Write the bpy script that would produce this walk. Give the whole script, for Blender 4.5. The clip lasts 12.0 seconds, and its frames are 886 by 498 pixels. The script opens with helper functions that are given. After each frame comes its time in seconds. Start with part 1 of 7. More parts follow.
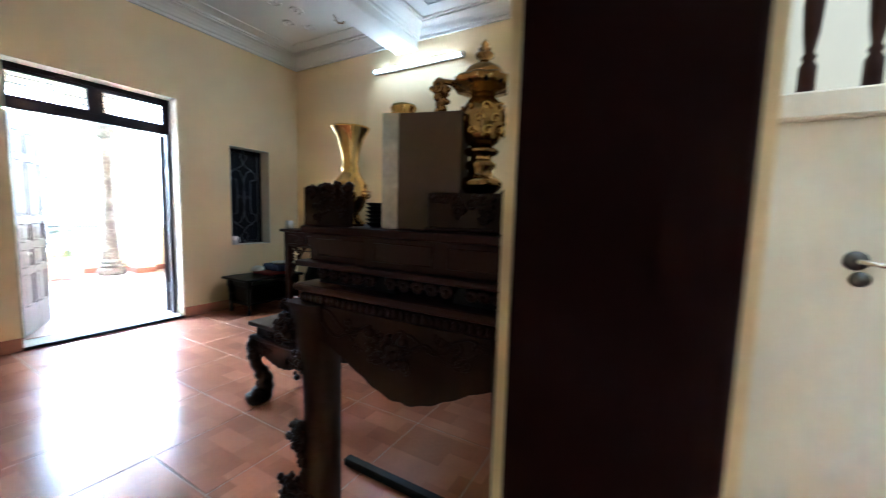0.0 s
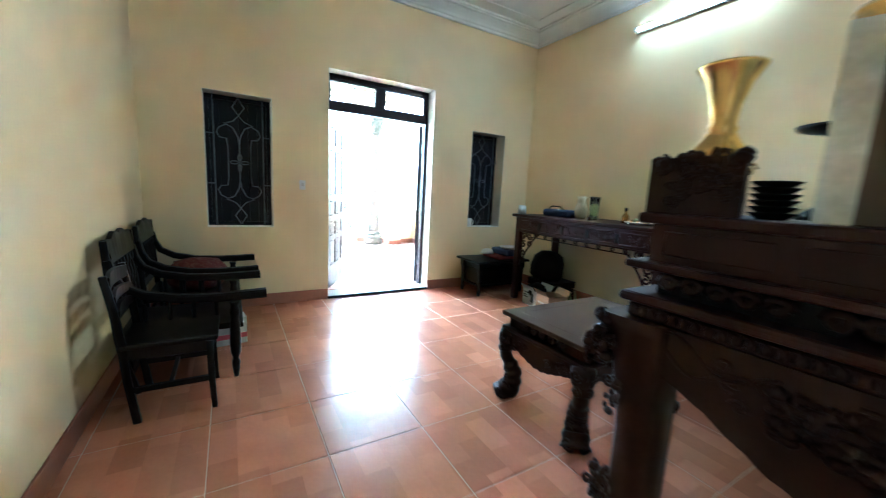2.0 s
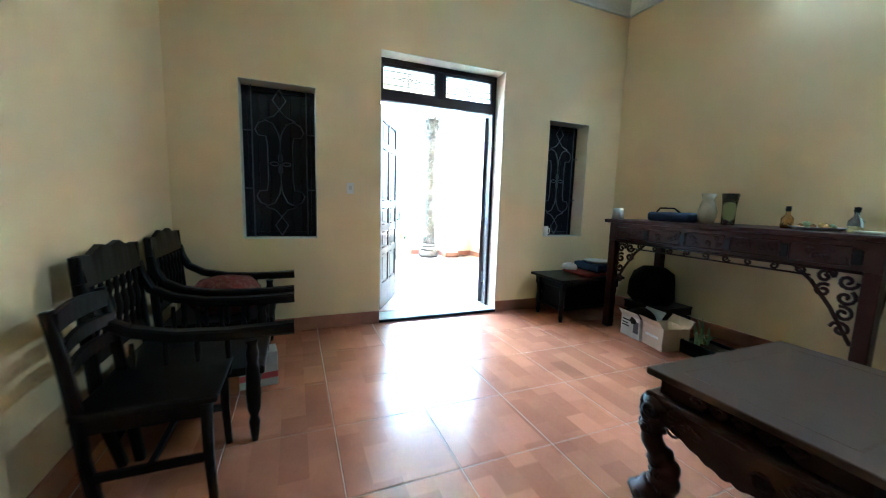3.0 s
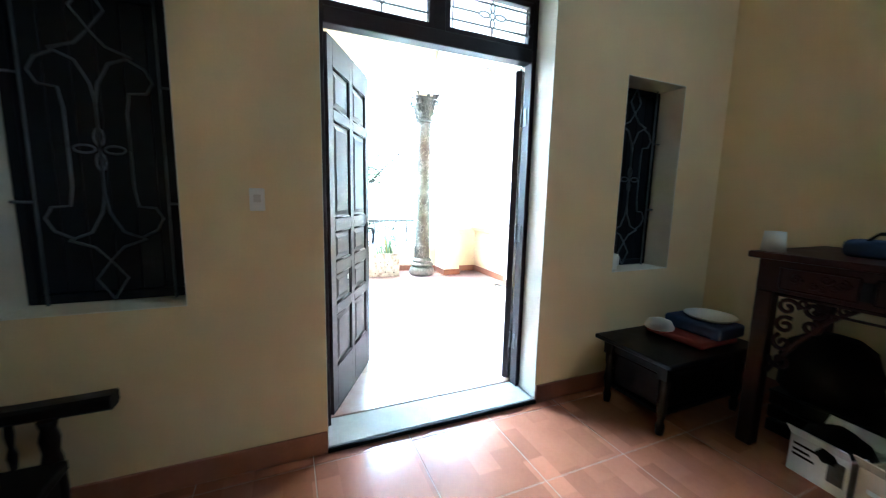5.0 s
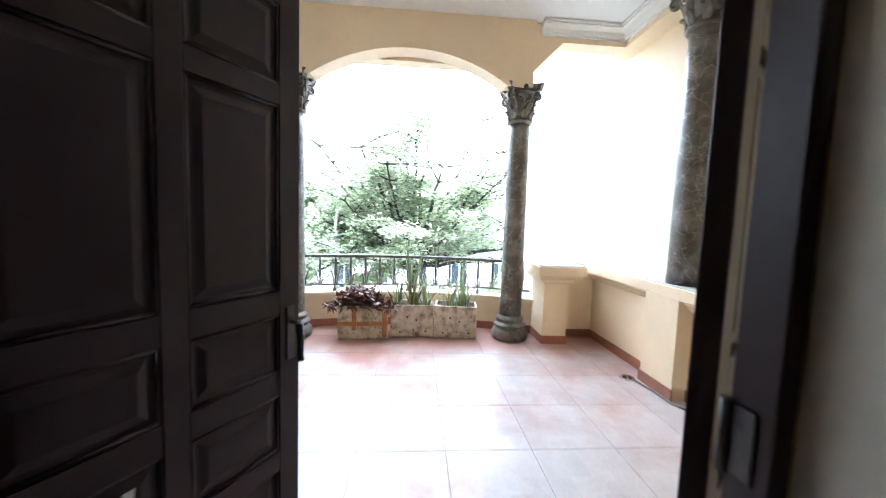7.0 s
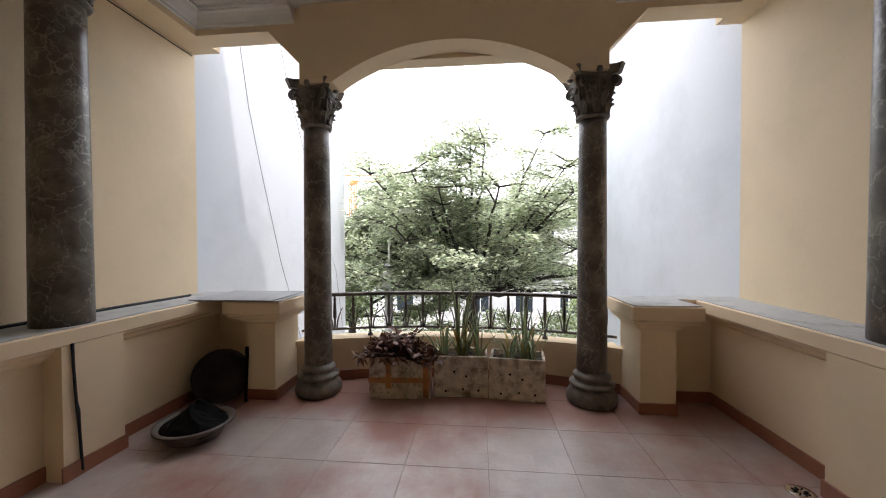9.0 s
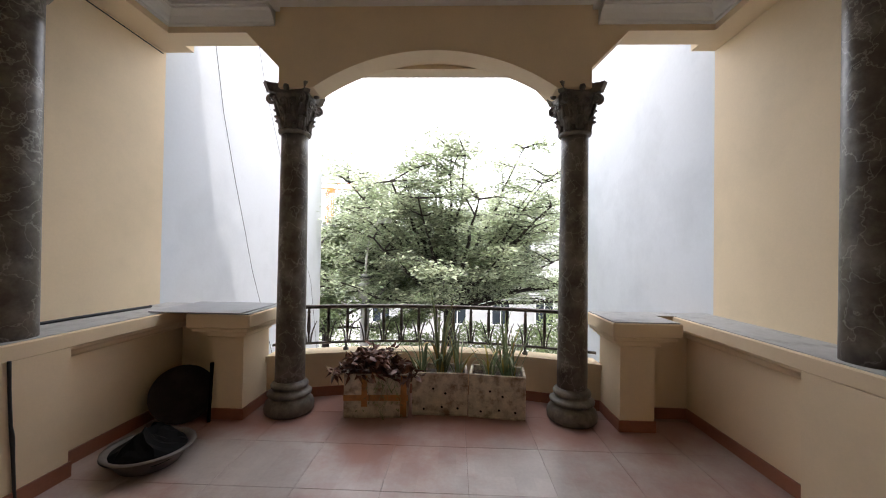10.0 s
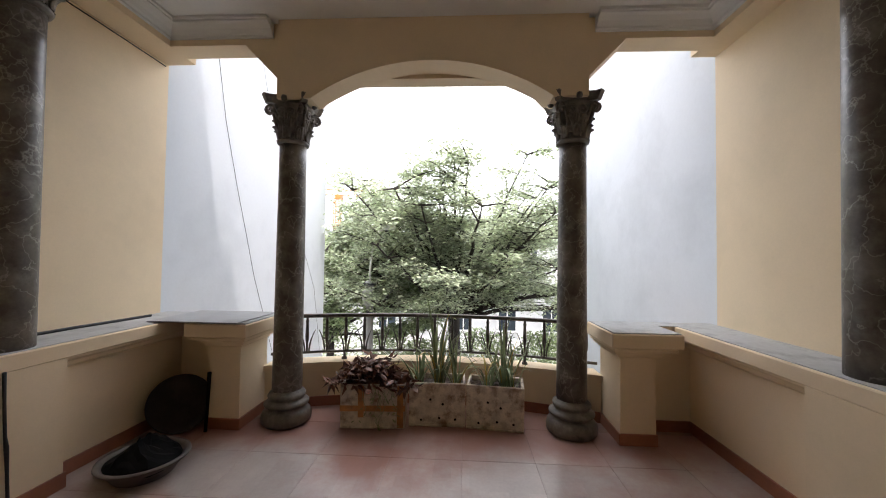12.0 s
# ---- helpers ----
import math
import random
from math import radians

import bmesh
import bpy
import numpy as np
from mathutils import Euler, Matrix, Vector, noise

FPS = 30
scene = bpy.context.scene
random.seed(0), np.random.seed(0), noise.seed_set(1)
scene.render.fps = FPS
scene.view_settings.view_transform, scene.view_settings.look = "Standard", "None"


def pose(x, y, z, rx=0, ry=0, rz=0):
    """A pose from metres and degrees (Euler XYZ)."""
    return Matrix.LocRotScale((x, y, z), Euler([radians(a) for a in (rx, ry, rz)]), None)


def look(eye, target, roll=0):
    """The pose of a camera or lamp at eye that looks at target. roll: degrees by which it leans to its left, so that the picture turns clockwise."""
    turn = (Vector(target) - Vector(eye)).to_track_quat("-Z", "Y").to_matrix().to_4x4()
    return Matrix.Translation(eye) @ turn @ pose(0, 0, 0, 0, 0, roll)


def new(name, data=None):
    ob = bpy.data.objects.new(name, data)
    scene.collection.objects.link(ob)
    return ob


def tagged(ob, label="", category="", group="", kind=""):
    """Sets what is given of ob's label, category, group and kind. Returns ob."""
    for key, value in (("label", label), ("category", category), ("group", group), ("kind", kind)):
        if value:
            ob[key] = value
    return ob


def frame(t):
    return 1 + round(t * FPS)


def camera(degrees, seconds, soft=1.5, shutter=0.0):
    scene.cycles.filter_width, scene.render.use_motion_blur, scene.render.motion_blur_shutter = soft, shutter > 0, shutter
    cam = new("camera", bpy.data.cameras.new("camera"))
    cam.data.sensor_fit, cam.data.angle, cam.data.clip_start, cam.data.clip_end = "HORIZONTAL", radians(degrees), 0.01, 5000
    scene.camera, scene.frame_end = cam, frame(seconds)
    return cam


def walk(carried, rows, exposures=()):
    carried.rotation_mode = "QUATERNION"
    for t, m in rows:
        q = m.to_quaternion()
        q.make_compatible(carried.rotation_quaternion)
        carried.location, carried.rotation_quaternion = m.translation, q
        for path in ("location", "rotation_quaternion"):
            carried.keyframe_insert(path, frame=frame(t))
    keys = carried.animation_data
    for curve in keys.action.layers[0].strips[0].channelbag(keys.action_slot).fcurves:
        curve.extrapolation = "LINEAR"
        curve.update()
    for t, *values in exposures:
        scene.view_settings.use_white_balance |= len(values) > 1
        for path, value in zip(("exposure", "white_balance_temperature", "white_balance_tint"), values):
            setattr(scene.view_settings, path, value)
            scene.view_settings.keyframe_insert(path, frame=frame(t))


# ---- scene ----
cam = camera(101.1, 12.0, 1.0, 0.4)
PATH = [
    (0, (-0.49, 0.424, 1.322), (-1.47, 2.158, 1.135), 1.6),
    (0.5, (-0.591, 0.384, 1.308), (-1.894, 1.888, 1.108), 0.5),
    (1, (-0.599, 0.344, 1.305), (-2.069, 1.686, 1.103), 0.3),
    (1.5, (-0.755, 0.353, 1.294), (-2.374, 1.506, 1.069), 1.8),
    (2, (-1.068, 0.382, 1.288), (-2.773, 1.384, 0.987), 3.0),
    (2.5, (-1.454, 0.544, 1.262), (-3.291, 1.288, 0.995), 1.8),
    (3, (-1.845, 0.588, 1.19), (-3.682, 1.338, 0.941), 1.7),
    (3.2, (-1.987, 0.661, 1.209), (-3.831, 1.41, 1.015), 1.0),
    (4.8, (-3.318, 1.104, 1.316), (-5.127, 1.911, 1.033), 0.7),
    (5, (-3.486, 1.184, 1.324), (-5.306, 1.965, 1.049), 1.3),
    (5.5, (-3.896, 1.4, 1.32), (-5.704, 2.203, 1.028), 2.9),
    (6, (-4.272, 1.667, 1.337), (-6.176, 2.217, 1.066), 3.2),
    (6.5, (-4.661, 1.88, 1.33), (-6.599, 2.343, 1.155), 3.7),
    (7, (-5.035, 2.105, 1.425), (-7.022, 2.262, 1.264), 2.0),
    (7.5, (-5.346, 2.202, 1.455), (-7.338, 2.249, 1.35), 2.8),
    (7.7, (-5.448, 2.204, 1.47), (-7.445, 2.221, 1.367), 2.6),
    (9.3, (-5.944, 2.268, 1.459), (-7.933, 2.064, 1.434), -0.4),
    (9.5, (-5.957, 2.247, 1.462), (-7.955, 2.157, 1.451), -0.5),
    (10, (-5.973, 2.221, 1.481), (-7.972, 2.154, 1.507), 0.9),
    (10.5, (-6.0, 2.249, 1.526), (-7.997, 2.191, 1.616), 0.9),
    (11, (-6.014, 2.267, 1.528), (-8.009, 2.188, 1.639), 0.9),
    (11.5, (-6.008, 2.29, 1.524), (-8.003, 2.189, 1.622), 1.0),
    (12, (-5.994, 2.312, 1.514), (-7.99, 2.204, 1.57), 0.8),
]
EXPOSURES = [(0.0, 6.95, 4700, 6), (0.8, 7.75, 4400, -3), (1.5, 7.65, 4300, -6), (2.0, 7.45, 4280, -8), (3.2, 7.0, 4270, -9), (5.0, 6.2, 4500, -4), (5.5, 6.3, 4600, -2), (6.0, 5.55, 4650, -1),
             (6.5, 4.6, 4850, 2), (7.0, 3.6, 5300, 9), (7.7, 2.45, 5950, 15), (9.3, 1.38, 6450, 17), (12.0, 1.38, 6450, 17)]
walk(cam, [(t, look(eye, target, roll)) for t, eye, target, roll in PATH], EXPOSURES)


# ---- light ----
SUN_DIR = Vector((-0.20, -0.14, -1.0)).normalized()
world = bpy.data.worlds.new("world")
scene.world = world
world.use_nodes = True
wn = world.node_tree.nodes
sky = wn.new("ShaderNodeTexSky")
sky.sky_type = "NISHITA"
sky.sun_disc = False
sky.sun_elevation = math.asin(-SUN_DIR.z)
sky.sun_rotation = math.atan2(-SUN_DIR.x, -SUN_DIR.y)
sky.air_density, sky.dust_density, sky.ozone_density = 1.0, 2.0, 1.0
# thin bright overcast over the sky, thicker and thinner by turns
wl = world.node_tree.links
wco = wn.new("ShaderNodeTexCoord")
cloud = wn.new("ShaderNodeTexNoise")
cloud.inputs["Scale"].default_value, cloud.inputs["Detail"].default_value = 2.2, 7
wl.new(wco.outputs["Generated"], cloud.inputs["Vector"])
cover = wn.new("ShaderNodeMapRange")
cover.inputs[1].default_value, cover.inputs[2].default_value = 0.32, 0.55
cover.inputs[3].default_value, cover.inputs[4].default_value = 0.4, 1.0
wl.new(cloud.outputs[0], cover.inputs[0])
overcast = wn.new("ShaderNodeMix")
overcast.data_type = "RGBA"
overcast.inputs["B"].default_value = (10.0, 10.4, 10.8, 1)
wl.new(cover.outputs[0], overcast.inputs["Factor"])
wl.new(sky.outputs[0], overcast.inputs["A"])
wn["Background"].inputs[1].default_value = 0.15
wl.new(overcast.outputs["Result"], wn["Background"].inputs[0])
sun = new("sun", bpy.data.lights.new("sun", "SUN"))
sun.data.energy, sun.data.angle, sun.data.color = 2.4, radians(1.0), (1.0, 0.96, 0.9)
sun.matrix_world = look((0, 0, 30), Vector((0, 0, 30)) + SUN_DIR)

# the fluorescent tube on the side wall
tube_lamp = new("tube_lamp", bpy.data.lights.new("tube_lamp", "AREA"))
tube_lamp.data.shape, tube_lamp.data.size, tube_lamp.data.size_y = "RECTANGLE", 1.24, 0.03
tube_lamp.data.energy, tube_lamp.data.color = 0.10, (0.95, 1.0, 0.97)
tube_lamp.matrix_world = look((-3.11, 4.21, 3.14), (-3.11, 3.0, 2.3))


# ---- materials ----
def mat(name, color, rough=0.6, metal=0.0, vary=0.12, scale=6.0, bump=0.15, fine=60.0, stain=None, stain_scale=1.5,
        stain_amount=0.0, stain_soft=0.1, stain_mid=0.58, island=0.0, spec=0.5, coat=0.0):
    """Base colour with large and fine variation, optional stains of their own colour, bump."""
    m = bpy.data.materials.new(name)
    m.use_nodes = True
    nt = m.node_tree
    n, li = nt.nodes, nt.links
    bsdf = n["Principled BSDF"]
    co = n.new("ShaderNodeTexCoord")
    n1 = n.new("ShaderNodeTexNoise")
    n1.inputs["Scale"].default_value, n1.inputs["Detail"].default_value = scale, 6
    n2 = n.new("ShaderNodeTexNoise")
    n2.inputs["Scale"].default_value, n2.inputs["Detail"].default_value = fine, 4
    geo = n.new("ShaderNodeNewGeometry")
    for t in (n1, n2):
        li.new(geo.outputs["Position"], t.inputs["Vector"])
    add = n.new("ShaderNodeMath")
    add.operation = "MULTIPLY_ADD"
    add.inputs[1].default_value = 0.4
    li.new(n2.outputs[0], add.inputs[0])
    li.new(n1.outputs[0], add.inputs[2])
    ramp = n.new("ShaderNodeMapRange")
    ramp.inputs[1].default_value, ramp.inputs[2].default_value = 0.4, 1.0
    ramp.inputs[3].default_value, ramp.inputs[4].default_value = 1 - vary, 1 + vary
    li.new(add.outputs[0], ramp.inputs[0])
    last = ramp.outputs[0]
    if island:
        info = n.new("ShaderNodeObjectInfo")
        pick = n.new("ShaderNodeMath")
        pick.operation = "ADD"
        li.new(info.outputs["Random"], pick.inputs[0])
        li.new(geo.outputs["Random Per Island"], pick.inputs[1])
        wrap = n.new("ShaderNodeMath")
        wrap.operation = "FRACT"
        li.new(pick.outputs[0], wrap.inputs[0])
        r2 = n.new("ShaderNodeMapRange")
        r2.inputs[3].default_value, r2.inputs[4].default_value = 1 - island, 1 + island
        li.new(wrap.outputs[0], r2.inputs[0])
        mul = n.new("ShaderNodeMath")
        mul.operation = "MULTIPLY"
        li.new(last, mul.inputs[0])
        li.new(r2.outputs[0], mul.inputs[1])
        last = mul.outputs[0]
    scale_col = n.new("ShaderNodeVectorMath")
    scale_col.operation = "SCALE"
    scale_col.inputs[0].default_value = color
    li.new(last, scale_col.inputs["Scale"])
    out = scale_col.outputs[0]
    if stain:
        n3 = n.new("ShaderNodeTexNoise")
        n3.inputs["Scale"].default_value, n3.inputs["Detail"].default_value, n3.inputs["Roughness"].default_value = stain_scale, 8, 0.65
        li.new(geo.outputs["Position"], n3.inputs["Vector"])
        r3 = n.new("ShaderNodeMapRange")
        r3.inputs[1].default_value, r3.inputs[2].default_value = stain_mid - stain_soft, stain_mid + stain_soft
        r3.inputs[4].default_value = stain_amount
        li.new(n3.outputs[0], r3.inputs[0])
        mix = n.new("ShaderNodeMix")
        mix.data_type = "RGBA"
        mix.inputs["B"].default_value = (*stain, 1)
        li.new(r3.outputs[0], mix.inputs["Factor"])
        li.new(out, mix.inputs["A"])
        out = mix.outputs["Result"]
    li.new(out, bsdf.inputs["Base Color"])
    bsdf.inputs["Metallic"].default_value = metal
    bsdf.inputs["Specular IOR Level"].default_value = spec
    bsdf.inputs["Coat Weight"].default_value = coat
    rr = n.new("ShaderNodeMapRange")
    rr.inputs[3].default_value, rr.inputs[4].default_value = max(0.02, rough - 0.08), min(1, rough + 0.08)
    li.new(n1.outputs[0], rr.inputs[0])
    li.new(rr.outputs[0], bsdf.inputs["Roughness"])
    if bump:
        b = n.new("ShaderNodeBump")
        b.inputs["Strength"].default_value, b.inputs["Distance"].default_value = bump, 0.004
        li.new(add.outputs[0], b.inputs["Height"])
        li.new(b.outputs[0], bsdf.inputs["Normal"])
    return m


def glow(name, color, strength):
    m = bpy.data.materials.new(name)
    m.use_nodes = True
    b = m.node_tree.nodes["Principled BSDF"]
    b.inputs["Base Color"].default_value = (*color, 1)
    b.inputs["Emission Color"].default_value = (*color, 1)
    b.inputs["Emission Strength"].default_value = strength
    return m


def glass(name, color=(0.9, 0.95, 0.95)):
    m = bpy.data.materials.new(name)
    m.use_nodes = True
    b = m.node_tree.nodes["Principled BSDF"]
    b.inputs["Base Color"].default_value = (*color, 1)
    b.inputs["Transmission Weight"].default_value = 1
    b.inputs["Roughness"].default_value = 0.05
    b.inputs["IOR"].default_value = 1.45
    return m


M_WALL = mat("cream_wall_paint", (0.84, 0.68, 0.41), 0.7, vary=0.06, scale=1.2, bump=0.1, fine=90, stain=(0.75, 0.58, 0.31), stain_scale=0.9, stain_amount=0.25)
M_WALL_OUT = mat("yellow_outdoor_paint", (0.86, 0.69, 0.47), 0.75, vary=0.06, scale=1.0, bump=0.15, fine=70, stain=(0.62, 0.50, 0.32), stain_scale=1.1, stain_amount=0.3)
M_WALL_PALE = mat("pale_wall_paint", (0.78, 0.74, 0.62), 0.7, vary=0.04, scale=1.5, bump=0.1)
M_REVEAL = mat("white_reveal_paint", (0.82, 0.78, 0.68), 0.6, vary=0.05, scale=3, bump=0.1, stain=(0.6, 0.55, 0.45), stain_scale=5, stain_amount=0.3)
M_CEIL = mat("white_ceiling_paint", (0.80, 0.80, 0.78), 0.7, vary=0.04, scale=1.5, bump=0.08, stain=(0.68, 0.66, 0.6), stain_scale=0.8, stain_amount=0.25)
M_NEIGHBOUR = mat("white_render", (0.68, 0.71, 0.745), 0.85, vary=0.05, scale=0.8, bump=0.25, fine=30, stain=(0.50, 0.53, 0.56), stain_scale=0.7, stain_amount=0.5)
M_GROUT_OUT = mat("dusty_grout", (0.36, 0.26, 0.22), 0.9, vary=0.2, scale=9, bump=0.1)
M_GROUT = mat("pale_grout", (0.46, 0.32, 0.24), 0.8, vary=0.15, scale=9, bump=0.1)
M_SKIRT = mat("terracotta_skirting", (0.34, 0.135, 0.08), 0.35, vary=0.15, scale=7, bump=0.06)
M_MARBLE = mat("grey_green_marble_paint", (0.105, 0.086, 0.069), 0.38, vary=0.5, scale=7, bump=0.2, fine=45, stain=(0.27, 0.25, 0.215), stain_scale=4.5, stain_amount=0.75)
M_STONE_CARVED = mat("grey_carved_plaster", (0.14, 0.122, 0.10), 0.5, vary=0.4, scale=14, bump=0.3, fine=80, stain=(0.32, 0.29, 0.25), stain_scale=8, stain_amount=0.6)
M_WOOD_RED = mat("dark_red_lacquered_wood", (0.026, 0.0065, 0.0042), 0.38, spec=0.20, vary=0.25, scale=9, bump=0.12, fine=70, coat=0.03)
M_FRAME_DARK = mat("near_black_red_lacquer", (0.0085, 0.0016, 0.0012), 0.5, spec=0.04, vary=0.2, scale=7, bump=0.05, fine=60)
M_WOOD_BLACK = mat("black_stained_wood", (0.0045, 0.0035, 0.0035), 0.40, spec=0.15, vary=0.3, scale=9, bump=0.15, fine=70, stain=(0.014, 0.011, 0.010), stain_scale=6, stain_amount=0.3)
M_WOOD_BROWN = mat("dark_brown_carved_wood", (0.022, 0.008, 0.0048), 0.42, spec=0.14, vary=0.3, scale=12, bump=0.3, fine=80, stain=(0.026, 0.013, 0.009), stain_scale=7, stain_amount=0.35)
M_WOOD_DUSTY = mat("dusty_table_top", (0.070, 0.038, 0.023), 0.42, spec=0.18, vary=0.25, scale=8, bump=0.1, stain=(0.09, 0.064, 0.048), stain_scale=4, stain_amount=0.35)
M_DOOR = mat("dark_purple_brown_door_paint", (0.032, 0.021, 0.024), 0.42, spec=0.3, vary=0.15, scale=7, bump=0.12, fine=50, stain=(0.055, 0.042, 0.044), stain_scale=5, stain_amount=0.25)
M_SHUTTER = mat("dark_blue_grey_shutter", (0.006, 0.008, 0.014), 0.45, spec=0.2, vary=0.25, scale=6, bump=0.1)
M_IRON = mat("grey_wrought_iron", (0.10, 0.11, 0.125), 0.5, metal=0.0, vary=0.2, scale=20, bump=0.1)
M_RAIL = mat("dark_bronze_railing_paint", (0.13, 0.115, 0.10), 0.35, metal=0.6, vary=0.3, scale=18, bump=0.1, stain=(0.3, 0.28, 0.25), stain_scale=12, stain_amount=0.35)
M_STEEL = mat("dark_metal", (0.1, 0.1, 0.1), 0.35, metal=0.9, vary=0.2, scale=30, bump=0.05)
M_CHROME = mat("worn_chrome", (0.6, 0.58, 0.55), 0.25, metal=1.0, vary=0.15, scale=30, bump=0.03)
M_BRASS = mat("polished_brass", (0.72, 0.47, 0.16), 0.2, metal=1.0, vary=0.18, scale=16, bump=0.05)
M_BRASS_DARK = mat("dark_patinated_brass", (0.40, 0.25, 0.095), 0.20, metal=1.0, vary=0.35, scale=22, bump=0.25)
M_BLACK = mat("black_rubber", (0.006, 0.006, 0.006), 0.65, spec=0.08, vary=0.3, scale=10, bump=0.1)
M_WHITE_PLASTIC = mat("white_plastic", (0.78, 0.78, 0.76), 0.4, vary=0.04, scale=8, bump=0.03)
M_CARD = mat("brown_cardboard", (0.085, 0.050, 0.032), 0.8, vary=0.15, scale=6, bump=0.08)
M_CARD_PALE = mat("pale_printed_carton", (0.62, 0.60, 0.56), 0.6, vary=0.1, scale=10, bump=0.05, stain=(0.4, 0.3, 0.25), stain_scale=9, stain_amount=0.3)
M_FOAM = mat("dirty_white_foam", (0.64, 0.56, 0.45), 0.8, vary=0.28, scale=14, bump=0.45, fine=70, stain=(0.17, 0.085, 0.045), stain_scale=8, stain_amount=0.85, stain_soft=0.09, stain_mid=0.565)
M_TAPE = mat("brown_packing_tape", (0.46, 0.20, 0.055), 0.35, vary=0.2, scale=14, bump=0.08, stain=(0.16, 0.07, 0.03), stain_scale=9, stain_amount=0.7)
M_SOIL = mat("dry_soil", (0.085, 0.06, 0.045), 0.95, vary=0.4, scale=25, bump=0.8, stain=(0.25, 0.22, 0.18), stain_scale=22, stain_amount=0.5)
M_LEAF = mat("strap_leaf_green", (0.21, 0.26, 0.13), 0.45, vary=0.25, scale=10, bump=0.1, island=0.35, stain=(0.28, 0.24, 0.09), stain_scale=6, stain_amount=0.4)
M_LEAF_YELLOW = mat("yellowed_leaf", (0.50, 0.36, 0.08), 0.5, vary=0.2, scale=10, bump=0.1)
M_LEAF_DRY = mat("dry_red_brown_leaf", (0.12, 0.045, 0.022), 0.6, vary=0.35, scale=12, bump=0.2, island=0.5)
M_TREE = mat("tree_leaf_green", (0.455, 0.51, 0.35), 0.55, vary=0.2, scale=1.2, bump=0, island=0.5)
M_TREE_DARK = mat("hedge_leaf_green", (0.27, 0.33, 0.17), 0.55, vary=0.25, scale=1.2, bump=0, island=0.5)


def let_light_through(m, amount):
    """Thin leaves: part of the light falling on one side leaves by the other."""
    n, li = m.node_tree.nodes, m.node_tree.links
    b, out = n["Principled BSDF"], n["Material Output"]
    tr, mx = n.new("ShaderNodeBsdfTranslucent"), n.new("ShaderNodeMixShader")
    li.new(b.inputs["Base Color"].links[0].from_socket, tr.inputs["Color"])
    mx.inputs[0].default_value = amount
    li.new(b.outputs[0], mx.inputs[1])
    li.new(tr.outputs[0], mx.inputs[2])
    li.new(mx.outputs[0], out.inputs["Surface"])


let_light_through(M_TREE, 0.45)
let_light_through(M_TREE_DARK, 0.45)
let_light_through(M_LEAF, 0.3)
M_BARK = mat("dark_bark", (0.045, 0.036, 0.03), 0.9, vary=0.3, scale=6, bump=0.6, fine=25)
M_CONCRETE = mat("grey_concrete", (0.42, 0.41, 0.39), 0.85, vary=0.12, scale=3, bump=0.3, stain=(0.28, 0.27, 0.25), stain_scale=2, stain_amount=0.5)
M_SLATE = mat("weathered_parapet_top", (0.50, 0.50, 0.49), 0.85, vary=0.15, scale=5, bump=0.5, fine=30, stain=(0.24, 0.24, 0.23), stain_scale=5, stain_amount=0.7)
M_ASPHALT = mat("street_asphalt", (0.055, 0.055, 0.055), 0.9, vary=0.2, scale=2, bump=0.3)
M_FACADE = mat("white_facade", (0.74, 0.73, 0.70), 0.8, vary=0.06, scale=1, bump=0.1, stain=(0.55, 0.53, 0.5), stain_scale=0.6, stain_amount=0.4)
M_ROOFTILE = mat("grey_roof", (0.30, 0.31, 0.33), 0.6, vary=0.15, scale=2, bump=0.2)
M_WINDOW_DARK = mat("dark_window_glass", (0.03, 0.04, 0.05), 0.12, vary=0.2, scale=1, bump=0)
M_CRANE = mat("orange_crane_paint", (0.75, 0.20, 0.04), 0.5, vary=0.1, scale=1, bump=0)
M_BLUE = mat("dark_blue_cloth", (0.03, 0.06, 0.16), 0.8, vary=0.3, scale=12, bump=0.3)
M_RED = mat("faded_red_cloth", (0.28, 0.045, 0.04), 0.7, vary=0.25, scale=14, bump=0.3)
M_DARKRED = mat("maroon_cushion_cloth", (0.15, 0.022, 0.020), 0.7, vary=0.3, scale=14, bump=0.3, stain=(0.4, 0.3, 0.2), stain_scale=26, stain_amount=0.35)
M_YELLOW = mat("yellow_paper", (0.34, 0.22, 0.04), 0.6, vary=0.12, scale=12, bump=0.05)
M_PAPER = mat("white_paper", (0.80, 0.79, 0.76), 0.6, vary=0.04, scale=8, bump=0.03)
M_PINK = mat("pink_plastic", (0.65, 0.12, 0.14), 0.4, vary=0.1, scale=9, bump=0.05)
M_PORCELAIN = mat("ivory_porcelain", (0.72, 0.62, 0.45), 0.2, vary=0.15, scale=14, bump=0.03)
M_ZINC = mat("dull_zinc_sheet", (0.34, 0.345, 0.35), 0.45, vary=0.12, scale=5, bump=0.1, stain=(0.22, 0.21, 0.2), stain_scale=4, stain_amount=0.4)
M_SOOT = mat("sooty_pan_metal", (0.022, 0.018, 0.015), 0.6, spec=0.2, vary=0.4, scale=9, bump=0.3, stain=(0.05, 0.04, 0.032), stain_scale=7, stain_amount=0.6)
M_CABLE = mat("black_cable", (0.02, 0.02, 0.02), 0.6, vary=0.2, scale=9, bump=0)
M_BASIN = mat("grey_worn_metal_basin", (0.16, 0.14, 0.12), 0.5, metal=0.2, vary=0.25, scale=9, bump=0.2, stain=(0.12, 0.1, 0.09), stain_scale=7, stain_amount=0.6)
M_TUBE = glow("lit_tube", (0.95, 1.0, 0.97), 0.16)
M_BULB = glow("lit_bulb", (1.0, 0.78, 0.45), 0.3)
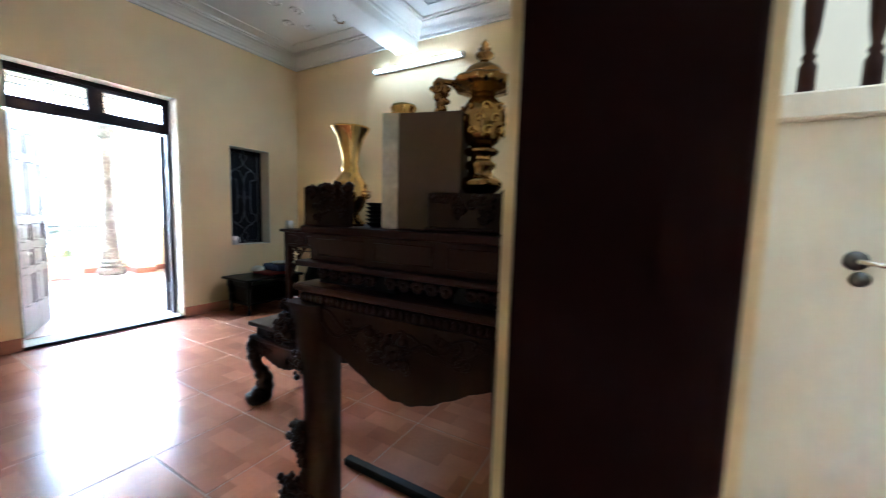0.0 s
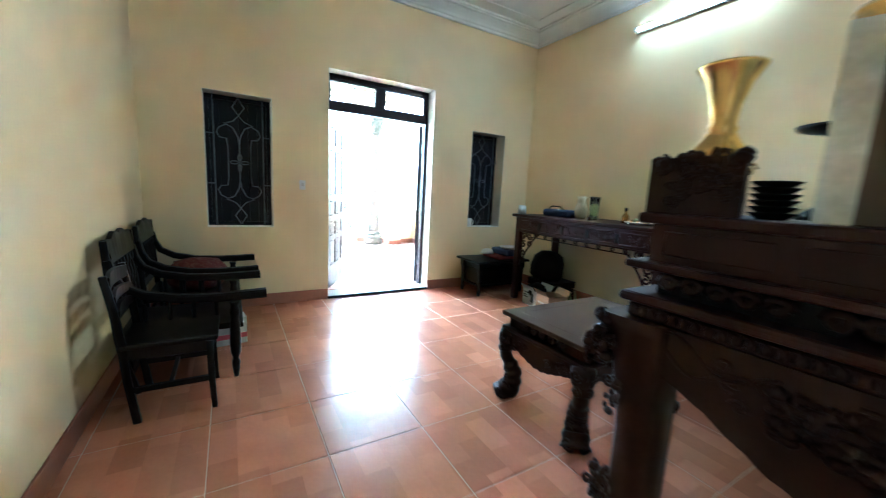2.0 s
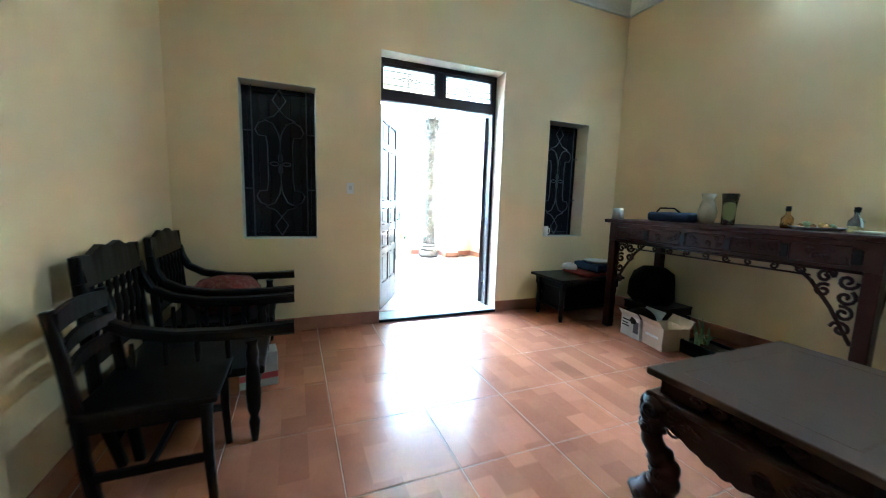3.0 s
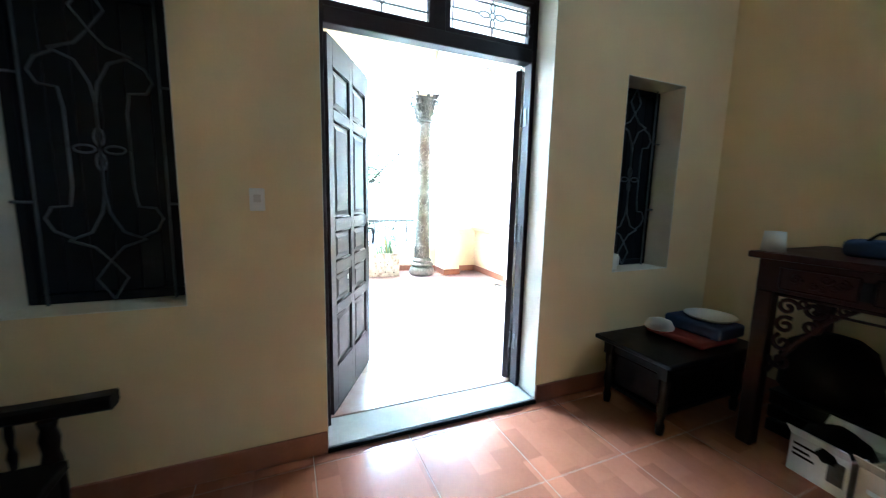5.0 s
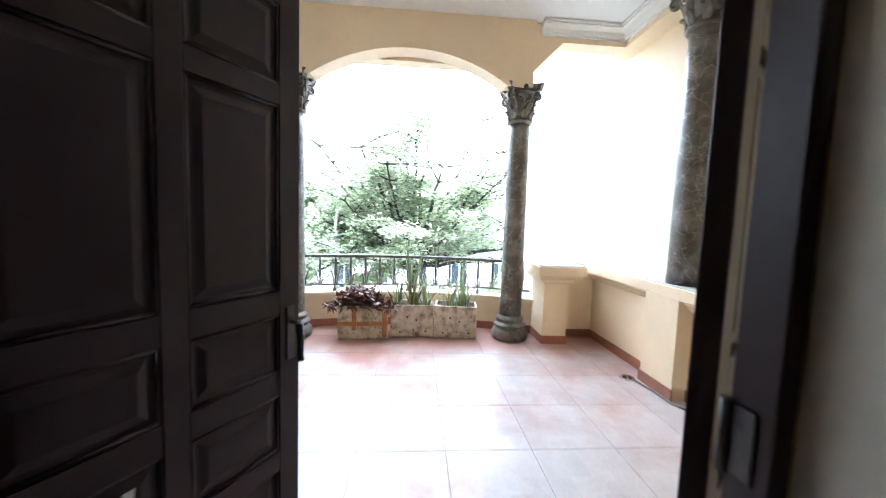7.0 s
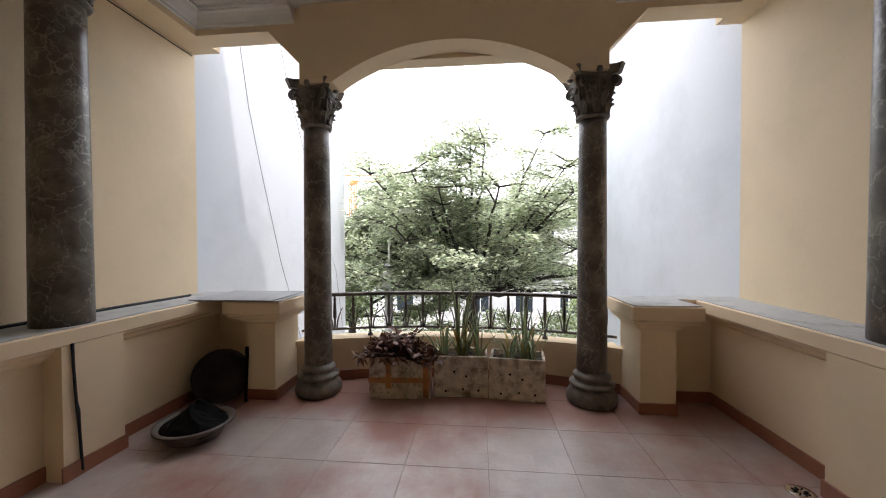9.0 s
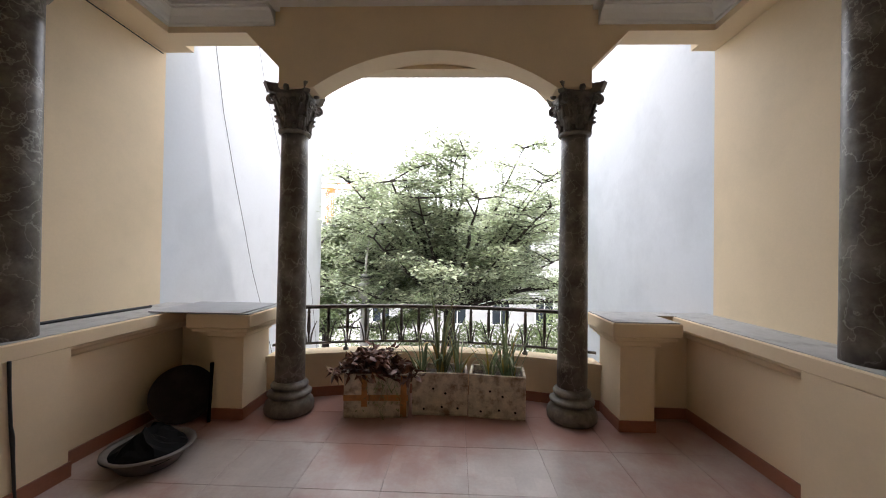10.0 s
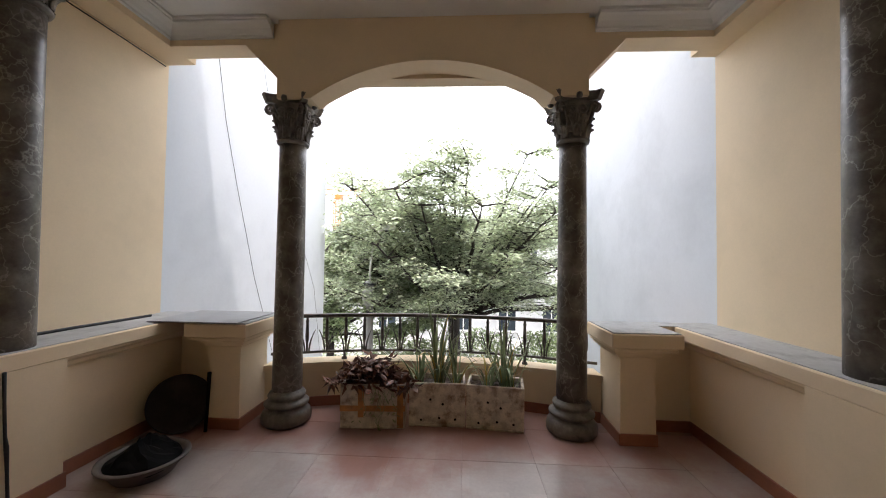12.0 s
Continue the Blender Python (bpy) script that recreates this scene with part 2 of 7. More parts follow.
M_GREENGLASS = glass("bottle_glass", (0.75, 0.85, 0.75))


def tile_material(name, color, dust, dust_amount, rough, patch=0.18, dust_scale=0.9, dust_soft=0.26, dust_mid=0.58):
    """Glazed terracotta tile: each tile a little different, blocky mottling, dust lying in patches."""
    m = mat(name, color, rough, vary=0.14, scale=4, bump=0.04, fine=50, stain=dust, stain_scale=dust_scale, stain_amount=dust_amount, stain_soft=dust_soft, stain_mid=dust_mid, island=0.06)
    nt = m.node_tree
    n, li = nt.nodes, nt.links
    geo = n.new("ShaderNodeNewGeometry")
    br = n.new("ShaderNodeTexBrick")
    br.inputs["Scale"].default_value = 1.0
    br.inputs["Brick Width"].default_value, br.inputs["Row Height"].default_value = 0.25, 0.125
    br.inputs["Mortar Size"].default_value = 0.0
    br.inputs["Color1"].default_value = (1 - patch, 1 - patch, 1 - patch, 1)
    br.inputs["Color2"].default_value = (1 + patch, 1 + patch, 1 + patch, 1)
    li.new(geo.outputs["Position"], br.inputs["Vector"])
    b = n["Principled BSDF"]
    src = b.inputs["Base Color"].links[0].from_socket
    mx = n.new("ShaderNodeMix")
    mx.data_type, mx.blend_type = "RGBA", "MULTIPLY"
    mx.inputs["Factor"].default_value = 1
    li.new(src, mx.inputs["A"])
    li.new(br.outputs["Color"], mx.inputs["B"])
    li.new(mx.outputs["Result"], b.inputs["Base Color"])
    return m


M_TILE = tile_material("glazed_terracotta_tile", (0.40, 0.155, 0.085), (0.46, 0.24, 0.16), 0.12, 0.20)
def redden_towards_edge(m, x0, x1, color):
    """Turns the tiles redder and darker towards the open edge; the border wanders."""
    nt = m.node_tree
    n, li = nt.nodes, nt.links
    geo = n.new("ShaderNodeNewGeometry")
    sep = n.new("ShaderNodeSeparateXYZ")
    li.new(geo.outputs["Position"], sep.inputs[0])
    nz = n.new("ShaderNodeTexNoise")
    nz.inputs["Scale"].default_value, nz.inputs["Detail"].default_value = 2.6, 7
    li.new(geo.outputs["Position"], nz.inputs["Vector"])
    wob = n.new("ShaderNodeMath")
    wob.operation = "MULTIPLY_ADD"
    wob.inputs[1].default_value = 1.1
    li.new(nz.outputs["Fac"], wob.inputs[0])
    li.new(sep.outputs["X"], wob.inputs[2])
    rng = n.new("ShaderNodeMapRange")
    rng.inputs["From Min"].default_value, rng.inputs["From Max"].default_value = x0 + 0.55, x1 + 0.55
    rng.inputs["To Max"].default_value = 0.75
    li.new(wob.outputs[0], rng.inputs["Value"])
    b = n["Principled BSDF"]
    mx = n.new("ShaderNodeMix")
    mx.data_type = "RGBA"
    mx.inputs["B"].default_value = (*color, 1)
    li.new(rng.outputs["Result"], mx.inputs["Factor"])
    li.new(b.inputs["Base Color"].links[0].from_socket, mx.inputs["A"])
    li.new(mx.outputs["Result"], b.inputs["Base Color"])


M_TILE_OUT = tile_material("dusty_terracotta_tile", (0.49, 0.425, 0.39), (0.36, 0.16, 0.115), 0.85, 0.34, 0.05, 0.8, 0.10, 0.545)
redden_towards_edge(M_TILE_OUT, -8.62, -9.02, (0.34, 0.165, 0.125))


# veins on the painted marble columns
def add_veins(m):
    nt = m.node_tree
    n, li = nt.nodes, nt.links
    geo = n.new("ShaderNodeNewGeometry")
    dist = n.new("ShaderNodeTexNoise")
    dist.inputs["Scale"].default_value, dist.inputs["Detail"].default_value = 4.0, 6
    li.new(geo.outputs["Position"], dist.inputs["Vector"])
    mixv = n.new("ShaderNodeVectorMath")
    mixv.operation = "MULTIPLY_ADD"
    mixv.inputs[1].default_value = (0.6, 0.6, 0.6)
    li.new(dist.outputs["Color"], mixv.inputs[0])
    li.new(geo.outputs["Position"], mixv.inputs[2])
    vor = n.new("ShaderNodeTexVoronoi")
    vor.feature = "DISTANCE_TO_EDGE"
    vor.inputs["Scale"].default_value = 4.5
    # the painter's strokes run slantwise down the shaft
    tilt = n.new("ShaderNodeMapping")
    tilt.inputs["Rotation"].default_value = (0.6, 0.5, 0.0)
    tilt.inputs["Scale"].default_value = (1.6, 1.6, 0.6)
    li.new(mixv.outputs[0], tilt.inputs["Vector"])
    li.new(tilt.outputs[0], vor.inputs["Vector"])
    r = n.new("ShaderNodeMapRange")
    r.inputs[2].default_value = 0.03
    r.inputs[3].default_value, r.inputs[4].default_value = 0.45, 0.0
    li.new(vor.outputs["Distance"], r.inputs[0])
    b = n["Principled BSDF"]
    src = b.inputs["Base Color"].links[0].from_socket
    mx = n.new("ShaderNodeMix")
    mx.data_type = "RGBA"
    mx.inputs["B"].default_value = (0.50, 0.49, 0.42, 1)
    li.new(r.outputs[0], mx.inputs["Factor"])
    li.new(src, mx.inputs["A"])
    li.new(mx.outputs["Result"], b.inputs["Base Color"])


add_veins(M_MARBLE)


# ---- mesh helpers ----
def box(bm, lo, hi, bevel=0.0, segs=1):
    v = [bm.verts.new((x, y, z)) for x in (lo[0], hi[0]) for y in (lo[1], hi[1]) for z in (lo[2], hi[2])]
    fs = [bm.faces.new([v[i] for i in q]) for q in ((0, 1, 3, 2), (4, 6, 7, 5), (0, 4, 5, 1), (2, 3, 7, 6), (0, 2, 6, 4), (1, 5, 7, 3))]
    if bevel:
        es = list({e for f in fs for e in f.edges})
        bmesh.ops.bevel(bm, geom=es, offset=bevel, segments=segs, affect="EDGES", profile=0.5)
    return fs


def lathe(bm, profile, c=(0, 0, 0), seg=24, wobble=None):
    rings = []
    for r, z in profile:
        ring = []
        for i in range(seg):
            a = 2 * math.pi * i / seg
            k = wobble(a, z) if wobble else 1.0
            ring.append(bm.verts.new((c[0] + r * k * math.cos(a), c[1] + r * k * math.sin(a), c[2] + z)))
        rings.append(ring)
    for a, b in zip(rings, rings[1:]):
        for i in range(seg):
            f = bm.faces.new((a[i], a[(i + 1) % seg], b[(i + 1) % seg], b[i]))
            f.smooth = True
    for ring, flip in ((rings[0], True), (rings[-1], False)):
        if profile[0 if flip else -1][0] > 1e-4:
            bm.faces.new(ring[::-1] if flip else ring)


def tube(bm, pts, r, seg=8, flat=1.0):
    """A round bar along the points; r: one radius or one for each point."""
    pts = [Vector(p) for p in pts]
    rings = []
    prev = None
    for i, p in enumerate(pts):
        d = (pts[min(i + 1, len(pts) - 1)] - pts[max(i - 1, 0)]).normalized()
        if prev is None:
            u = d.orthogonal().normalized()
        else:
            u = (prev - d * prev.dot(d)).normalized()
        prev = u
        w = d.cross(u)
        rad = r[i] if isinstance(r, (list, tuple)) else r
        rings.append([bm.verts.new(p + rad * (math.cos(2 * math.pi * k / seg) * u + flat * math.sin(2 * math.pi * k / seg) * w)) for k in range(seg)])
    for a, b in zip(rings, rings[1:]):
        for i in range(seg):
            f = bm.faces.new((a[i], a[(i + 1) % seg], b[(i + 1) % seg], b[i]))
            f.smooth = True
    bm.faces.new(rings[0][::-1])
    bm.faces.new(rings[-1])


def prism(bm, outline, axis, d0, d1):
    """Extrudes a 2D outline along x, y or z. The outline's pair fills the other two axes in order."""
    def at(p, d):
        return {"x": (d, p[0], p[1]), "y": (p[0], d, p[1]), "z": (p[0], p[1], d)}[axis]
    a = [bm.verts.new(at(p, d0)) for p in outline]
    b = [bm.verts.new(at(p, d1)) for p in outline]
    n = len(outline)
    bm.faces.new(a)
    bm.faces.new(b[::-1])
    for i in range(n):
        bm.faces.new((a[i], b[i], b[(i + 1) % n], a[(i + 1) % n]))


def finish(bm, name, material, smooth=False):
    bmesh.ops.recalc_face_normals(bm, faces=bm.faces)
    if smooth:
        for f in bm.faces:
            f.smooth = True
    me = bpy.data.meshes.new(name)
    bm.to_mesh(me)
    bm.free()
    me.materials.append(material)
    return me


def part(name, bm, material, parent, label="", smooth=False):
    ob = new(name, finish(bm, name, material, smooth))
    ob.parent = parent
    if label:
        ob["label"] = label
    return ob


def thing(name, label, category, group="", m=None):
    ob = new(name)
    ob.empty_display_size = 0.1
    if m is not None:
        ob.matrix_basis = m
    return tagged(ob, label, category, group)


def solid(name, bm, material, label, category, kind="", group="", smooth=False, m=None):
    ob = new(name, finish(bm, name, material, smooth))
    if m is not None:
        ob.matrix_basis = m
    return tagged(ob, label, category, group, kind)


def structure(name, bm, material, label, category):
    return solid(name, bm, material, label, category, "structure")


def B(lo, hi, bevel=0.0, segs=1):
    bm = bmesh.new()
    box(bm, lo, hi, bevel, segs)
    return bm


def spiral(c, r0, turns, plane="yz", n=22, direction=1, start=0.0):
    out = []
    for i in range(n):
        k = i / (n - 1)
        a = start + direction * 2 * math.pi * turns * k
        r = r0 * (1 - 0.85 * k)
        u, v = r * math.cos(a), r * math.sin(a)
        out.append({"yz": (c[0], c[1] + u, c[2] + v), "xz": (c[0] + u, c[1], c[2] + v), "xy": (c[0] + u, c[1] + v, c[2])}[plane])
    return out


# ---- the plan ----
XF, XO = -5.31, -5.56          # front wall: room face, balcony face
XB, XH = -0.63, -0.41          # back wall: room face, hall face
YL, YR = -0.31, 4.29           # room's side walls
ZC = 3.58                      # room ceiling
DY0, DY1, DZ = 1.34, 2.65, 2.56
WZ0, WZ1 = 0.84, 2.145
WL, WR = (0.182, 0.778), (3.245, 3.809)
ZB = 0.035                     # balcony floor
BYL, BYR = -0.65, 4.62         # balcony's side walls
XE = -9.44                     # their outer end


def wall_x(name, x0, x1, y0, y1, z0, z1, holes, material, label):
    """A wall across x with rectangular holes (y0, y1, z0, z1) going through it."""
    bm = bmesh.new()
    ys = sorted({y0, y1, *[h[0] for h in holes], *[h[1] for h in holes]})
    for a, b in zip(ys, ys[1:]):
        mid = (a + b) / 2
        cuts = sorted([(h[2], h[3]) for h in holes if h[0] < mid < h[1]])
        z = z0
        for c0, c1 in cuts + [(z1, z1)]:
            if c0 > z + 1e-4:
                box(bm, (x0, a, z), (x1, b, c0))
            z = max(z, c1)
    bmesh.ops.remove_doubles(bm, verts=bm.verts, dist=1e-5)
    return structure(name, bm, material, label, "wall")


wall_x("wall_front", XO, XF, BYL - 0.2, BYR + 0.2, -0.3, 3.9,
       [(DY0, DY1, -0.3, DZ), (WL[0], WL[1], WZ0, WZ1), (WR[0], WR[1], WZ0, WZ1)], M_WALL, "cream painted plaster wall with a doorway and windows")
wall_x("wall_back", XB, XH, YL - 0.25, 6.5, -0.3, 3.9, [(-0.18, 0.80, -0.3, 2.35)], M_WALL, "cream painted plaster wall with a doorway")
structure("wall_left", B((XF, YL - 0.25, -0.3), (XB, YL, 3.9)), M_WALL, "pale cream painted plaster wall", "wall")
structure("wall_right", B((XF, YR, -0.3), (XB, YR + 0.25, 3.9)), M_WALL, "cream painted plaster wall", "wall")
structure("ceiling", B((XF, YL, ZC), (XB, YR, 3.9)), M_CEIL, "white painted ceiling", "ceiling")
structure("floor_bed", B((XF, YL, -0.3), (XB, YR, -0.002)), M_GROUT, "pale grout bed under the floor tiles", "floor")
# hall behind the back wall
structure("floor_hall", B((XH, -0.6, -0.3), (2.6, 2.26, 0.0)), M_SKIRT, "terracotta tiled hall floor", "floor")
structure("wall_hall_side", B((XH, 2.26, -0.3), (2.6, 2.46, 1.70)), M_WALL_PALE, "pale plaster wall under a stair gallery", "wall")
structure("wall_hall_gallery", B((XH, 5.0, 1.8), (2.6, 5.2, 5.2)), M_WALL_PALE, "pale wall above the stair gallery", "wall")
structure("floor_gallery", B((XH, 2.262, 1.7), (2.6, 5.2, 1.79)), M_WALL_PALE, "pale landing slab", "floor")
structure("wall_hall_end", B((2.6, -0.6, -0.3), (2.8, 5.2, 5.2)), M_WALL_PALE, "pale hall wall", "wall")
structure("wall_hall_near", B((XH, -0.8, -0.3), (2.8, -0.6, 5.2)), M_WALL_PALE, "pale hall wall", "wall")
structure("wall_hall_upper", B((XH - 0.02, -0.8, 3.9), (XH, 5.2, 5.2)), M_WALL_PALE, "pale hall wall", "wall")
structure("ceiling_hall", B((XH, -0.8, 5.2), (2.8, 5.2, 5.35)), M_CEIL, "white hall ceiling", "ceiling")
# ledge under the gallery railing
structure("trim_gallery_ledge", B((XH, 2.20, 1.695), (2.6, 2.262, 1.79), 0.008), M_REVEAL, "white ledge under a stair railing", "trim")

# room cornice: a stepped moulding round the ceiling, then a raised line further in
def ring_moulding(bm, x0, x1, y0, y1, steps):
    """steps: (inset, z0, z1, width) of square bars round a rectangle."""
    for d, z0, z1, w in steps:
        a0, a1, b0, b1 = x0 + d, x1 - d, y0 + d, y1 - d
        box(bm, (a0, b0, z0), (a1, b0 + w, z1))
        box(bm, (a0, b1 - w, z0), (a1, b1, z1))
        box(bm, (a0, b0 + w, z0), (a0 + w, b1 - w, z1))
        box(bm, (a1 - w, b0 + w, z0), (a1, b1 - w, z1))


def ring_profile(bm, x0, x1, y0, y1, profile):
    """A moulding round a rectangle from (inset, z) points, mitred at the corners."""
    loops = [[bm.verts.new(q) for q in ((x0 + d, y0 + d, z), (x1 - d, y0 + d, z), (x1 - d, y1 - d, z), (x0 + d, y1 - d, z))] for d, z in profile]
    for a, b in zip(loops, loops[1:]):
        for k in range(4):
            bm.faces.new((a[k], a[(k + 1) % 4], b[(k + 1) % 4], b[k]))


COVE = [(0.0, 3.41), (0.03, 3.41), (0.03, 3.44), (0.045, 3.45), (0.055, 3.475), (0.08, 3.505), (0.115, 3.53), (0.15, 3.54), (0.15, 3.555), (0.175, 3.555), (0.175, ZC - 0.002)]
for x0, x1, nm in ((XF, -3.42, "trim_cornice_front"), (-3.10, XB, "trim_cornice_back")):
    bm = bmesh.new()
    ring_profile(bm, x0, x1, YL, YR, COVE)
    ring_moulding(bm, x0, x1, YL, YR, [(0.34, 3.568, ZC - 0.001, 0.022)])
    structure(nm, bm, M_CEIL, "white plaster cornice with a hollow moulding", "cornice")
structure("beam_ceiling", B((-3.42, YL, 3.30), (-3.10, YR, ZC), 0.01), M_CEIL, "white painted ceiling beam", "beam")

# skirtings
for nm, lo, hi in (("baseboard_front_a", (XF, YL, 0), (XF + 0.012, DY0, 0.12)), ("baseboard_front_b", (XF, DY1, 0), (XF + 0.012, YR, 0.12)),
                   ("baseboard_left", (XF + 0.012, YL, 0), (XB, YL + 0.012, 0.12)), ("baseboard_right", (XF + 0.012, YR - 0.012, 0), (XB, YR, 0.12)),
                   ("baseboard_back", (XB - 0.012, 0.82, 0), (XB, YR - 0.012, 0.12))):
    structure(nm, B(lo, hi, 0.003), M_SKIRT, "terracotta tile skirting", "skirting")

# white reveals round the door and the windows
def reveal(name, y0, y1, z0, z1, x0, x1, sill=True):
    bm = bmesh.new()
    t = 0.004
    box(bm, (x0, y0, z0), (x1, y0 + t, z1))
    box(bm, (x0, y1 - t, z0), (x1, y1, z1))
    box(bm, (x0, y0 + t, z1 - t), (x1, y1 - t, z1))
    if sill:
        box(bm, (x0, y0 + t, z0), (x1, y1 - t, z0 + t))
    structure(name, bm, M_REVEAL, "white painted plaster reveal", "reveal")


reveal("trim_reveal_door", DY0, DY1, 0.0, DZ, XO + 0.078, XF, False)
reveal("trim_reveal_window_a", WL[0], WL[1], WZ0, WZ1, XO + 0.06, XF)
reveal("trim_reveal_window_b", WR[0], WR[1], WZ0, WZ1, XO + 0.06, XF)
structure("threshold", B((XO, DY0 + 0.004, -0.2), (XF, DY1 - 0.004, 0.03), 0.004), M_CONCRETE, "pale grey stone door threshold", "threshold")
# black strip draws the shadow line at the foot of the step
structure("threshold_riser_shade", B((XF + 0.001, DY0, 0.0), (XF + 0.018, DY1, 0.026), 0.003), M_BLACK, "black strip drawn as the shadow line of the threshold step", "threshold")

# ---- balcony structure ----
structure("floor_balcony_bed", B((-10.3, BYL, -0.35), (XO, BYR, ZB - 0.003)), M_GROUT_OUT, "grey grout bed under the balcony tiles", "floor")
structure("wall_balcony_right", B((XE, BYR, -0.4), (XO, BYR + 0.22, 4.2)), M_WALL_OUT, "yellow painted balcony side wall", "wall")
structure("wall_balcony_left", B((XE, BYL - 0.22, -0.4), (XO, BYL, 4.2)), M_WALL_OUT, "yellow painted balcony side wall", "wall")
structure("ceiling_balcony", B((-9.35, BYL, ZC + 0.02), (XO, BYR, 3.9)), M_CEIL, "white painted balcony ceiling", "ceiling")
SOF = 3.415
for nm, lo, hi in (("beam_side_right", (XE, 4.40, SOF), (XO, BYR, ZC + 0.02)), ("beam_side_left", (XE, BYL, SOF), (XO, -0.37, ZC + 0.02)),
                   ("beam_front_right", (-9.33, 3.35, SOF), (-9.12, 4.40, ZC + 0.02)), ("beam_front_left", (-9.33, -0.37, SOF), (-9.12, 0.67, ZC + 0.02))):
    structure(nm, B(lo, hi), M_WALL_OUT, "yellow painted balcony beam", "beam")
# haunches where the front beams meet the arch
for nm, y0, s in (("beam_haunch_right", 3.35, 1), ("beam_haunch_left", 0.67, -1)):
    bm = bmesh.new()
    prism(bm, [(y0, SOF), (y0 + s * 0.33, SOF), (y0, SOF - 0.34)], "x", -9.33, -9.12)
    structure(nm, bm, M_WALL_OUT, "yellow painted sloping haunch", "beam")
# arch over the middle bay
bm = bmesh.new()
YA0, YA1, N = 0.97, 3.06, 28
arc = []
half, rise = (YA1 - YA0) / 2, 0.32
R = (half * half + rise * rise) / (2 * rise)
for i in range(N + 1):
    y = YA0 + (YA1 - YA0) * i / N
    arc.append((y, 2.90 + rise - R + math.sqrt(R * R - (y - (YA0 + YA1) / 2) ** 2)))
top = ZC + 0.02
xs = (-9.30, -9.06)
pts = [(0.67, 2.90)] + arc + [(3.35, 2.90)]
fr = {}
for x in xs:
    fr[x] = ([bm.verts.new((x, y, z)) for y, z in pts], [bm.verts.new((x, y, top)) for y, z in pts])
for i in range(len(pts) - 1):
    for x in xs:
        lo, hi = fr[x]
        bm.faces.new((lo[i], lo[i + 1], hi[i + 1], hi[i]))
    bm.faces.new((fr[xs[0]][0][i], fr[xs[0]][0][i + 1], fr[xs[1]][0][i + 1], fr[xs[1]][0][i]))
for k in (0, -1):
    bm.faces.new((fr[xs[0]][0][k], fr[xs[0]][1][k], fr[xs[1]][1][k], fr[xs[1]][0][k]))
structure("arch_front", bm, M_WALL_OUT, "yellow painted segmental arch between two columns", "arch")
# flat lintel behind the arch with chamfered ends
bm = bmesh.new()
prism(bm, [(0.67, 2.905), (0.86, 2.905), (1.118, 3.18), (2.85, 3.18), (3.11, 2.905), (3.35, 2.905), (3.35, top), (2.06, top), (0.67, top)], "x", -9.47, -9.302)
structure("lintel_front", bm, M_WALL_OUT, "yellow painted lintel with chamfered ends behind the arch", "beam")
# unseen upper storey closing the house; its outer edges shade the left wall
structure("wall_upper_front", B((-9.55, BYL - 0.22, 3.9), (-9.35, BYR + 0.22, 5.4)), M_WALL_OUT, "unseen yellow wall above the balcony, placed to shade the neighbouring wall", "wall")
# added block, puts a step into the shadow edge on that wall
structure("wall_shade_step", B((-9.80, -0.13, 4.0), (-9.552, 4.1, 5.4)), M_WALL_OUT, "added unseen yellow block that steps the shade on the neighbouring wall", "wall")
structure("roof_slab", B((-9.55, BYL - 0.3, 3.9), (XB, 6.6, 4.1)), M_CONCRETE, "concrete roof slab", "roof")

# balcony cornice: round three sides and along the front beams, broken by the arch
bm = bmesh.new()
PROFILE = [(0.0, 3.47), (0.025, 3.47), (0.025, 3.49), (0.04, 3.50), (0.055, 3.53), (0.09, 3.555), (0.12, 3.56), (0.12, 3.575), (0.14, 3.575), (0.14, ZC + 0.018)]
FX, CY0, CY1, AY0, AY1 = -9.12, -0.37, 4.40, 0.60, 3.42
rows = [[bm.verts.new(p) for p in ((FX + d, AY0, z), (FX + d, CY0 + d, z), (XO - d, CY0 + d, z), (XO - d, CY1 - d, z), (FX + d, CY1 - d, z), (FX + d, AY1, z))] for d, z in PROFILE]
for a, b in zip(rows, rows[1:]):
    for k in range(5):
        bm.faces.new((a[k], a[k + 1], b[k + 1], b[k]))
for k in (0, 5):
    bm.faces.new([r[k] for r in rows] + [bm.verts.new((FX, AY0 if k == 0 else AY1, ZC + 0.018))])
structure("trim_cornice_balcony", bm, M_CEIL, "white plaster cornice round the balcony ceiling", "cornice")

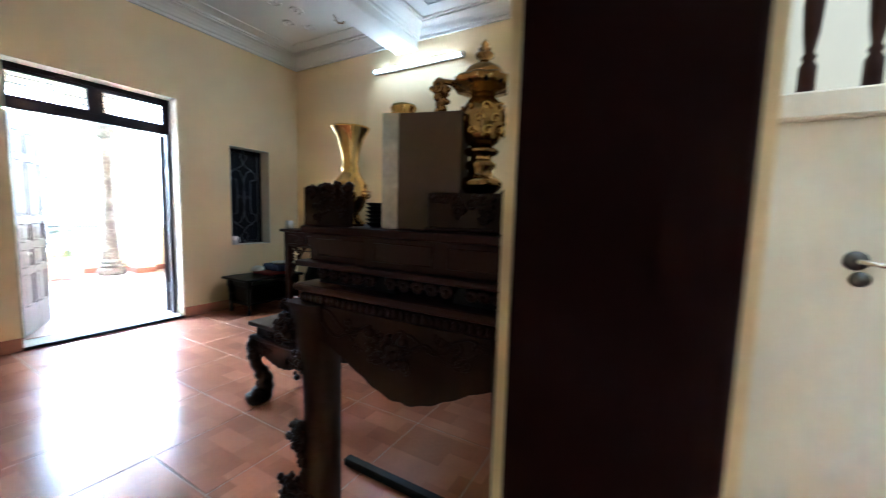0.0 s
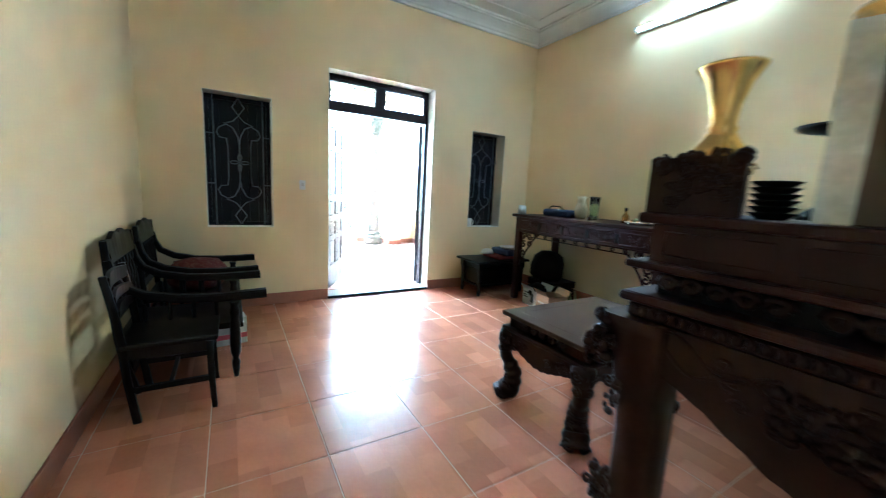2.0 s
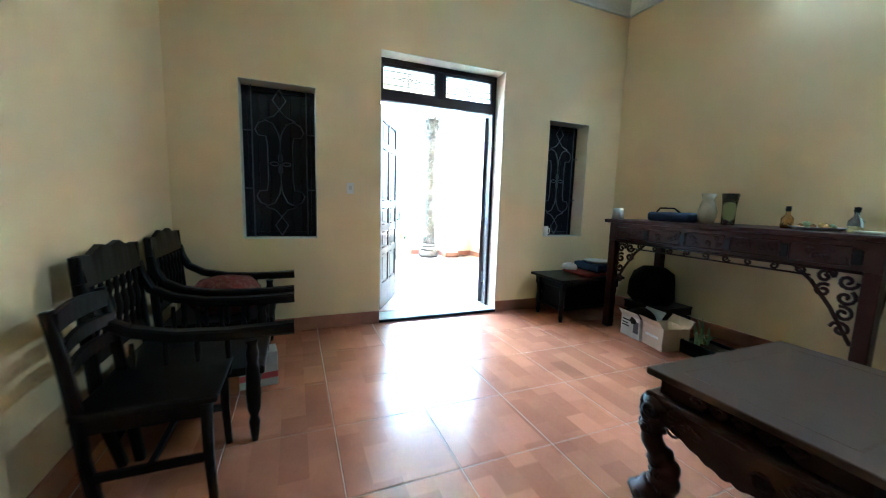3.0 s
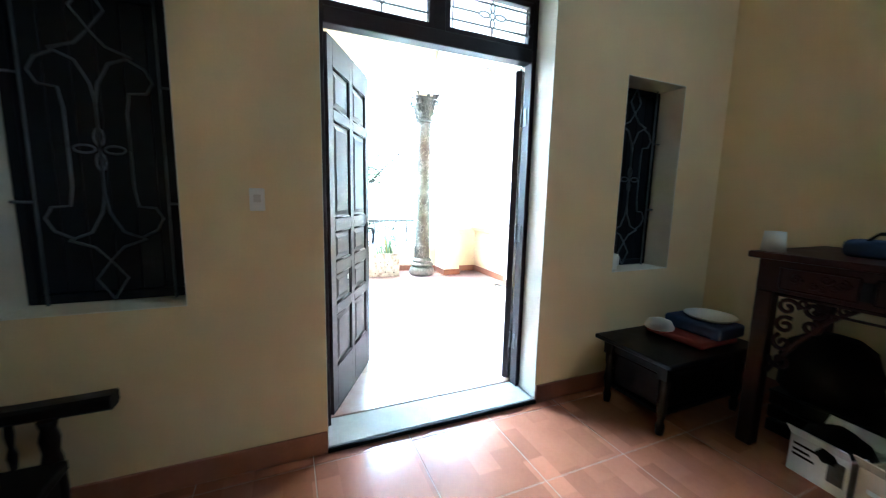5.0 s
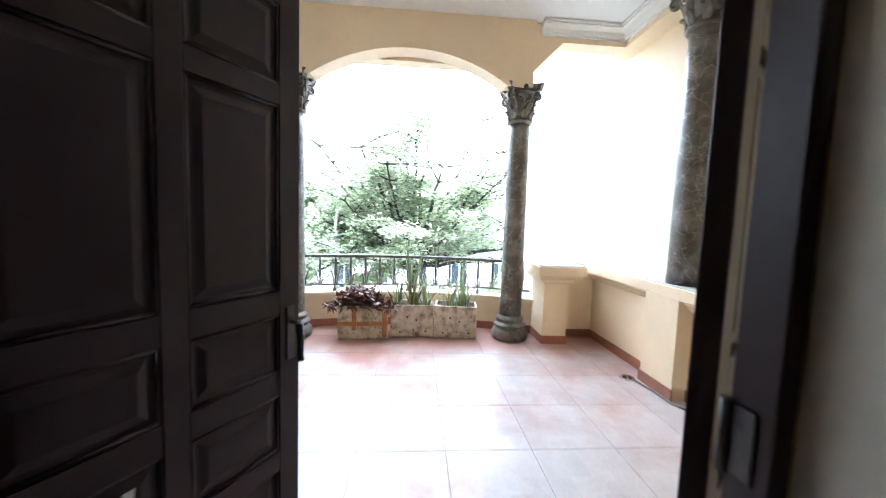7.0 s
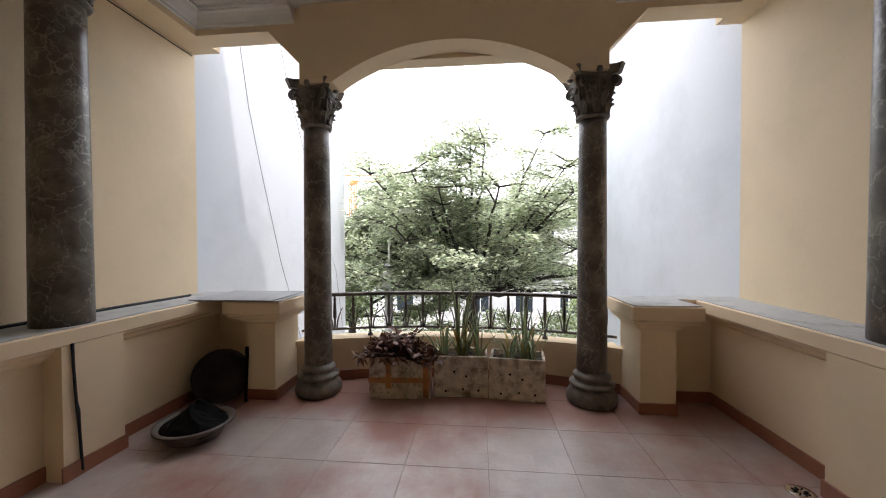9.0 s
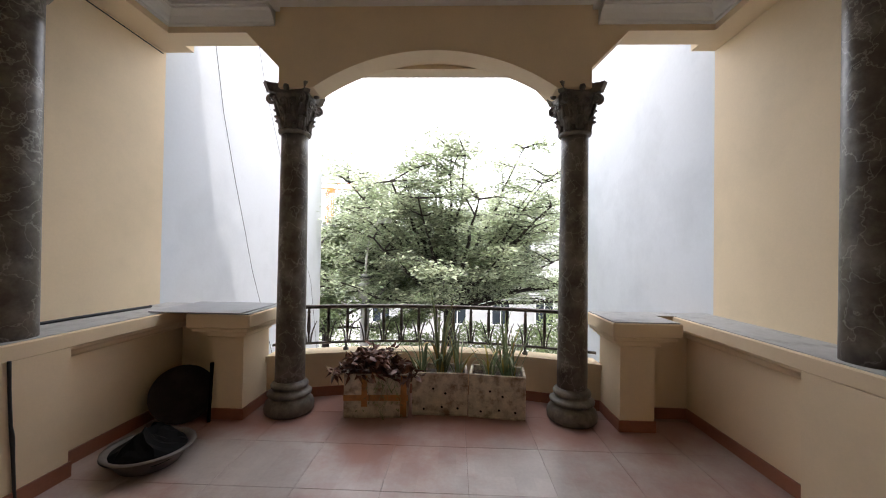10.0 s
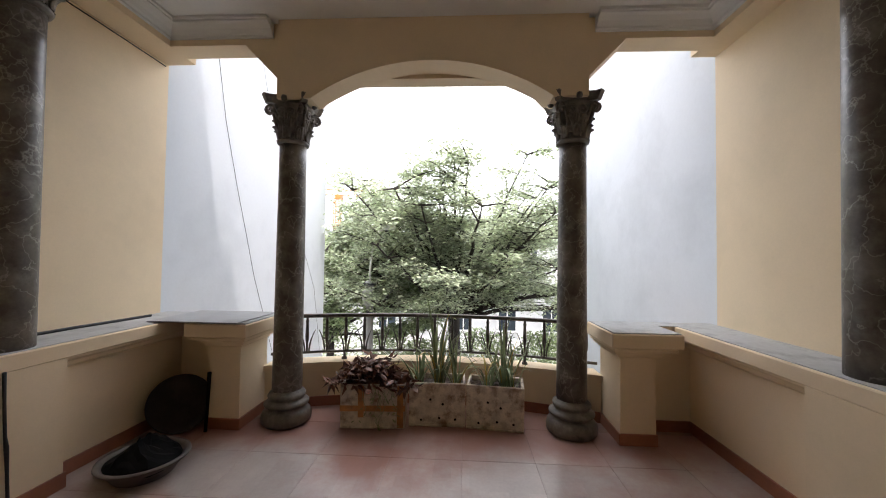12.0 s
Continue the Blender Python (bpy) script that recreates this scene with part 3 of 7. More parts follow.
# side parapets: recessed panel wall, pier, capping
for side, s, yf in (("right", 1, 4.184), ("left", -1, -0.20)):
    yw = BYR if s > 0 else BYL
    yr = yf + s * 0.13
    PX0, PX1 = (-8.107, -7.70) if s > 0 else (-8.21, -7.83)
    bm = bmesh.new()
    y0, y1 = min(yr, yw), max(yr, yw)
    box(bm, (-9.33, y0, -0.3), (XO, y1, 0.85))
    structure("parapet_" + side, bm, M_WALL_OUT, "yellow painted balcony parapet with recessed panels", "parapet")
    y0, y1 = min(yf, yw), max(yf, yw)
    structure("parapet_cap_" + side, B((-9.33, y0, 0.85), (XO, y1, 0.945), 0.006), M_WALL_OUT, "yellow painted parapet capping", "parapet")
    y0, y1 = min(yf, yr), max(yf, yr)
    structure("pier_" + side, B((PX0, y0, -0.1), (PX1, y1, 0.85)), M_WALL_OUT, "yellow painted pier standing proud of the parapet", "pier")
    structure("pier_near_" + side, B((-6.25, y0, -0.1), (XO, y1, 0.85)), M_WALL_OUT, "yellow painted pier standing proud of the parapet", "pier")
    # rounded moulding under the capping
    for k, (xa, xb) in enumerate(((-9.33, PX0), (PX1, -6.25))):
        bm = bmesh.new()
        prof = [(yr, 0.85), (yr - s * 0.09, 0.85), (yr - s * 0.085, 0.825), (yr - s * 0.06, 0.805), (yr - s * 0.045, 0.78), (yr - s * 0.015, 0.76), (yr, 0.755)]
        prism(bm, prof, "x", xa, xb)
        structure("trim_panel_moulding_" + side + "_" + "ab"[k], bm, M_WALL_OUT, "yellow rounded moulding under the capping", "moulding")
    ya, yb = sorted((yf + s * 0.03, yw))
    structure("parapet_top_" + side, B((-9.33, ya, 0.945), (XO, yb, 0.951)), M_SLATE, "weathered grey parapet top", "parapet")
    # skirting
    bm = bmesh.new()
    for xa, xb, yy in ((-9.33, PX0, yr), (PX0, PX1, yf), (PX1, -6.25, yr), (-6.25, XO, yf)):
        a, b = sorted((yy, yy - s * 0.012))
        box(bm, (xa - (0.012 if yy == yf else 0), a, ZB), (xb + (0.012 if yy == yf else 0), b, 0.13))
    structure("baseboard_balcony_" + side, bm, M_SKIRT, "terracotta tile skirting on the parapet", "skirting")
    # corner pedestal by the front column, and the short front parapet beside it
    py0, py1 = (3.60, 3.88) if s > 0 else (0.15, 0.42)
    bm = bmesh.new()
    box(bm, (-9.48, py0, -0.3), (-9.05, py1, 0.74))
    for e, z0, z1 in ((0.025, 0.74, 0.77), (0.055, 0.77, 0.795), (0.085, 0.795, 0.83), (0.105, 0.83, 0.945)):
        wide = e * 1.6
        ya, yb = (py0 - e, py1 + wide) if s > 0 else (py0 - wide, py1 + e)
        box(bm, (-9.48 - e * 0.5, ya, z0), (-9.05 + e, yb, z1), 0.008 if z1 - z0 > 0.03 else 0)
    structure("pedestal_" + side, bm, M_WALL_OUT, "yellow painted pedestal with a moulded cap", "pedestal")
    ya, yb = (py0 - 0.09, py1 + 0.15) if s > 0 else (py0 - 0.15, py1 + 0.09)
    structure("pedestal_top_" + side, B((-9.52, ya, 0.945), (-8.96, yb, 0.954)), M_SLATE, "weathered grey pedestal top", "pedestal")
    bm = bmesh.new()
    box(bm, (-9.492, py0 - 0.012, ZB), (-9.038, py1 + 0.012, 0.13), 0.003)
    structure("baseboard_pedestal_" + side, bm, M_SKIRT, "terracotta tile skirting on the pedestal", "skirting")
    a, b = sorted((py1 if s > 0 else py0, yr))
    structure("parapet_front_" + side, B((-9.50, a, -0.3), (-9.33, b, 0.85)), M_WALL_OUT, "yellow painted front parapet", "parapet")
    structure("parapet_front_cap_" + side, B((-9.55, min(a, yw) if s < 0 else a, 0.85), (-9.332, max(b, yw) if s > 0 else b, 0.945)), M_WALL_OUT, "yellow painted parapet capping", "parapet")
    structure("parapet_front_top_" + side, B((-9.54, (a if s > 0 else BYL) , 0.945), (-9.332, (BYR if s > 0 else b), 0.951)), M_SLATE, "weathered grey parapet top", "parapet")
    structure("baseboard_front_" + side, B((-9.33, a, ZB), (-9.318, b, 0.13)), M_SKIRT, "terracotta tile skirting", "skirting")

# curved low wall of the front bay
def bay_x(y, ends=-9.45, mid=-9.77, y0=0.42, y1=3.60):
    """The bay bulges outwards between the pedestals."""
    t = (2 * y - y0 - y1) / (y1 - y0)
    return mid + (ends - mid) * t * t


def bay_strip(bm, din, dout, z0, z1, n=28, y0=0.42, y1=3.60):
    rows = []
    for i in range(n + 1):
        y = y0 + (y1 - y0) * i / n
        x = bay_x(y)
        rows.append([bm.verts.new(p) for p in ((x + din, y, z0), (x + din, y, z1), (x - dout, y, z1), (x - dout, y, z0))])
    for a, b in zip(rows, rows[1:]):
        for k in range(4):
            bm.faces.new((a[k], a[(k + 1) % 4], b[(k + 1) % 4], b[k]))
    bm.faces.new(rows[0])
    bm.faces.new(rows[-1][::-1])


bm = bmesh.new()
bay_strip(bm, 0.0, 0.18, -0.3, 0.415)
structure("parapet_bay", bm, M_WALL_OUT, "yellow painted low curved wall", "parapet")
bm = bmesh.new()
bay_strip(bm, 0.03, 0.20, 0.415, 0.47)
structure("parapet_bay_cap", bm, M_WALL_OUT, "cream painted capping on the curved low wall", "parapet")
bm = bmesh.new()
bay_strip(bm, 0.012, 0.0, ZB, 0.13)
structure("baseboard_bay", bm, M_SKIRT, "terracotta tile skirting on the curved wall", "skirting")

# neighbours' walls closing the view
structure("wall_neighbour_left", B((-13.73, BYL - 0.34, -3.8), (XE - 0.002, BYL - 0.02, 7.0)), M_NEIGHBOUR, "white rendered neighbouring wall", "wall")
structure("wall_neighbour_right", B((-14.3, BYR + 0.03, -3.8), (XE - 0.002, BYR + 0.34, 7.0)), M_NEIGHBOUR, "white rendered neighbouring wall", "wall")
structure("wall_house_base", B((-9.5, BYL - 0.2, -3.8), (3.0, BYR + 0.2, -0.4)), M_WALL_OUT, "yellow painted ground storey of the house", "wall")
structure("ground", B((-900, -900, -4.0), (900, 900, -3.8)), M_ASPHALT, "grey asphalt street and ground", "ground")

# ---- balcony door ----
def door_frame():
    d = tagged(new("door_1", finish(B((XO, DY0 + 0.004, 0.03), (XO + 0.078, DY0 + 0.036, DZ - 0.004), 0.004), "door_1", M_DOOR)),
               "dark purple-brown wooden door frame with a transom", "door frame", kind="structure")
    part("jamb", B((XO, DY1 - 0.036, 0.03), (XO + 0.078, DY1 - 0.004, DZ - 0.004), 0.004), M_DOOR, d)
    part("head", B((XO, DY0 + 0.036, DZ - 0.05), (XO + 0.078, DY1 - 0.036, DZ - 0.004), 0.003), M_DOOR, d)
    part("transom_bar", B((XO, DY0 + 0.036, 2.165), (XO + 0.078, DY1 - 0.036, 2.245), 0.004), M_DOOR, d)
    mid = (DY0 + DY1) / 2
    part("mullion", B((XO + 0.01, mid - 0.035, 2.245), (XO + 0.07, mid + 0.035, DZ - 0.05), 0.003), M_DOOR, d)
    for a, b in ((DY0 + 0.036, mid - 0.035), (mid + 0.035, DY1 - 0.036)):
        z0, z1 = 2.245, DZ - 0.05
        bm = bmesh.new()
        w = 0.028
        box(bm, (XO + 0.03, a, z0), (XO + 0.07, a + w, z1))
        box(bm, (XO + 0.03, b - w, z0), (XO + 0.07, b, z1))
        box(bm, (XO + 0.03, a + w, z0), (XO + 0.07, b - w, z0 + w))
        box(bm, (XO + 0.03, a + w, z1 - w), (XO + 0.07, b - w, z1))
        sash = part("sash", bm, M_DOOR, d)
        bm = bmesh.new()
        a2, b2, c0, c1 = a + w, b - w, z0 + w, z1 - w
        c, zc = (a2 + b2) / 2, (c0 + c1) / 2
        x = XO + 0.075
        for k in (0.2, 0.8):
            z = c0 + (c1 - c0) * k
            tube(bm, [(x, a2, z), (x, b2, z)], 0.005, 6)
        for y in ((a2, c - 0.086), (c + 0.086, b2)):
            tube(bm, [(x, y[0], zc), (x, y[1], zc)], 0.005, 6)
        for z in ((c0, zc - 0.066), (zc + 0.066, c1)):
            tube(bm, [(x, c, z[0]), (x, c, z[1])], 0.0055, 6)
        # four petals round a small ring
        for oy, oz, ry, rz in ((0, 0, 0.017, 0.017), (0.052, 0, 0.034, 0.016), (-0.052, 0, 0.034, 0.016), (0, 0.042, 0.014, 0.025), (0, -0.042, 0.014, 0.025)):
            tube(bm, [(x, c + oy + ry * math.cos(u), zc + oz + rz * math.sin(u)) for u in [2 * math.pi * i / 16 for i in range(17)]], 0.005, 6)
        tube(bm, [(x, a2 + 0.012, c0), (x, a2 + 0.012, c1)], 0.004, 6)
        tube(bm, [(x, b2 - 0.012, c0), (x, b2 - 0.012, c1)], 0.004, 6)
        part("transom_grille", bm, M_IRON, d, "dark wrought iron bars with a flower of rings")
    # hinges on the jamb
    for z in (0.35, 1.1, 1.85):
        bm = bmesh.new()
        tube(bm, [(XO + 0.004, DY1 - 0.043, z - 0.06), (XO + 0.004, DY1 - 0.043, z + 0.06)], 0.009, 10)
        box(bm, (XO + 0.004, DY1 - 0.041, z - 0.055), (XO + 0.05, DY1 - 0.0375, z + 0.055))
        part("hinge", bm, M_STEEL, d, "dark steel butt hinge")


door_frame()

LEAF_ROWS = [(0.27, 0.59), (0.65, 0.83), (0.90, 1.08), (1.15, 1.69), (1.745, 1.965)]


def door_leaf(m, label, handle_side, w=0.645):
    """Local: hinge edge on the z axis, leaf along +x, thickness on y."""
    h, t = 2.11, 0.042
    d = thing("door_leaf", label, "door", "leaves of the balcony door", m)
    st, ms = 0.075, 0.06
    cols = [(st, (w - ms) / 2), ((w + ms) / 2, w - st)]
    for lo, hi in (((0, -t / 2, 0), (st, t / 2, h)), ((w - st, -t / 2, 0), (w, t / 2, h)), ((cols[0][1], -t / 2, 0), (cols[1][0], t / 2, h))):
        part("stile", B(lo, hi, 0.002), M_DOOR, d)
    for a, b in cols:
        z = 0.0
        for z0, z1 in LEAF_ROWS + [(h, h)]:
            part("rail", B((a, -t / 2, z), (b, t / 2, z0)), M_DOOR, d)
            z = z1
    for a, b in cols:
        for z0, z1 in LEAF_ROWS:
            bm = bmesh.new()
            box(bm, (a, -0.009, z0), (b, 0.009, z1))
            e = 0.022
            for s in (-1, 1):
                v = [bm.verts.new(p) for p in ((a + e, s * 0.009, z0 + e), (b - e, s * 0.009, z0 + e), (b - e, s * 0.009, z1 - e), (a + e, s * 0.009, z1 - e))]
                u = [bm.verts.new(p) for p in ((a + 2 * e, s * 0.016, z0 + 2 * e), (b - 2 * e, s * 0.016, z0 + 2 * e), (b - 2 * e, s * 0.016, z1 - 2 * e), (a + 2 * e, s * 0.016, z1 - 2 * e))]
                bm.faces.new(u)
                for i in range(4):
                    bm.faces.new((v[i], v[(i + 1) % 4], u[(i + 1) % 4], u[i]))
            part("panel", bm, M_DOOR, d)
            # beading round the panel
            bm = bmesh.new()
            for s in (-1, 1):
                y = s * 0.0125
                tube(bm, [(a + 0.005, y, z0), (a + 0.005, y, z1)], 0.006, 5)
                tube(bm, [(b - 0.005, y, z0), (b - 0.005, y, z1)], 0.006, 5)
                tube(bm, [(a, y, z0 + 0.005), (b, y, z0 + 0.005)], 0.006, 5)
                tube(bm, [(a, y, z1 - 0.005), (b, y, z1 - 0.005)], 0.006, 5)
            part("beading", bm, M_DOOR, d)
    # lever handle and edge latch rod
    bm = bmesh.new()
    for s in (-1, 1) if handle_side > 0 else ():
        box(bm, (w - 0.055, s * 0.021 - 0.006, 0.93), (w - 0.02, s * 0.021 + 0.006, 1.10), 0.004)
        tube(bm, [(w - 0.037, s * 0.02, 1.05), (w - 0.037, s * 0.06, 1.05)], 0.008, 8)
        tube(bm, [(w - 0.037, s * 0.06, 1.05), (w - 0.034, s * 0.064, 1.0), (w - 0.03, s * 0.058, 0.955), (w - 0.032, s * 0.062, 0.93)], [0.012, 0.010, 0.009, 0.010], 8)
    if handle_side > 0:
        part("handle", bm, M_STEEL, d, "dark bronze drop handle with long plate")
    else:
        bm.free()
    bm = bmesh.new()
    tube(bm, [(w + 0.004, handle_side * 0.012, 0.15), (w + 0.004, handle_side * 0.012, 1.95)], 0.006, 8)
    for z in (0.3, 0.62, 1.0, 1.38, 1.8):
        tube(bm, [(w + 0.004, handle_side * 0.012, z - 0.02), (w + 0.004, handle_side * 0.012, z + 0.02)], 0.010, 8)
    tube(bm, [(w + 0.006, handle_side * 0.012, 0.72), (w + 0.014, handle_side * 0.03, 0.70), (w + 0.012, handle_side * 0.035, 0.64), (w + 0.004, handle_side * 0.03, 0.60)], 0.006, 8)
    part("bolt_rod", bm, M_STEEL, d, "dark steel cremone bolt along the edge")
    return d


a = math.degrees(math.atan2(1.728 - 1.382, -6.222 + 5.568))
left_leaf = door_leaf(pose(-5.568, 1.382, 0.045, 0, 0, a), "dark purple-brown panelled wooden door leaf standing half open", 1, 0.735)
door_leaf(pose(-5.60, 2.60, 0.045, 0, 0, 180 - 54), "dark purple-brown panelled wooden door leaf opened wide outwards", -1)
bm = bmesh.new()
box(bm, (0, -0.0006, 0), (0.022, 0.0006, 0.03))
part("sticker", bm, M_PAPER, left_leaf, "torn scrap of white paper").matrix_basis = pose(0.255, -0.0225, 0.765, 0, 6, 0)


# ---- windows: dark closed shutters behind a wrought iron grille ----
def window(name, y0, y1, label):
    z0, z1 = WZ0 + 0.004, WZ1 - 0.004
    w = tagged(new(name, finish(B((XO + 0.01, y0 + 0.004, z0), (XO + 0.06, y0 + 0.04, z1), 0.003), name, M_SHUTTER)), label, "window", kind="structure")
    part("frame_side", B((XO + 0.01, y1 - 0.04, z0), (XO + 0.06, y1 - 0.004, z1), 0.003), M_SHUTTER, w)
    part("frame_head", B((XO + 0.01, y0 + 0.04, z1 - 0.04), (XO + 0.06, y1 - 0.04, z1), 0.003), M_SHUTTER, w)
    part("frame_sill", B((XO + 0.01, y0 + 0.04, z0), (XO + 0.06, y1 - 0.04, z0 + 0.04), 0.003), M_SHUTTER, w)
    ym = (y0 + y1) / 2
    for a, b in ((y0 + 0.04, ym - 0.001), (ym + 0.001, y1 - 0.04)):
        n = 3
        for k in range(n):
            s0, s1 = a + (b - a) * k / n, a + (b - a) * (k + 1) / n
            part("shutter_board", B((XO + 0.012, s0 + 0.001, z0 + 0.04), (XO + 0.035, s1 - 0.001, z1 - 0.04), 0.003), M_SHUTTER, w)
    # unseen sheet added to keep daylight out of the gaps between boards
    part("shutter_light_seal", B((XO + 0.006, y0 + 0.03, z0 + 0.02), (XO + 0.012, y1 - 0.03, z1 - 0.02)), M_SHUTTER, w)
    x = XO + 0.085
    bm = bmesh.new()
    W, H = y1 - y0, z1 - z0
    P = lambda u, v: (x, y0 + W * u, z0 + H * v)
    for u in (0.13, 0.87):
        tube(bm, [P(u, 0.0), P(u, 1.0)], 0.006, 6)
    for v in (0.33, 0.71):
        tube(bm, [P(0, v), P(0.13, v)], 0.006, 6)
        tube(bm, [P(0.87, v), P(1, v)], 0.006, 6)
    for v, s in ((0.5, 1), (0.5, -1)):
        for side in (-1, 1):
            cu = lambda q: 0.5 + side * q
            pts = [P(cu(0.0), 0.5), P(cu(0.0), 0.5 + s * 0.14), P(cu(0.02), 0.5 + s * 0.20), P(cu(0.09), 0.5 + s * 0.265), P(cu(0.19), 0.5 + s * 0.285),
                   P(cu(0.29), 0.5 + s * 0.26), P(cu(0.33), 0.5 + s * 0.22), P(cu(0.29), 0.5 + s * 0.185), P(cu(0.19), 0.5 + s * 0.18), P(cu(0.17), 0.5 + s * 0.12), P(cu(0.17), 0.5)]
            tube(bm, pts, 0.006, 6)
            tube(bm, [P(cu(0.22), 0.5 + s * 0.29), P(cu(0.08), 0.5 + s * 0.315), P(cu(0.0), 0.5 + s * 0.36), P(cu(0.09), 0.5 + s * 0.42), P(cu(0.0), 0.5 + s * 0.49)], 0.006, 6)
    for q in range(4):
        a = q * math.pi / 2
        oy, oz = ym + 0.05 * math.cos(a), (z0 + z1) / 2 + 0.05 * math.sin(a)
        ry, rz = (0.035, 0.016) if q % 2 == 0 else (0.016, 0.035)
        tube(bm, [(x, oy + ry * math.cos(u), oz + rz * math.sin(u)) for u in [2 * math.pi * i / 14 for i in range(15)]], 0.005, 6)
    part("grille", bm, M_IRON, w, "wrought iron grille with scrolls and a central flower")


window("window_1", *WL, "window with closed dark blue-grey shutters behind an iron grille")
window("window_2", *WR, "window with closed dark blue-grey shutters behind an iron grille")


# ---- columns ----
def column(x, y, z0, z1, r, label, base=True):
    c = thing("column", label, "column", "painted marble columns", pose(x, y, z0))
    H = z1 - z0
    if base:
        bm = bmesh.new()
        lathe(bm, [(0.0, 0.0), (0.19, 0.0), (0.21, 0.02), (0.215, 0.06), (0.205, 0.10), (0.185, 0.125), (0.16, 0.135), (0.165, 0.15), (0.19, 0.165), (0.192, 0.18),
                   (0.175, 0.195), (0.15, 0.205), (0.145, 0.22), (0.158, 0.23), (0.162, 0.25), (0.15, 0.268), (0.13, 0.28), (0.125, 0.30)], seg=36)
        part("base", bm, M_STONE_CARVED, c, "grey moulded column base")
    b0, cap0 = (0.29 if base else 0.0), H - 0.41
    bm = bmesh.new()
    prof = [(r * 1.03, b0)] + [(r * (1.03 - 0.10 * k / 10), b0 + (cap0 - b0) * k / 10) for k in range(1, 11)]
    lathe(bm, prof, seg=36)
    part("shaft", bm, M_MARBLE, c, "grey-green painted marble shaft with pale veins")
    # capital
    bm = bmesh.new()
    rr = r * 0.95
    lathe(bm, [(rr * 0.98, cap0 - 0.01), (rr * 1.14, cap0), (rr * 1.2, cap0 + 0.015), (rr * 1.12, cap0 + 0.03), (rr * 1.02, cap0 + 0.035), (rr * 1.05, cap0 + 0.15),
               (rr * 1.15, cap0 + 0.24), (rr * 1.35, cap0 + 0.32), (rr * 1.5, cap0 + 0.335)], seg=32)
    for i in range(28):
        a = 2 * math.pi * i / 28
        lathe(bm, [(0.0, -0.008), (0.008, 0.0), (0.0, 0.008)], (rr * 1.17 * math.cos(a), rr * 1.17 * math.sin(a), cap0 + 0.03), 6)
    # two rings of acanthus leaves
    for ring, (zz, hh, off) in enumerate(((cap0 + 0.035, 0.12, 0.0), (cap0 + 0.08, 0.16, math.pi / 8))):
        for i in range(8):
            a = 2 * math.pi * i / 8 + off
            ca, sa = math.cos(a), math.sin(a)
            for sway in (-1, 0, 1):
                pts = []
                for k in range(6):
                    t = k / 5
                    rad = rr * (1.04 + 0.12 * t) + 0.045 * max(0, t - 0.55) * 2.2
                    z = zz + hh * (t if t < 0.8 else 0.8 + 0.1 * (1 - t))
                    side = sway * 0.022 * math.sin(math.pi * (0.2 + 0.7 * t))
                    pts.append((rad * ca - side * sa, rad * sa + side * ca, z))
                tube(bm, pts, [0.016, 0.018, 0.018, 0.016, 0.014, 0.008], 6)
    # corner volutes and small inner scrolls
    for i in range(4):
        a = math.pi / 4 + i * math.pi / 2
        d = Vector((math.cos(a), math.sin(a), 0))
        for s in (-1, 1):
            side = Vector((-d.y, d.x, 0)) * s * 0.018
            pts = [Vector((0, 0, cap0 + 0.15)) + d * rr * 1.15 + side * 2.2, Vector((0, 0, cap0 + 0.24)) + d * rr * 1.4 + side * 1.7]
            for k in range(16):
                q = k / 15
                ang = math.pi * 0.6 - 2 * math.pi * 1.4 * q
                rad = 0.042 * (1 - 0.8 * q)
                pts.append(Vector((0, 0, cap0 + 0.275)) + d * (rr * 1.75 + rad * math.cos(ang)) + Vector((0, 0, rad * math.sin(ang))) + side)
            tube(bm, pts, [0.014] * 4 + [0.012] * (len(pts) - 8) + [0.009] * 4, 6)
        e = Vector((math.cos(a + math.pi / 4), math.sin(a + math.pi / 4), 0))
        f = Vector((-e.y, e.x, 0))
        for s in (-1, 1):
            pts = []
            for k in range(16):
                q = k / 15
                ang = math.pi * (1 if s > 0 else 0) - s * 2 * math.pi * 1.3 * q - s * 0.6
                rad = 0.036 * (1 - 0.8 * q)
                pts.append(Vector((0, 0, cap0 + 0.26)) + e * (rr * 1.32) + f * (s * 0.045 + rad * math.cos(ang)) + Vector((0, 0, rad * math.sin(ang))))
            tube(bm, [Vector((0, 0, cap0 + 0.14)) + e * rr * 1.12 + f * s * 0.01] + pts, 0.010, 6)
        lathe(bm, [(0, -0.03), (0.022, -0.02), (0.028, 0), (0.022, 0.02), (0, 0.03)], tuple(e * (rr * 1.62) + Vector((0, 0, cap0 + 0.365))), 10)
    # abacus with hollow sides
    lo, hi = [], []
    R0 = 0.275 * r / 0.125
    for i in range(4):
        a = math.pi / 4 + i * math.pi / 2
        for k in range(9):
            t = k / 8
            p = Vector((math.cos(a), math.sin(a), 0)) * R0 * (1 - t) + Vector((math.cos(a + math.pi / 2), math.sin(a + math.pi / 2), 0)) * R0 * t
            p *= 1 - 0.16 * math.sin(math.pi * t)
            if k == 0:
                n = Vector((-math.sin(a), math.cos(a), 0)) * 0.03
                lo.append(p - n)
                lo.append(p + n)
            elif k < 8:
                lo.append(p)
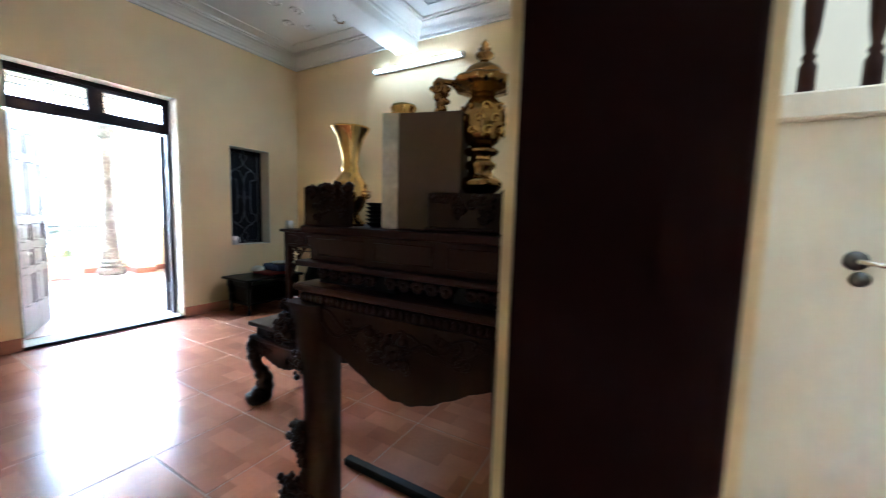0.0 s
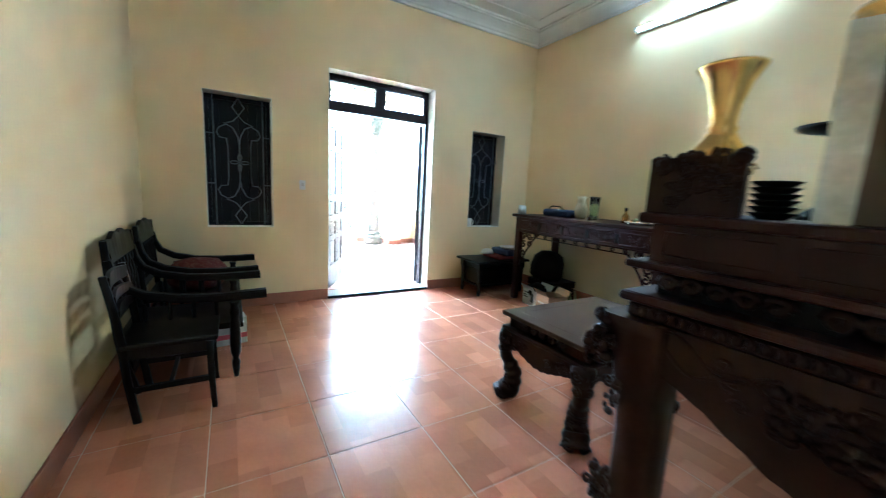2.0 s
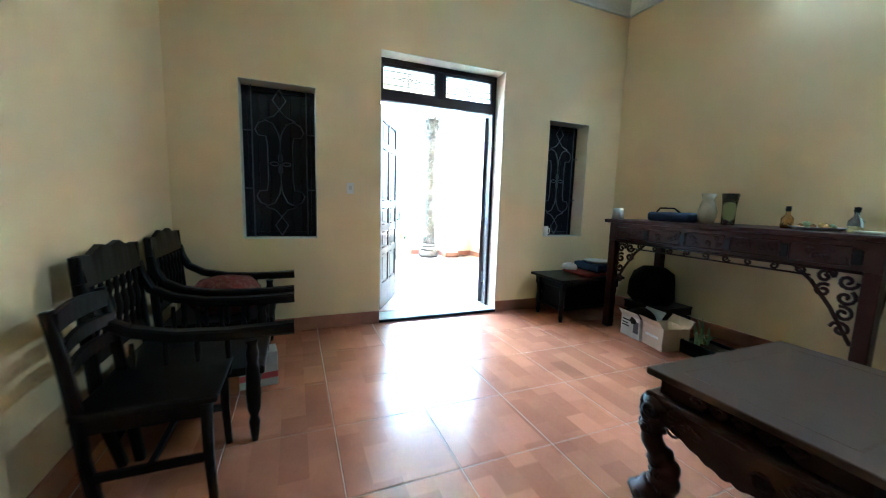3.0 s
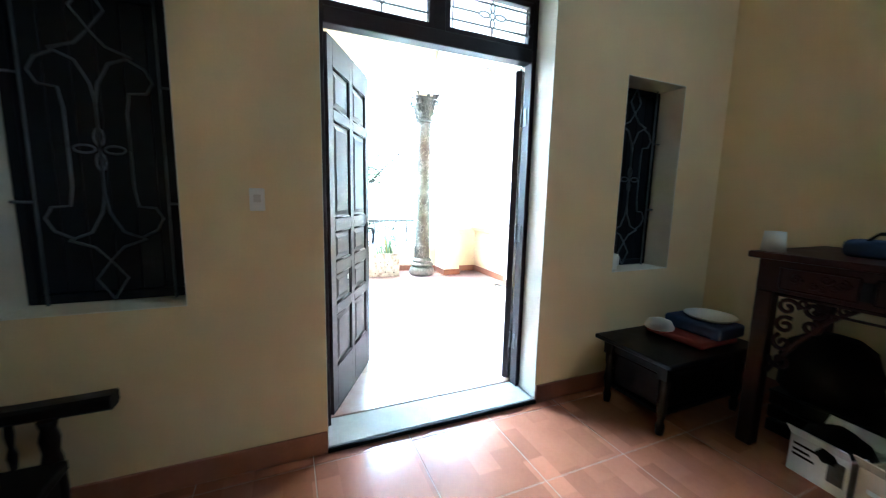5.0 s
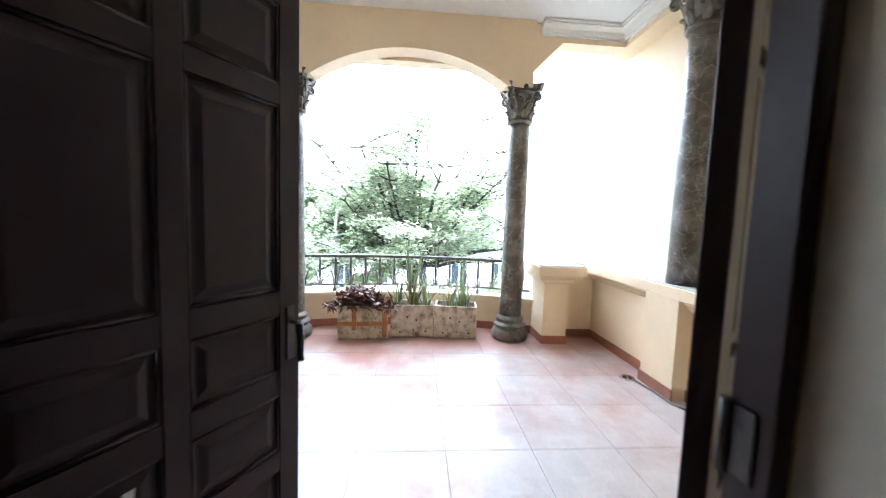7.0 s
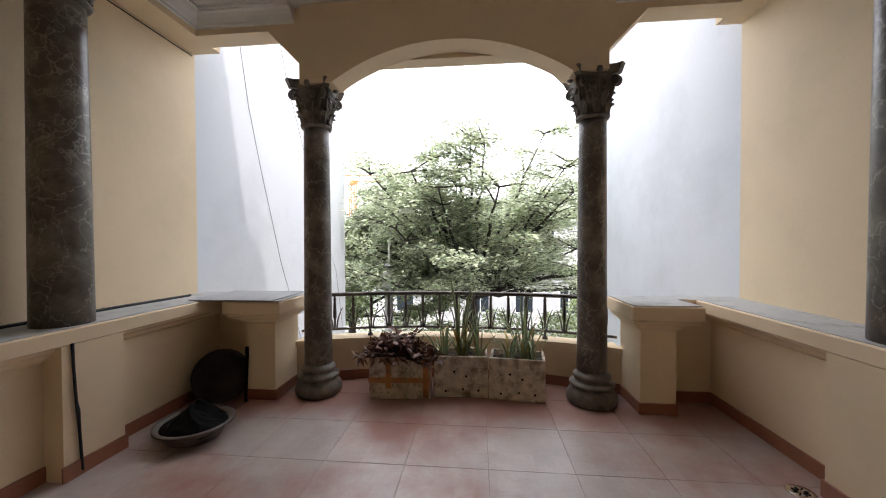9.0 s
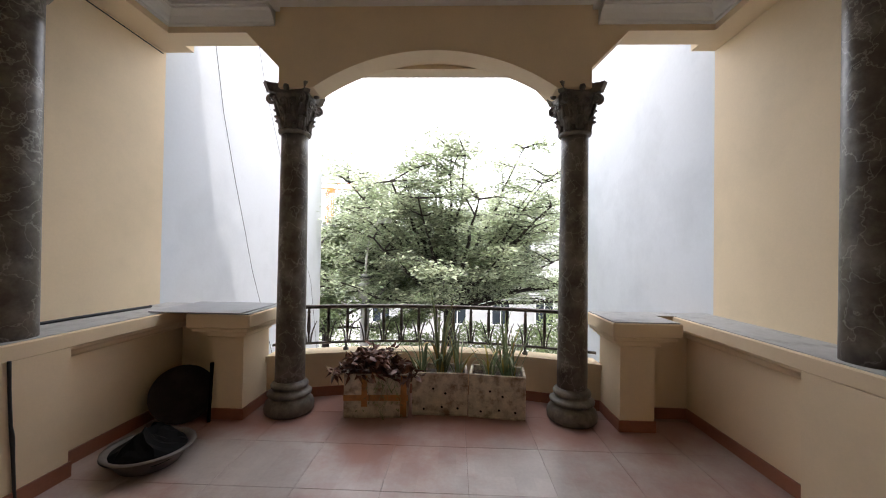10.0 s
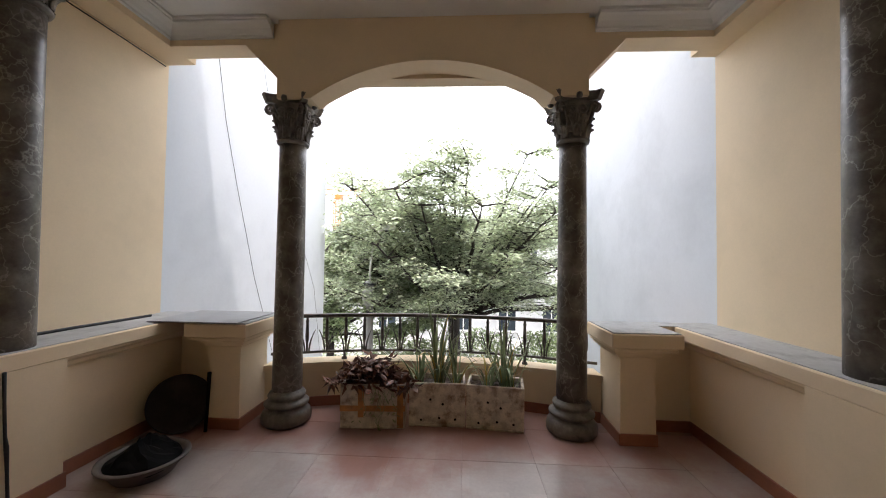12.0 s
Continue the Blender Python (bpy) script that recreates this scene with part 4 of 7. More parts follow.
    for z0a, z1a, s0, s1 in ((cap0 + 0.335, cap0 + 0.365, 0.88, 0.93), (cap0 + 0.365, cap0 + 0.41, 0.93, 1.0)):
        A = [bm.verts.new((p.x * s0, p.y * s0, z0a)) for p in lo]
        Bv = [bm.verts.new((p.x * s1, p.y * s1, z1a)) for p in lo]
        bm.faces.new(A)
        bm.faces.new(Bv[::-1])
        for i in range(len(lo)):
            bm.faces.new((A[i], A[(i + 1) % len(lo)], Bv[(i + 1) % len(lo)], Bv[i]))
    part("capital", bm, M_STONE_CARVED, c, "grey carved corinthian capital with leaves and scrolls")
    return c


column(-9.255, 0.738, ZB, 2.95, 0.125, "slender grey-green marbled column with a moulded base and carved capital")
column(-9.255, 3.272, ZB, 2.95, 0.125, "slender grey-green marbled column with a moulded base and carved capital")
column(-7.92, 4.41, 0.951, SOF, 0.150, "thick grey-green marbled column standing on the parapet pier", False)
column(-8.0, -0.40, 0.951, SOF, 0.150, "thick grey-green marbled column standing on the parapet pier", False)


# ---- front railing ----
def railing():
    d = thing("balcony_railing", "dark bronze painted iron railing curving along the low wall", "railing")
    ys = [0.43 + (3.59 - 0.43) * i / 40 for i in range(41)]
    path = lambda z, off=0.08: [(bay_x(y) - off, y, z) for y in ys]
    bm = bmesh.new()
    tube(bm, path(0.918), 0.021, 10)
    part("handrail", bm, M_RAIL, d, "round dark bronze handrail")
    bm = bmesh.new()
    tube(bm, path(0.55), 0.014, 8)
    part("bottom_rail", bm, M_RAIL, d)
    n = 17
    for i in range(n):
        y = 0.56 + (3.50 - 0.56) * i / (n - 1)
        x = bay_x(y) - 0.08
        bm = bmesh.new()
        lathe(bm, [(0.011, 0.0), (0.011, 0.10), (0.017, 0.12), (0.020, 0.17), (0.016, 0.25), (0.013, 0.30), (0.018, 0.315), (0.012, 0.33), (0.012, 0.36)], (x, y, 0.55), 8)
        part("baluster", bm, M_RAIL, d)
        if i < n - 1:
            for s, yb in ((1, y), (-1, y + (3.50 - 0.56) / (n - 1))):
                bm = bmesh.new()
                pts = []
                for k in range(8):
                    t = k / 7
                    yy = yb + s * (0.02 + 0.055 * t * t)
                    pts.append((bay_x(yy) - 0.08, yy, 0.55 + 0.225 * t))
                tube(bm, pts, [0.009, 0.009, 0.008, 0.008, 0.007, 0.006, 0.005, 0.003], 6)
                part("leaf_bar", bm, M_RAIL, d)
    for y in (1.1, 2.03, 2.95):
        bm = bmesh.new()
        lathe(bm, [(0.03, 0.0), (0.026, 0.02), (0.012, 0.03), (0.012, 0.075)], (bay_x(y) - 0.08, y, 0.47), 10)
        part("foot", bm, M_RAIL, d)


railing()


# ---- foam planters ----
def planter(m, label, tape):
    w, dp, h, t = 0.56 if tape else 0.50, 0.31, 0.38, 0.024
    p = thing("foam_planter", label, "planter", "foam boxes on the balcony", m)
    bm = bmesh.new()
    box(bm, (-w / 2, -dp / 2, 0), (w / 2, dp / 2, 0.02))
    box(bm, (-w / 2, -dp / 2, 0.02), (w / 2, -dp / 2 + t, h))
    box(bm, (-w / 2, dp / 2 - t, 0.02), (w / 2, dp / 2, h))
    box(bm, (-w / 2, -dp / 2 + t, 0.02), (-w / 2 + t, dp / 2 - t, h))
    box(bm, (w / 2 - t, -dp / 2 + t, 0.02), (w / 2, dp / 2 - t, h))
    bmesh.ops.bevel(bm, geom=[e for e in bm.edges], offset=0.006, segments=1, affect="EDGES")
    part("foam_box", bm, M_FOAM, p)
    bm = bmesh.new()
    n = 12
    g = [[bm.verts.new((-w / 2 + t + (w - 2 * t) * i / n, -dp / 2 + t + (dp - 2 * t) * j / 8, h - 0.045 + 0.03 * noise.noise((i * 0.9, j * 0.9, w + len(label))))) for j in range(9)] for i in range(n + 1)]
    for i in range(n):
        for j in range(8):
            bm.faces.new((g[i][j], g[i + 1][j], g[i + 1][j + 1], g[i][j + 1]))
    part("soil", bm, M_SOIL, p, "dry dark soil with bits of litter")
    if tape:
        part("tape_band", B((-w / 2 - 0.002, -dp / 2 - 0.002, 0.15), (w / 2 + 0.002, dp / 2 + 0.002, 0.20)), M_TAPE, p, "brown packing tape")
        for a, b, z in ((-0.125, -0.075, 0.10), (0.215, 0.268, 0.012)):
            part("tape_strip", B((a, -dp / 2 - 0.004, z), (b, -dp / 2 - 0.0025, h - 0.01)), M_TAPE, p, "brown packing tape")
    else:
        for k, (u, v) in enumerate(((-0.14, 0.06), (0.02, 0.08), (0.16, 0.07), (0.05, 0.20), (-0.06, 0.24))):
            bm = bmesh.new()
            lathe(bm, [(0.0, 0.0), (0.010, 0.0), (0.011, 0.002)], (0, 0, 0), 10)
            o = part("drain_hole", bm, M_BLACK, p)
            o.matrix_basis = pose(u, -dp / 2 - 0.0025, v, 90, 0, 0)
    return p


# local -y faces the room (+x in the world), so turn by 90 degrees
planter(pose(-9.315, 1.535, ZB, 0, 0, 94), "dirty white foam box tied with brown tape, full of dry leaves", True)
planter(pose(-9.40, 2.10, ZB, 0, 0, 91), "dirty white foam box planted with green strap leaves", False)
planter(pose(-9.36, 2.625, ZB, 0, 0, 83), "dirty white foam box planted with green strap leaves", False)


def strap_plant(m, label, clumps, seed):
    """Strap leaves rising from a few clumps and bending over at the tips; clumps: y, count, height."""
    rnd = random.Random(seed)
    p = thing("strap_leaf_plant", label, "plant", "strap-leaved plants", m)
    k0 = 0
    for y0, count, hmax in clumps:
        for i in range(count):
            k0 += 1
            a = rnd.uniform(0, 2 * math.pi)
            ln = hmax * rnd.uniform(0.55, 1.05)
            tilt = rnd.uniform(0.03, 0.5)
            bend = rnd.uniform(0.15, 0.7) if i % 2 else rnd.uniform(1.4, 2.9)
            wdt = rnd.uniform(0.007, 0.015)
            cx, cy, cz = rnd.uniform(-0.02, 0.02), y0 + rnd.uniform(-0.03, 0.03), 0.0
            bm = bmesh.new()
            rows = []
            steps = 12
            for k in range(steps + 1):
                t = k / steps
                an = tilt + bend * t ** 2.2
                wk = wdt * (0.75 + 0.5 * t - 1.22 * t ** 3)
                px, py = -math.sin(a) * wk, math.cos(a) * wk
                fx = -0.35 * wk
                rows.append([bm.verts.new((cx - px, cy - py, cz)), bm.verts.new((cx - fx * math.cos(a + math.pi), cy - fx * math.sin(a + math.pi), cz - 0.25 * wk)), bm.verts.new((cx + px, cy + py, cz))])
                cx += ln / steps * math.sin(an) * math.cos(a)
                cy += ln / steps * math.sin(an) * math.sin(a)
                cz += ln / steps * math.cos(an)
            for r0, r1 in zip(rows, rows[1:]):
                for q in (0, 1):
                    f = bm.faces.new((r0[q], r0[q + 1], r1[q + 1], r1[q]))
                    f.smooth = True
            part("leaf", bm, M_LEAF if k0 % 9 else M_LEAF_YELLOW, p)


strap_plant(pose(-9.40, 2.09, 0.315), "tall green strap-leaved plant with some yellowing leaves", ((-0.17, 14, 0.50), (-0.01, 20, 0.94), (0.03, 16, 0.66), (0.17, 16, 0.56)), 3)
strap_plant(pose(-9.36, 2.64, 0.315), "green strap-leaved plant with drooping leaves", ((-0.08, 12, 0.56), (0.06, 20, 0.72), (0.14, 12, 0.52)), 8)


def leaf_mesh(bm, c, d, n, ln, w, curl=0.3):
    d, n = Vector(d).normalized(), Vector(n)
    s = d.cross(n).normalized()
    n = s.cross(d)
    c = Vector(c)
    ps = [c, c + d * ln * 0.4 + s * w + n * curl * ln * 0.2, c + d * ln - n * curl * ln, c + d * ln * 0.4 - s * w + n * curl * ln * 0.2]
    v = [bm.verts.new(p) for p in ps]
    bm.faces.new((v[0], v[1], v[2]))
    bm.faces.new((v[0], v[2], v[3]))


rnd = random.Random(5)
bm = bmesh.new()
for i in range(900):
    u, v = rnd.gauss(0.03, 0.19), rnd.gauss(0.03, 0.085)
    if abs(u - 0.02) > 0.40:
        continue
    h = 0.37 + 0.22 * rnd.random() * max(0.1, 1 - ((u + 0.02) / 0.36) ** 2)
    d = (rnd.uniform(-1, 1), rnd.uniform(-1, 1), rnd.uniform(-0.5, 0.4))
    leaf_mesh(bm, (v, u, h), d, (rnd.uniform(-1, 1), rnd.uniform(-1, 1), 1), rnd.uniform(0.06, 0.11), rnd.uniform(0.015, 0.032), rnd.uniform(-0.5, 0.7))
solid("dry_leaf_heap", bm, M_LEAF_DRY, "heap of curled dry red-brown leaves on the foam box", "dry leaves", "stuff", m=pose(-9.315, 1.515, 0.015))
bm = bmesh.new()
rnd = random.Random(6)
for i in range(34):
    y = rnd.uniform(-0.05, 0.26)
    z = rnd.uniform(0.02, 0.4)
    pts = [(0.16 + rnd.uniform(0, 0.06), y + rnd.uniform(-0.05, 0.05), 0.38)]
    zz = 0.38
    while zz > z:
        zz -= rnd.uniform(0.03, 0.06)
        y += rnd.uniform(-0.03, 0.03)
        pts.append((0.165 + rnd.uniform(0, 0.03), y, max(0.024, zz)))
    if i % 3 == 0 and len(pts) > 2:
        tube(bm, pts, 0.0025, 4)
    leaf_mesh(bm, pts[-1], (0.3, rnd.uniform(-1, 1), -0.5), (1, 0, 0.2), 0.035, 0.006)
solid("trailing_weed", bm, M_LEAF, "thin trailing weed hanging down the foam box", "weed", m=pose(-9.315, 1.515, 0.015))

# ---- basin, lids and stick in the corner ----
b = thing("metal_basin", "wide worn grey metal basin standing on the balcony floor", "basin", m=pose(-8.39, 0.18, ZB))
bm = bmesh.new()
lathe(bm, [(0.0, 0.003), (0.15, 0.0), (0.17, 0.01), (0.235, 0.105), (0.255, 0.118), (0.262, 0.112), (0.26, 0.124), (0.235, 0.124), (0.222, 0.108), (0.158, 0.02), (0.0, 0.014)], seg=40)
part("bowl", bm, M_BASIN, b)
bm = bmesh.new()
rnd = random.Random(31)
ring = [[bm.verts.new((0.235 * q / 6 * math.cos(2 * math.pi * i / 20) * (1 + 0.10 * math.sin(3 * 2 * math.pi * i / 20)),
                       0.235 * q / 6 * math.sin(2 * math.pi * i / 20),
                       0.012 + 0.145 * max(0.0, 1 - (q / 6) ** 1.3) * (1 + 0.25 * math.cos(2 * 2 * math.pi * i / 20 + 1)) + rnd.uniform(-0.012, 0.012))) for i in range(20)] for q in range(1, 7)]
for a, b in zip(ring, ring[1:]):
    for i in range(20):
        bm.faces.new((a[i], b[i], b[(i + 1) % 20], a[(i + 1) % 20]))
bm.faces.new(ring[0])
solid("black_bag", bm, M_BLACK, "crumpled black plastic sheet lying in the basin", "plastic sheet", m=pose(-8.410, 0.160, ZB + 0.07, 0, 0, 30))
for k, (c, nrm, r) in enumerate((((-8.98, -0.05, ZB + 0.235), (0.8, 0.55, 0.35), 0.235), ((-9.12, -0.06, ZB + 0.21), (0.95, -0.05, 0.22), 0.19))):
    m = Matrix.Translation(c) @ Vector(nrm).to_track_quat("Z", "Y").to_matrix().to_4x4()
    bm = bmesh.new()
    lathe(bm, [(0.0, -0.10), (r * 0.5, -0.085), (r * 0.8, -0.045), (r * 0.97, 0.0), (r, 0.006), (r * 0.97, 0.008), (r * 0.78, -0.036), (r * 0.48, -0.073), (0.0, -0.088)], seg=36)
    solid("old_pan", bm, M_SOOT, "blackened round metal pan leaning in the parapet corner", "pan", group="pans in the corner", m=m)
bm = bmesh.new()
tube(bm, [(-8.99, 0.17, ZB), (-9.02, 0.16, 0.25), (-9.034, 0.16, 0.52)], [0.014, 0.014, 0.016], 8)
solid("broom_stick", bm, M_BLACK, "short dark stick leaning against the pedestal", "stick")
# sheet and strip on the left parapet
solid("flat_sheet", B((-0.34, -0.30, 0), (0.30, 0.48, 0.008), 0.002), M_ZINC, "dull grey metal sheet lying on the parapet top", "sheet", m=pose(-9.22, -0.02, 0.957, 0, 0, 0))
bm = bmesh.new()
tube(bm, [(-9.2, -0.53, 0.963), (-8.6, -0.585, 0.963), (-7.9, -0.605, 0.963), (-7.0, -0.61, 0.963)], 0.011, 8)
solid("parapet_pipe", bm, M_CABLE, "thin dark pipe lying along the parapet top", "pipe")
# old cable stapled down the pier
bm = bmesh.new()
tube(bm, [(-7.88, -0.189, 0.86), (-7.886, -0.19, 0.70), (-7.896, -0.189, 0.50), (-7.905, -0.19, 0.44), (-7.912, -0.189, 0.3), (-7.925, -0.189, 0.06)], [0.009, 0.008, 0.008, 0.011, 0.008, 0.008], 8)
solid("drop_cable", bm, M_CABLE, "dark old cable running down the yellow pier", "cable")
# tap and drain on the right
t = thing("wall_tap", "small worn brass wall tap", "tap", m=pose(-7.56, 4.314, 0.53))
bm = bmesh.new()
tube(bm, [(0, 0, 0), (0, -0.05, 0), (0, -0.075, -0.005), (0, -0.085, -0.04)], [0.010, 0.010, 0.010, 0.009], 10)
part("spout", bm, M_CHROME, t)
bm = bmesh.new()
tube(bm, [(0, -0.045, 0.0), (0, -0.045, 0.03)], 0.007, 8)
tube(bm, [(-0.035, -0.045, 0.032), (0.035, -0.045, 0.032)], 0.006, 8)
part("tap_handle", bm, M_CHROME, t)
t = thing("pipe_valve", "small chrome angle valve on the parapet", "valve", m=pose(-6.92, 4.314, 0.60))
bm = bmesh.new()
tube(bm, [(0, 0, 0), (0, -0.07, 0), (0.0, -0.09, -0.02), (0, -0.09, -0.2)], 0.012, 10)
part("valve_body", bm, M_CHROME, t)
bm = bmesh.new()
lathe(bm, [(0, 0), (0.03, 0.0), (0.03, 0.02), (0, 0.022)], (0, -0.08, 0.012), 14)
part("valve_knob", bm, M_STEEL, t)
dr = thing("floor_drain", "round metal floor drain by the parapet", "drain", m=pose(-8.14, 4.09, ZB))
bm = bmesh.new()
lathe(bm, [(0.0, 0.002), (0.045, 0.002), (0.065, 0.004), (0.07, 0.0)], seg=24)
part("ring", bm, M_CHROME, dr)
for k in range(8):
    o = part("slot", B((0.015, -0.004, 0.004), (0.042, 0.004, 0.0055)), M_BLACK, dr)
    o.matrix_basis = pose(0, 0, 0, 0, 0, 45 * k)
bm = bmesh.new()
tube(bm, [(-8.08, 4.11, 0.044), (-7.85, 4.15, 0.044), (-7.66, 4.155, 0.044), (-7.4, 4.27, 0.044), (-6.6, 4.28, 0.044)], 0.010, 8)
solid("floor_hose", bm, M_BASIN, "thin grey hose lying along the skirting", "hose")
# black cable run down the white walls
for pts in ([(-10.15, -0.666, 4.3), (-10.2, -0.666, 3.9), (-10.36, -0.665, 3.2), (-10.62, -0.665, 2.43), (-10.86, -0.665, 1.8), (-11.08, -0.665, 1.2), (-11.31, -0.665, 0.72), (-11.9, -0.665, -0.6)],
            [(-11.0, -0.666, 4.8), (-11.3, -0.665, 4.0), (-12.3, -0.665, 2.2), (-13.2, -0.665, 0.9), (-13.6, -0.665, -0.6)]):
    bm = bmesh.new()
    tube(bm, pts, 0.0024, 6)
    solid("wall_cable", bm, M_CABLE, "thin black cable hanging down the white wall", "cable", group="wall cables")
bm = bmesh.new()
tube(bm, [(-9.4, BYL + 0.003, 3.385), (-8.7, BYL + 0.003, 3.39), (-8.2, BYL + 0.003, 3.392)], 0.005, 6)
solid("wall_crack", bm, M_CABLE, "thin dark cable along the beam joint", "cable")
# plaster ornaments at the corners of the balcony ceiling
def plaster_scrolls(name, label, m, pieces, group=""):
    """Low scrolls and bars lying half sunk in a ceiling; pieces: lists of points with a radius."""
    k = thing(name, label, "ceiling ornament", group, m)
    for pts, r in pieces:
        bm = bmesh.new()
        tube(bm, pts, r, 6)
        part("scroll", bm, M_CEIL, k)


for s, t2 in ((1, 1), (1, -1), (-1, 1), (-1, -1)):
    cx, cy = s * 1.22, t2 * 1.55
    pieces = [([(cx, cy - t2 * 0.9, 0.0), (cx, cy - t2 * 0.3, 0.0)], 0.014), ([(cx - s * 0.9, cy, 0.0), (cx - s * 0.3, cy, 0.0)], 0.014)]
    for q in range(5):
        f = q / 4
        pieces.append((spiral((cx - s * 0.3 * (1 - f), cy - t2 * 0.3 * f, 0.0), 0.085, 1.3, "xy", 16, 1 if q % 2 else -1, q), 0.013))
    plaster_scrolls("ceiling_ornament", "white plaster corner ornament of scrolls on the balcony ceiling", pose(-7.4, 2.04, ZC + 0.02), pieces, "balcony ceiling ornaments")
plaster_scrolls("ceiling_ornament", "white plaster scroll ornament on the room ceiling", pose(-4.35, 2.9, ZC),
                [(spiral((u, v, 0.0), 0.09, 1.3, "xy", 16, 1 if q % 2 else -1, q), 0.010) for q, (u, v) in enumerate(((0, 0), (0.12, 0.22), (0.2, 0.45), (-0.1, 0.62), (0.05, 0.8), (0.45, 0.85)))])
# hook of the ceiling fan
bm = bmesh.new()
tube(bm, [(-3.75, 3.55, ZC), (-3.75, 3.55, ZC - 0.06), (-3.72, 3.58, ZC - 0.13), (-3.66, 3.60, ZC - 0.14), (-3.62, 3.60, ZC - 0.10)], 0.012, 8)
solid("ceiling_hook", bm, M_CHROME, "bent metal hook hanging from the ceiling", "hook")


# ---- carved furniture ----
def cabriole(bm, x, y, h, sx, sy, w=0.06):
    """A carved S-curved leg bowing outwards (towards sx, sy), rippled with cloud lobes and ending in a paw."""
    pts, rad = [], []
    n = 42
    for k in range(n + 1):
        t = k / n
        bow = 0.020 * math.sin(math.pi * min(1, t * 1.6)) - 0.022 * math.sin(math.pi * max(0, (t - 0.4) / 0.6))
        if t > 0.86:
            bow += 0.022 * ((t - 0.86) / 0.14) ** 0.8
        pts.append((x + sx * bow, y + sy * bow, h * (1 - t)))
        lobes = 0.30 * abs(math.sin(math.pi * 8.5 * t)) * (1.0 if t < 0.3 or t > 0.5 else 0.2)
        rad.append(w * (1.2 - 0.38 * math.sin(math.pi * min(1, t * 1.15)) + lobes + (0.30 * (t - 0.84) / 0.16 if t > 0.84 else 0)))
    tube(bm, pts, rad, 10, 1.0)
    # carved scrolls on the two outer faces
    for k, t in enumerate((0.06, 0.15, 0.26, 0.58, 0.70, 0.82, 0.92)):
        p, r = pts[round(t * n)], rad[round(t * n)]
        s = r * 0.55
        tube(bm, spiral((p[0], p[1] + sy * r * 0.92, p[2]), s, 1.3, "xz", 12, 1 if k % 2 else -1, k), s * 0.3, 5)
        tube(bm, spiral((p[0] + sx * r * 0.92, p[1], p[2]), s, 1.3, "yz", 12, 1 if k % 2 else -1, k), s * 0.3, 5)


def carved_cluster(bm, c, r, n, seed, sx=0, sy=0):
    """A lump of small carved curls and lobes round a point, heaped towards (sx, sy)."""
    rnd = random.Random(seed)
    for i in range(n):
        u, v, w = rnd.uniform(-1, 1), rnd.uniform(-1, 1), rnd.uniform(-1, 1)
        p = (c[0] + r[0] * (u + 0.5 * sx), c[1] + r[1] * (v + 0.5 * sy), c[2] + r[2] * w)
        q = rnd.uniform(0.010, 0.021)
        if i % 3 == 0:
            tube(bm, spiral(p, q * 1.3, 1.3, rnd.choice(("xz", "yz")), 10, rnd.choice((-1, 1)), rnd.uniform(0, 6)), q * 0.42, 5)
        else:
            k = rnd.uniform(0.6, 1.3)
            lathe(bm, [(0, -q), (q * k * 0.75, -q * 0.55), (q * k, 0), (q * k * 0.7, q * 0.6), (0, q)], p, 7)


def altar_leg(bm, x, y, h, sx, sy, seed):
    """Stout square post, swelling to a knee above and a scrolled foot below on its outer corner, with carved heads and curls."""
    rings = []
    n = 24
    for k in range(n + 1):
        t = k / n
        z = h * t
        knee = 0.055 * max(0.0, (t - 0.62) / 0.38) ** 1.4
        foot = 0.050 * max(0.0, (0.30 - t) / 0.30) ** 0.8
        wi, wo = 0.062, 0.064 + knee + foot
        ax, bx = (x - wo, x + wi) if sx < 0 else (x - wi, x + wo)
        wo2 = 0.060 + 0.7 * knee + 0.7 * foot
        ay, by = (y - wo2, y + wi) if sy < 0 else (y - wi, y + wo2)
        c = 0.020
        rings.append([bm.verts.new(p) for p in ((ax + c, ay, z), (bx - c, ay, z), (bx, ay + c, z), (bx, by - c, z), (bx - c, by, z), (ax + c, by, z), (ax, by - c, z), (ax, ay + c, z))])
    for a, b in zip(rings, rings[1:]):
        for k in range(8):
            bm.faces.new((a[k], a[(k + 1) % 8], b[(k + 1) % 8], b[k])).smooth = True
    bm.faces.new(rings[0][::-1])
    bm.faces.new(rings[-1])
    ox, oy = x + sx * 0.058, y + sy * 0.052
    carved_cluster(bm, (ox + sx * 0.035, oy, h - 0.10), (0.040, 0.038, 0.085), 64, seed, sx, sy)
    carved_cluster(bm, (ox + sx * 0.01, oy, h - 0.26), (0.022, 0.025, 0.07), 18, seed + 1)
    carved_cluster(bm, (ox + sx * 0.012, oy, 0.38), (0.030, 0.024, 0.060), 34, seed + 2, sx, sy)
    carved_cluster(bm, (ox, oy, 0.27), (0.016, 0.016, 0.06), 12, seed + 3)
    carved_cluster(bm, (ox + sx * 0.035, oy, 0.12), (0.042, 0.034, 0.075), 52, seed + 4, sx, sy)
    carved_cluster(bm, (x, y + sy * 0.085, 0.10), (0.055, 0.014, 0.08), 18, seed + 5)


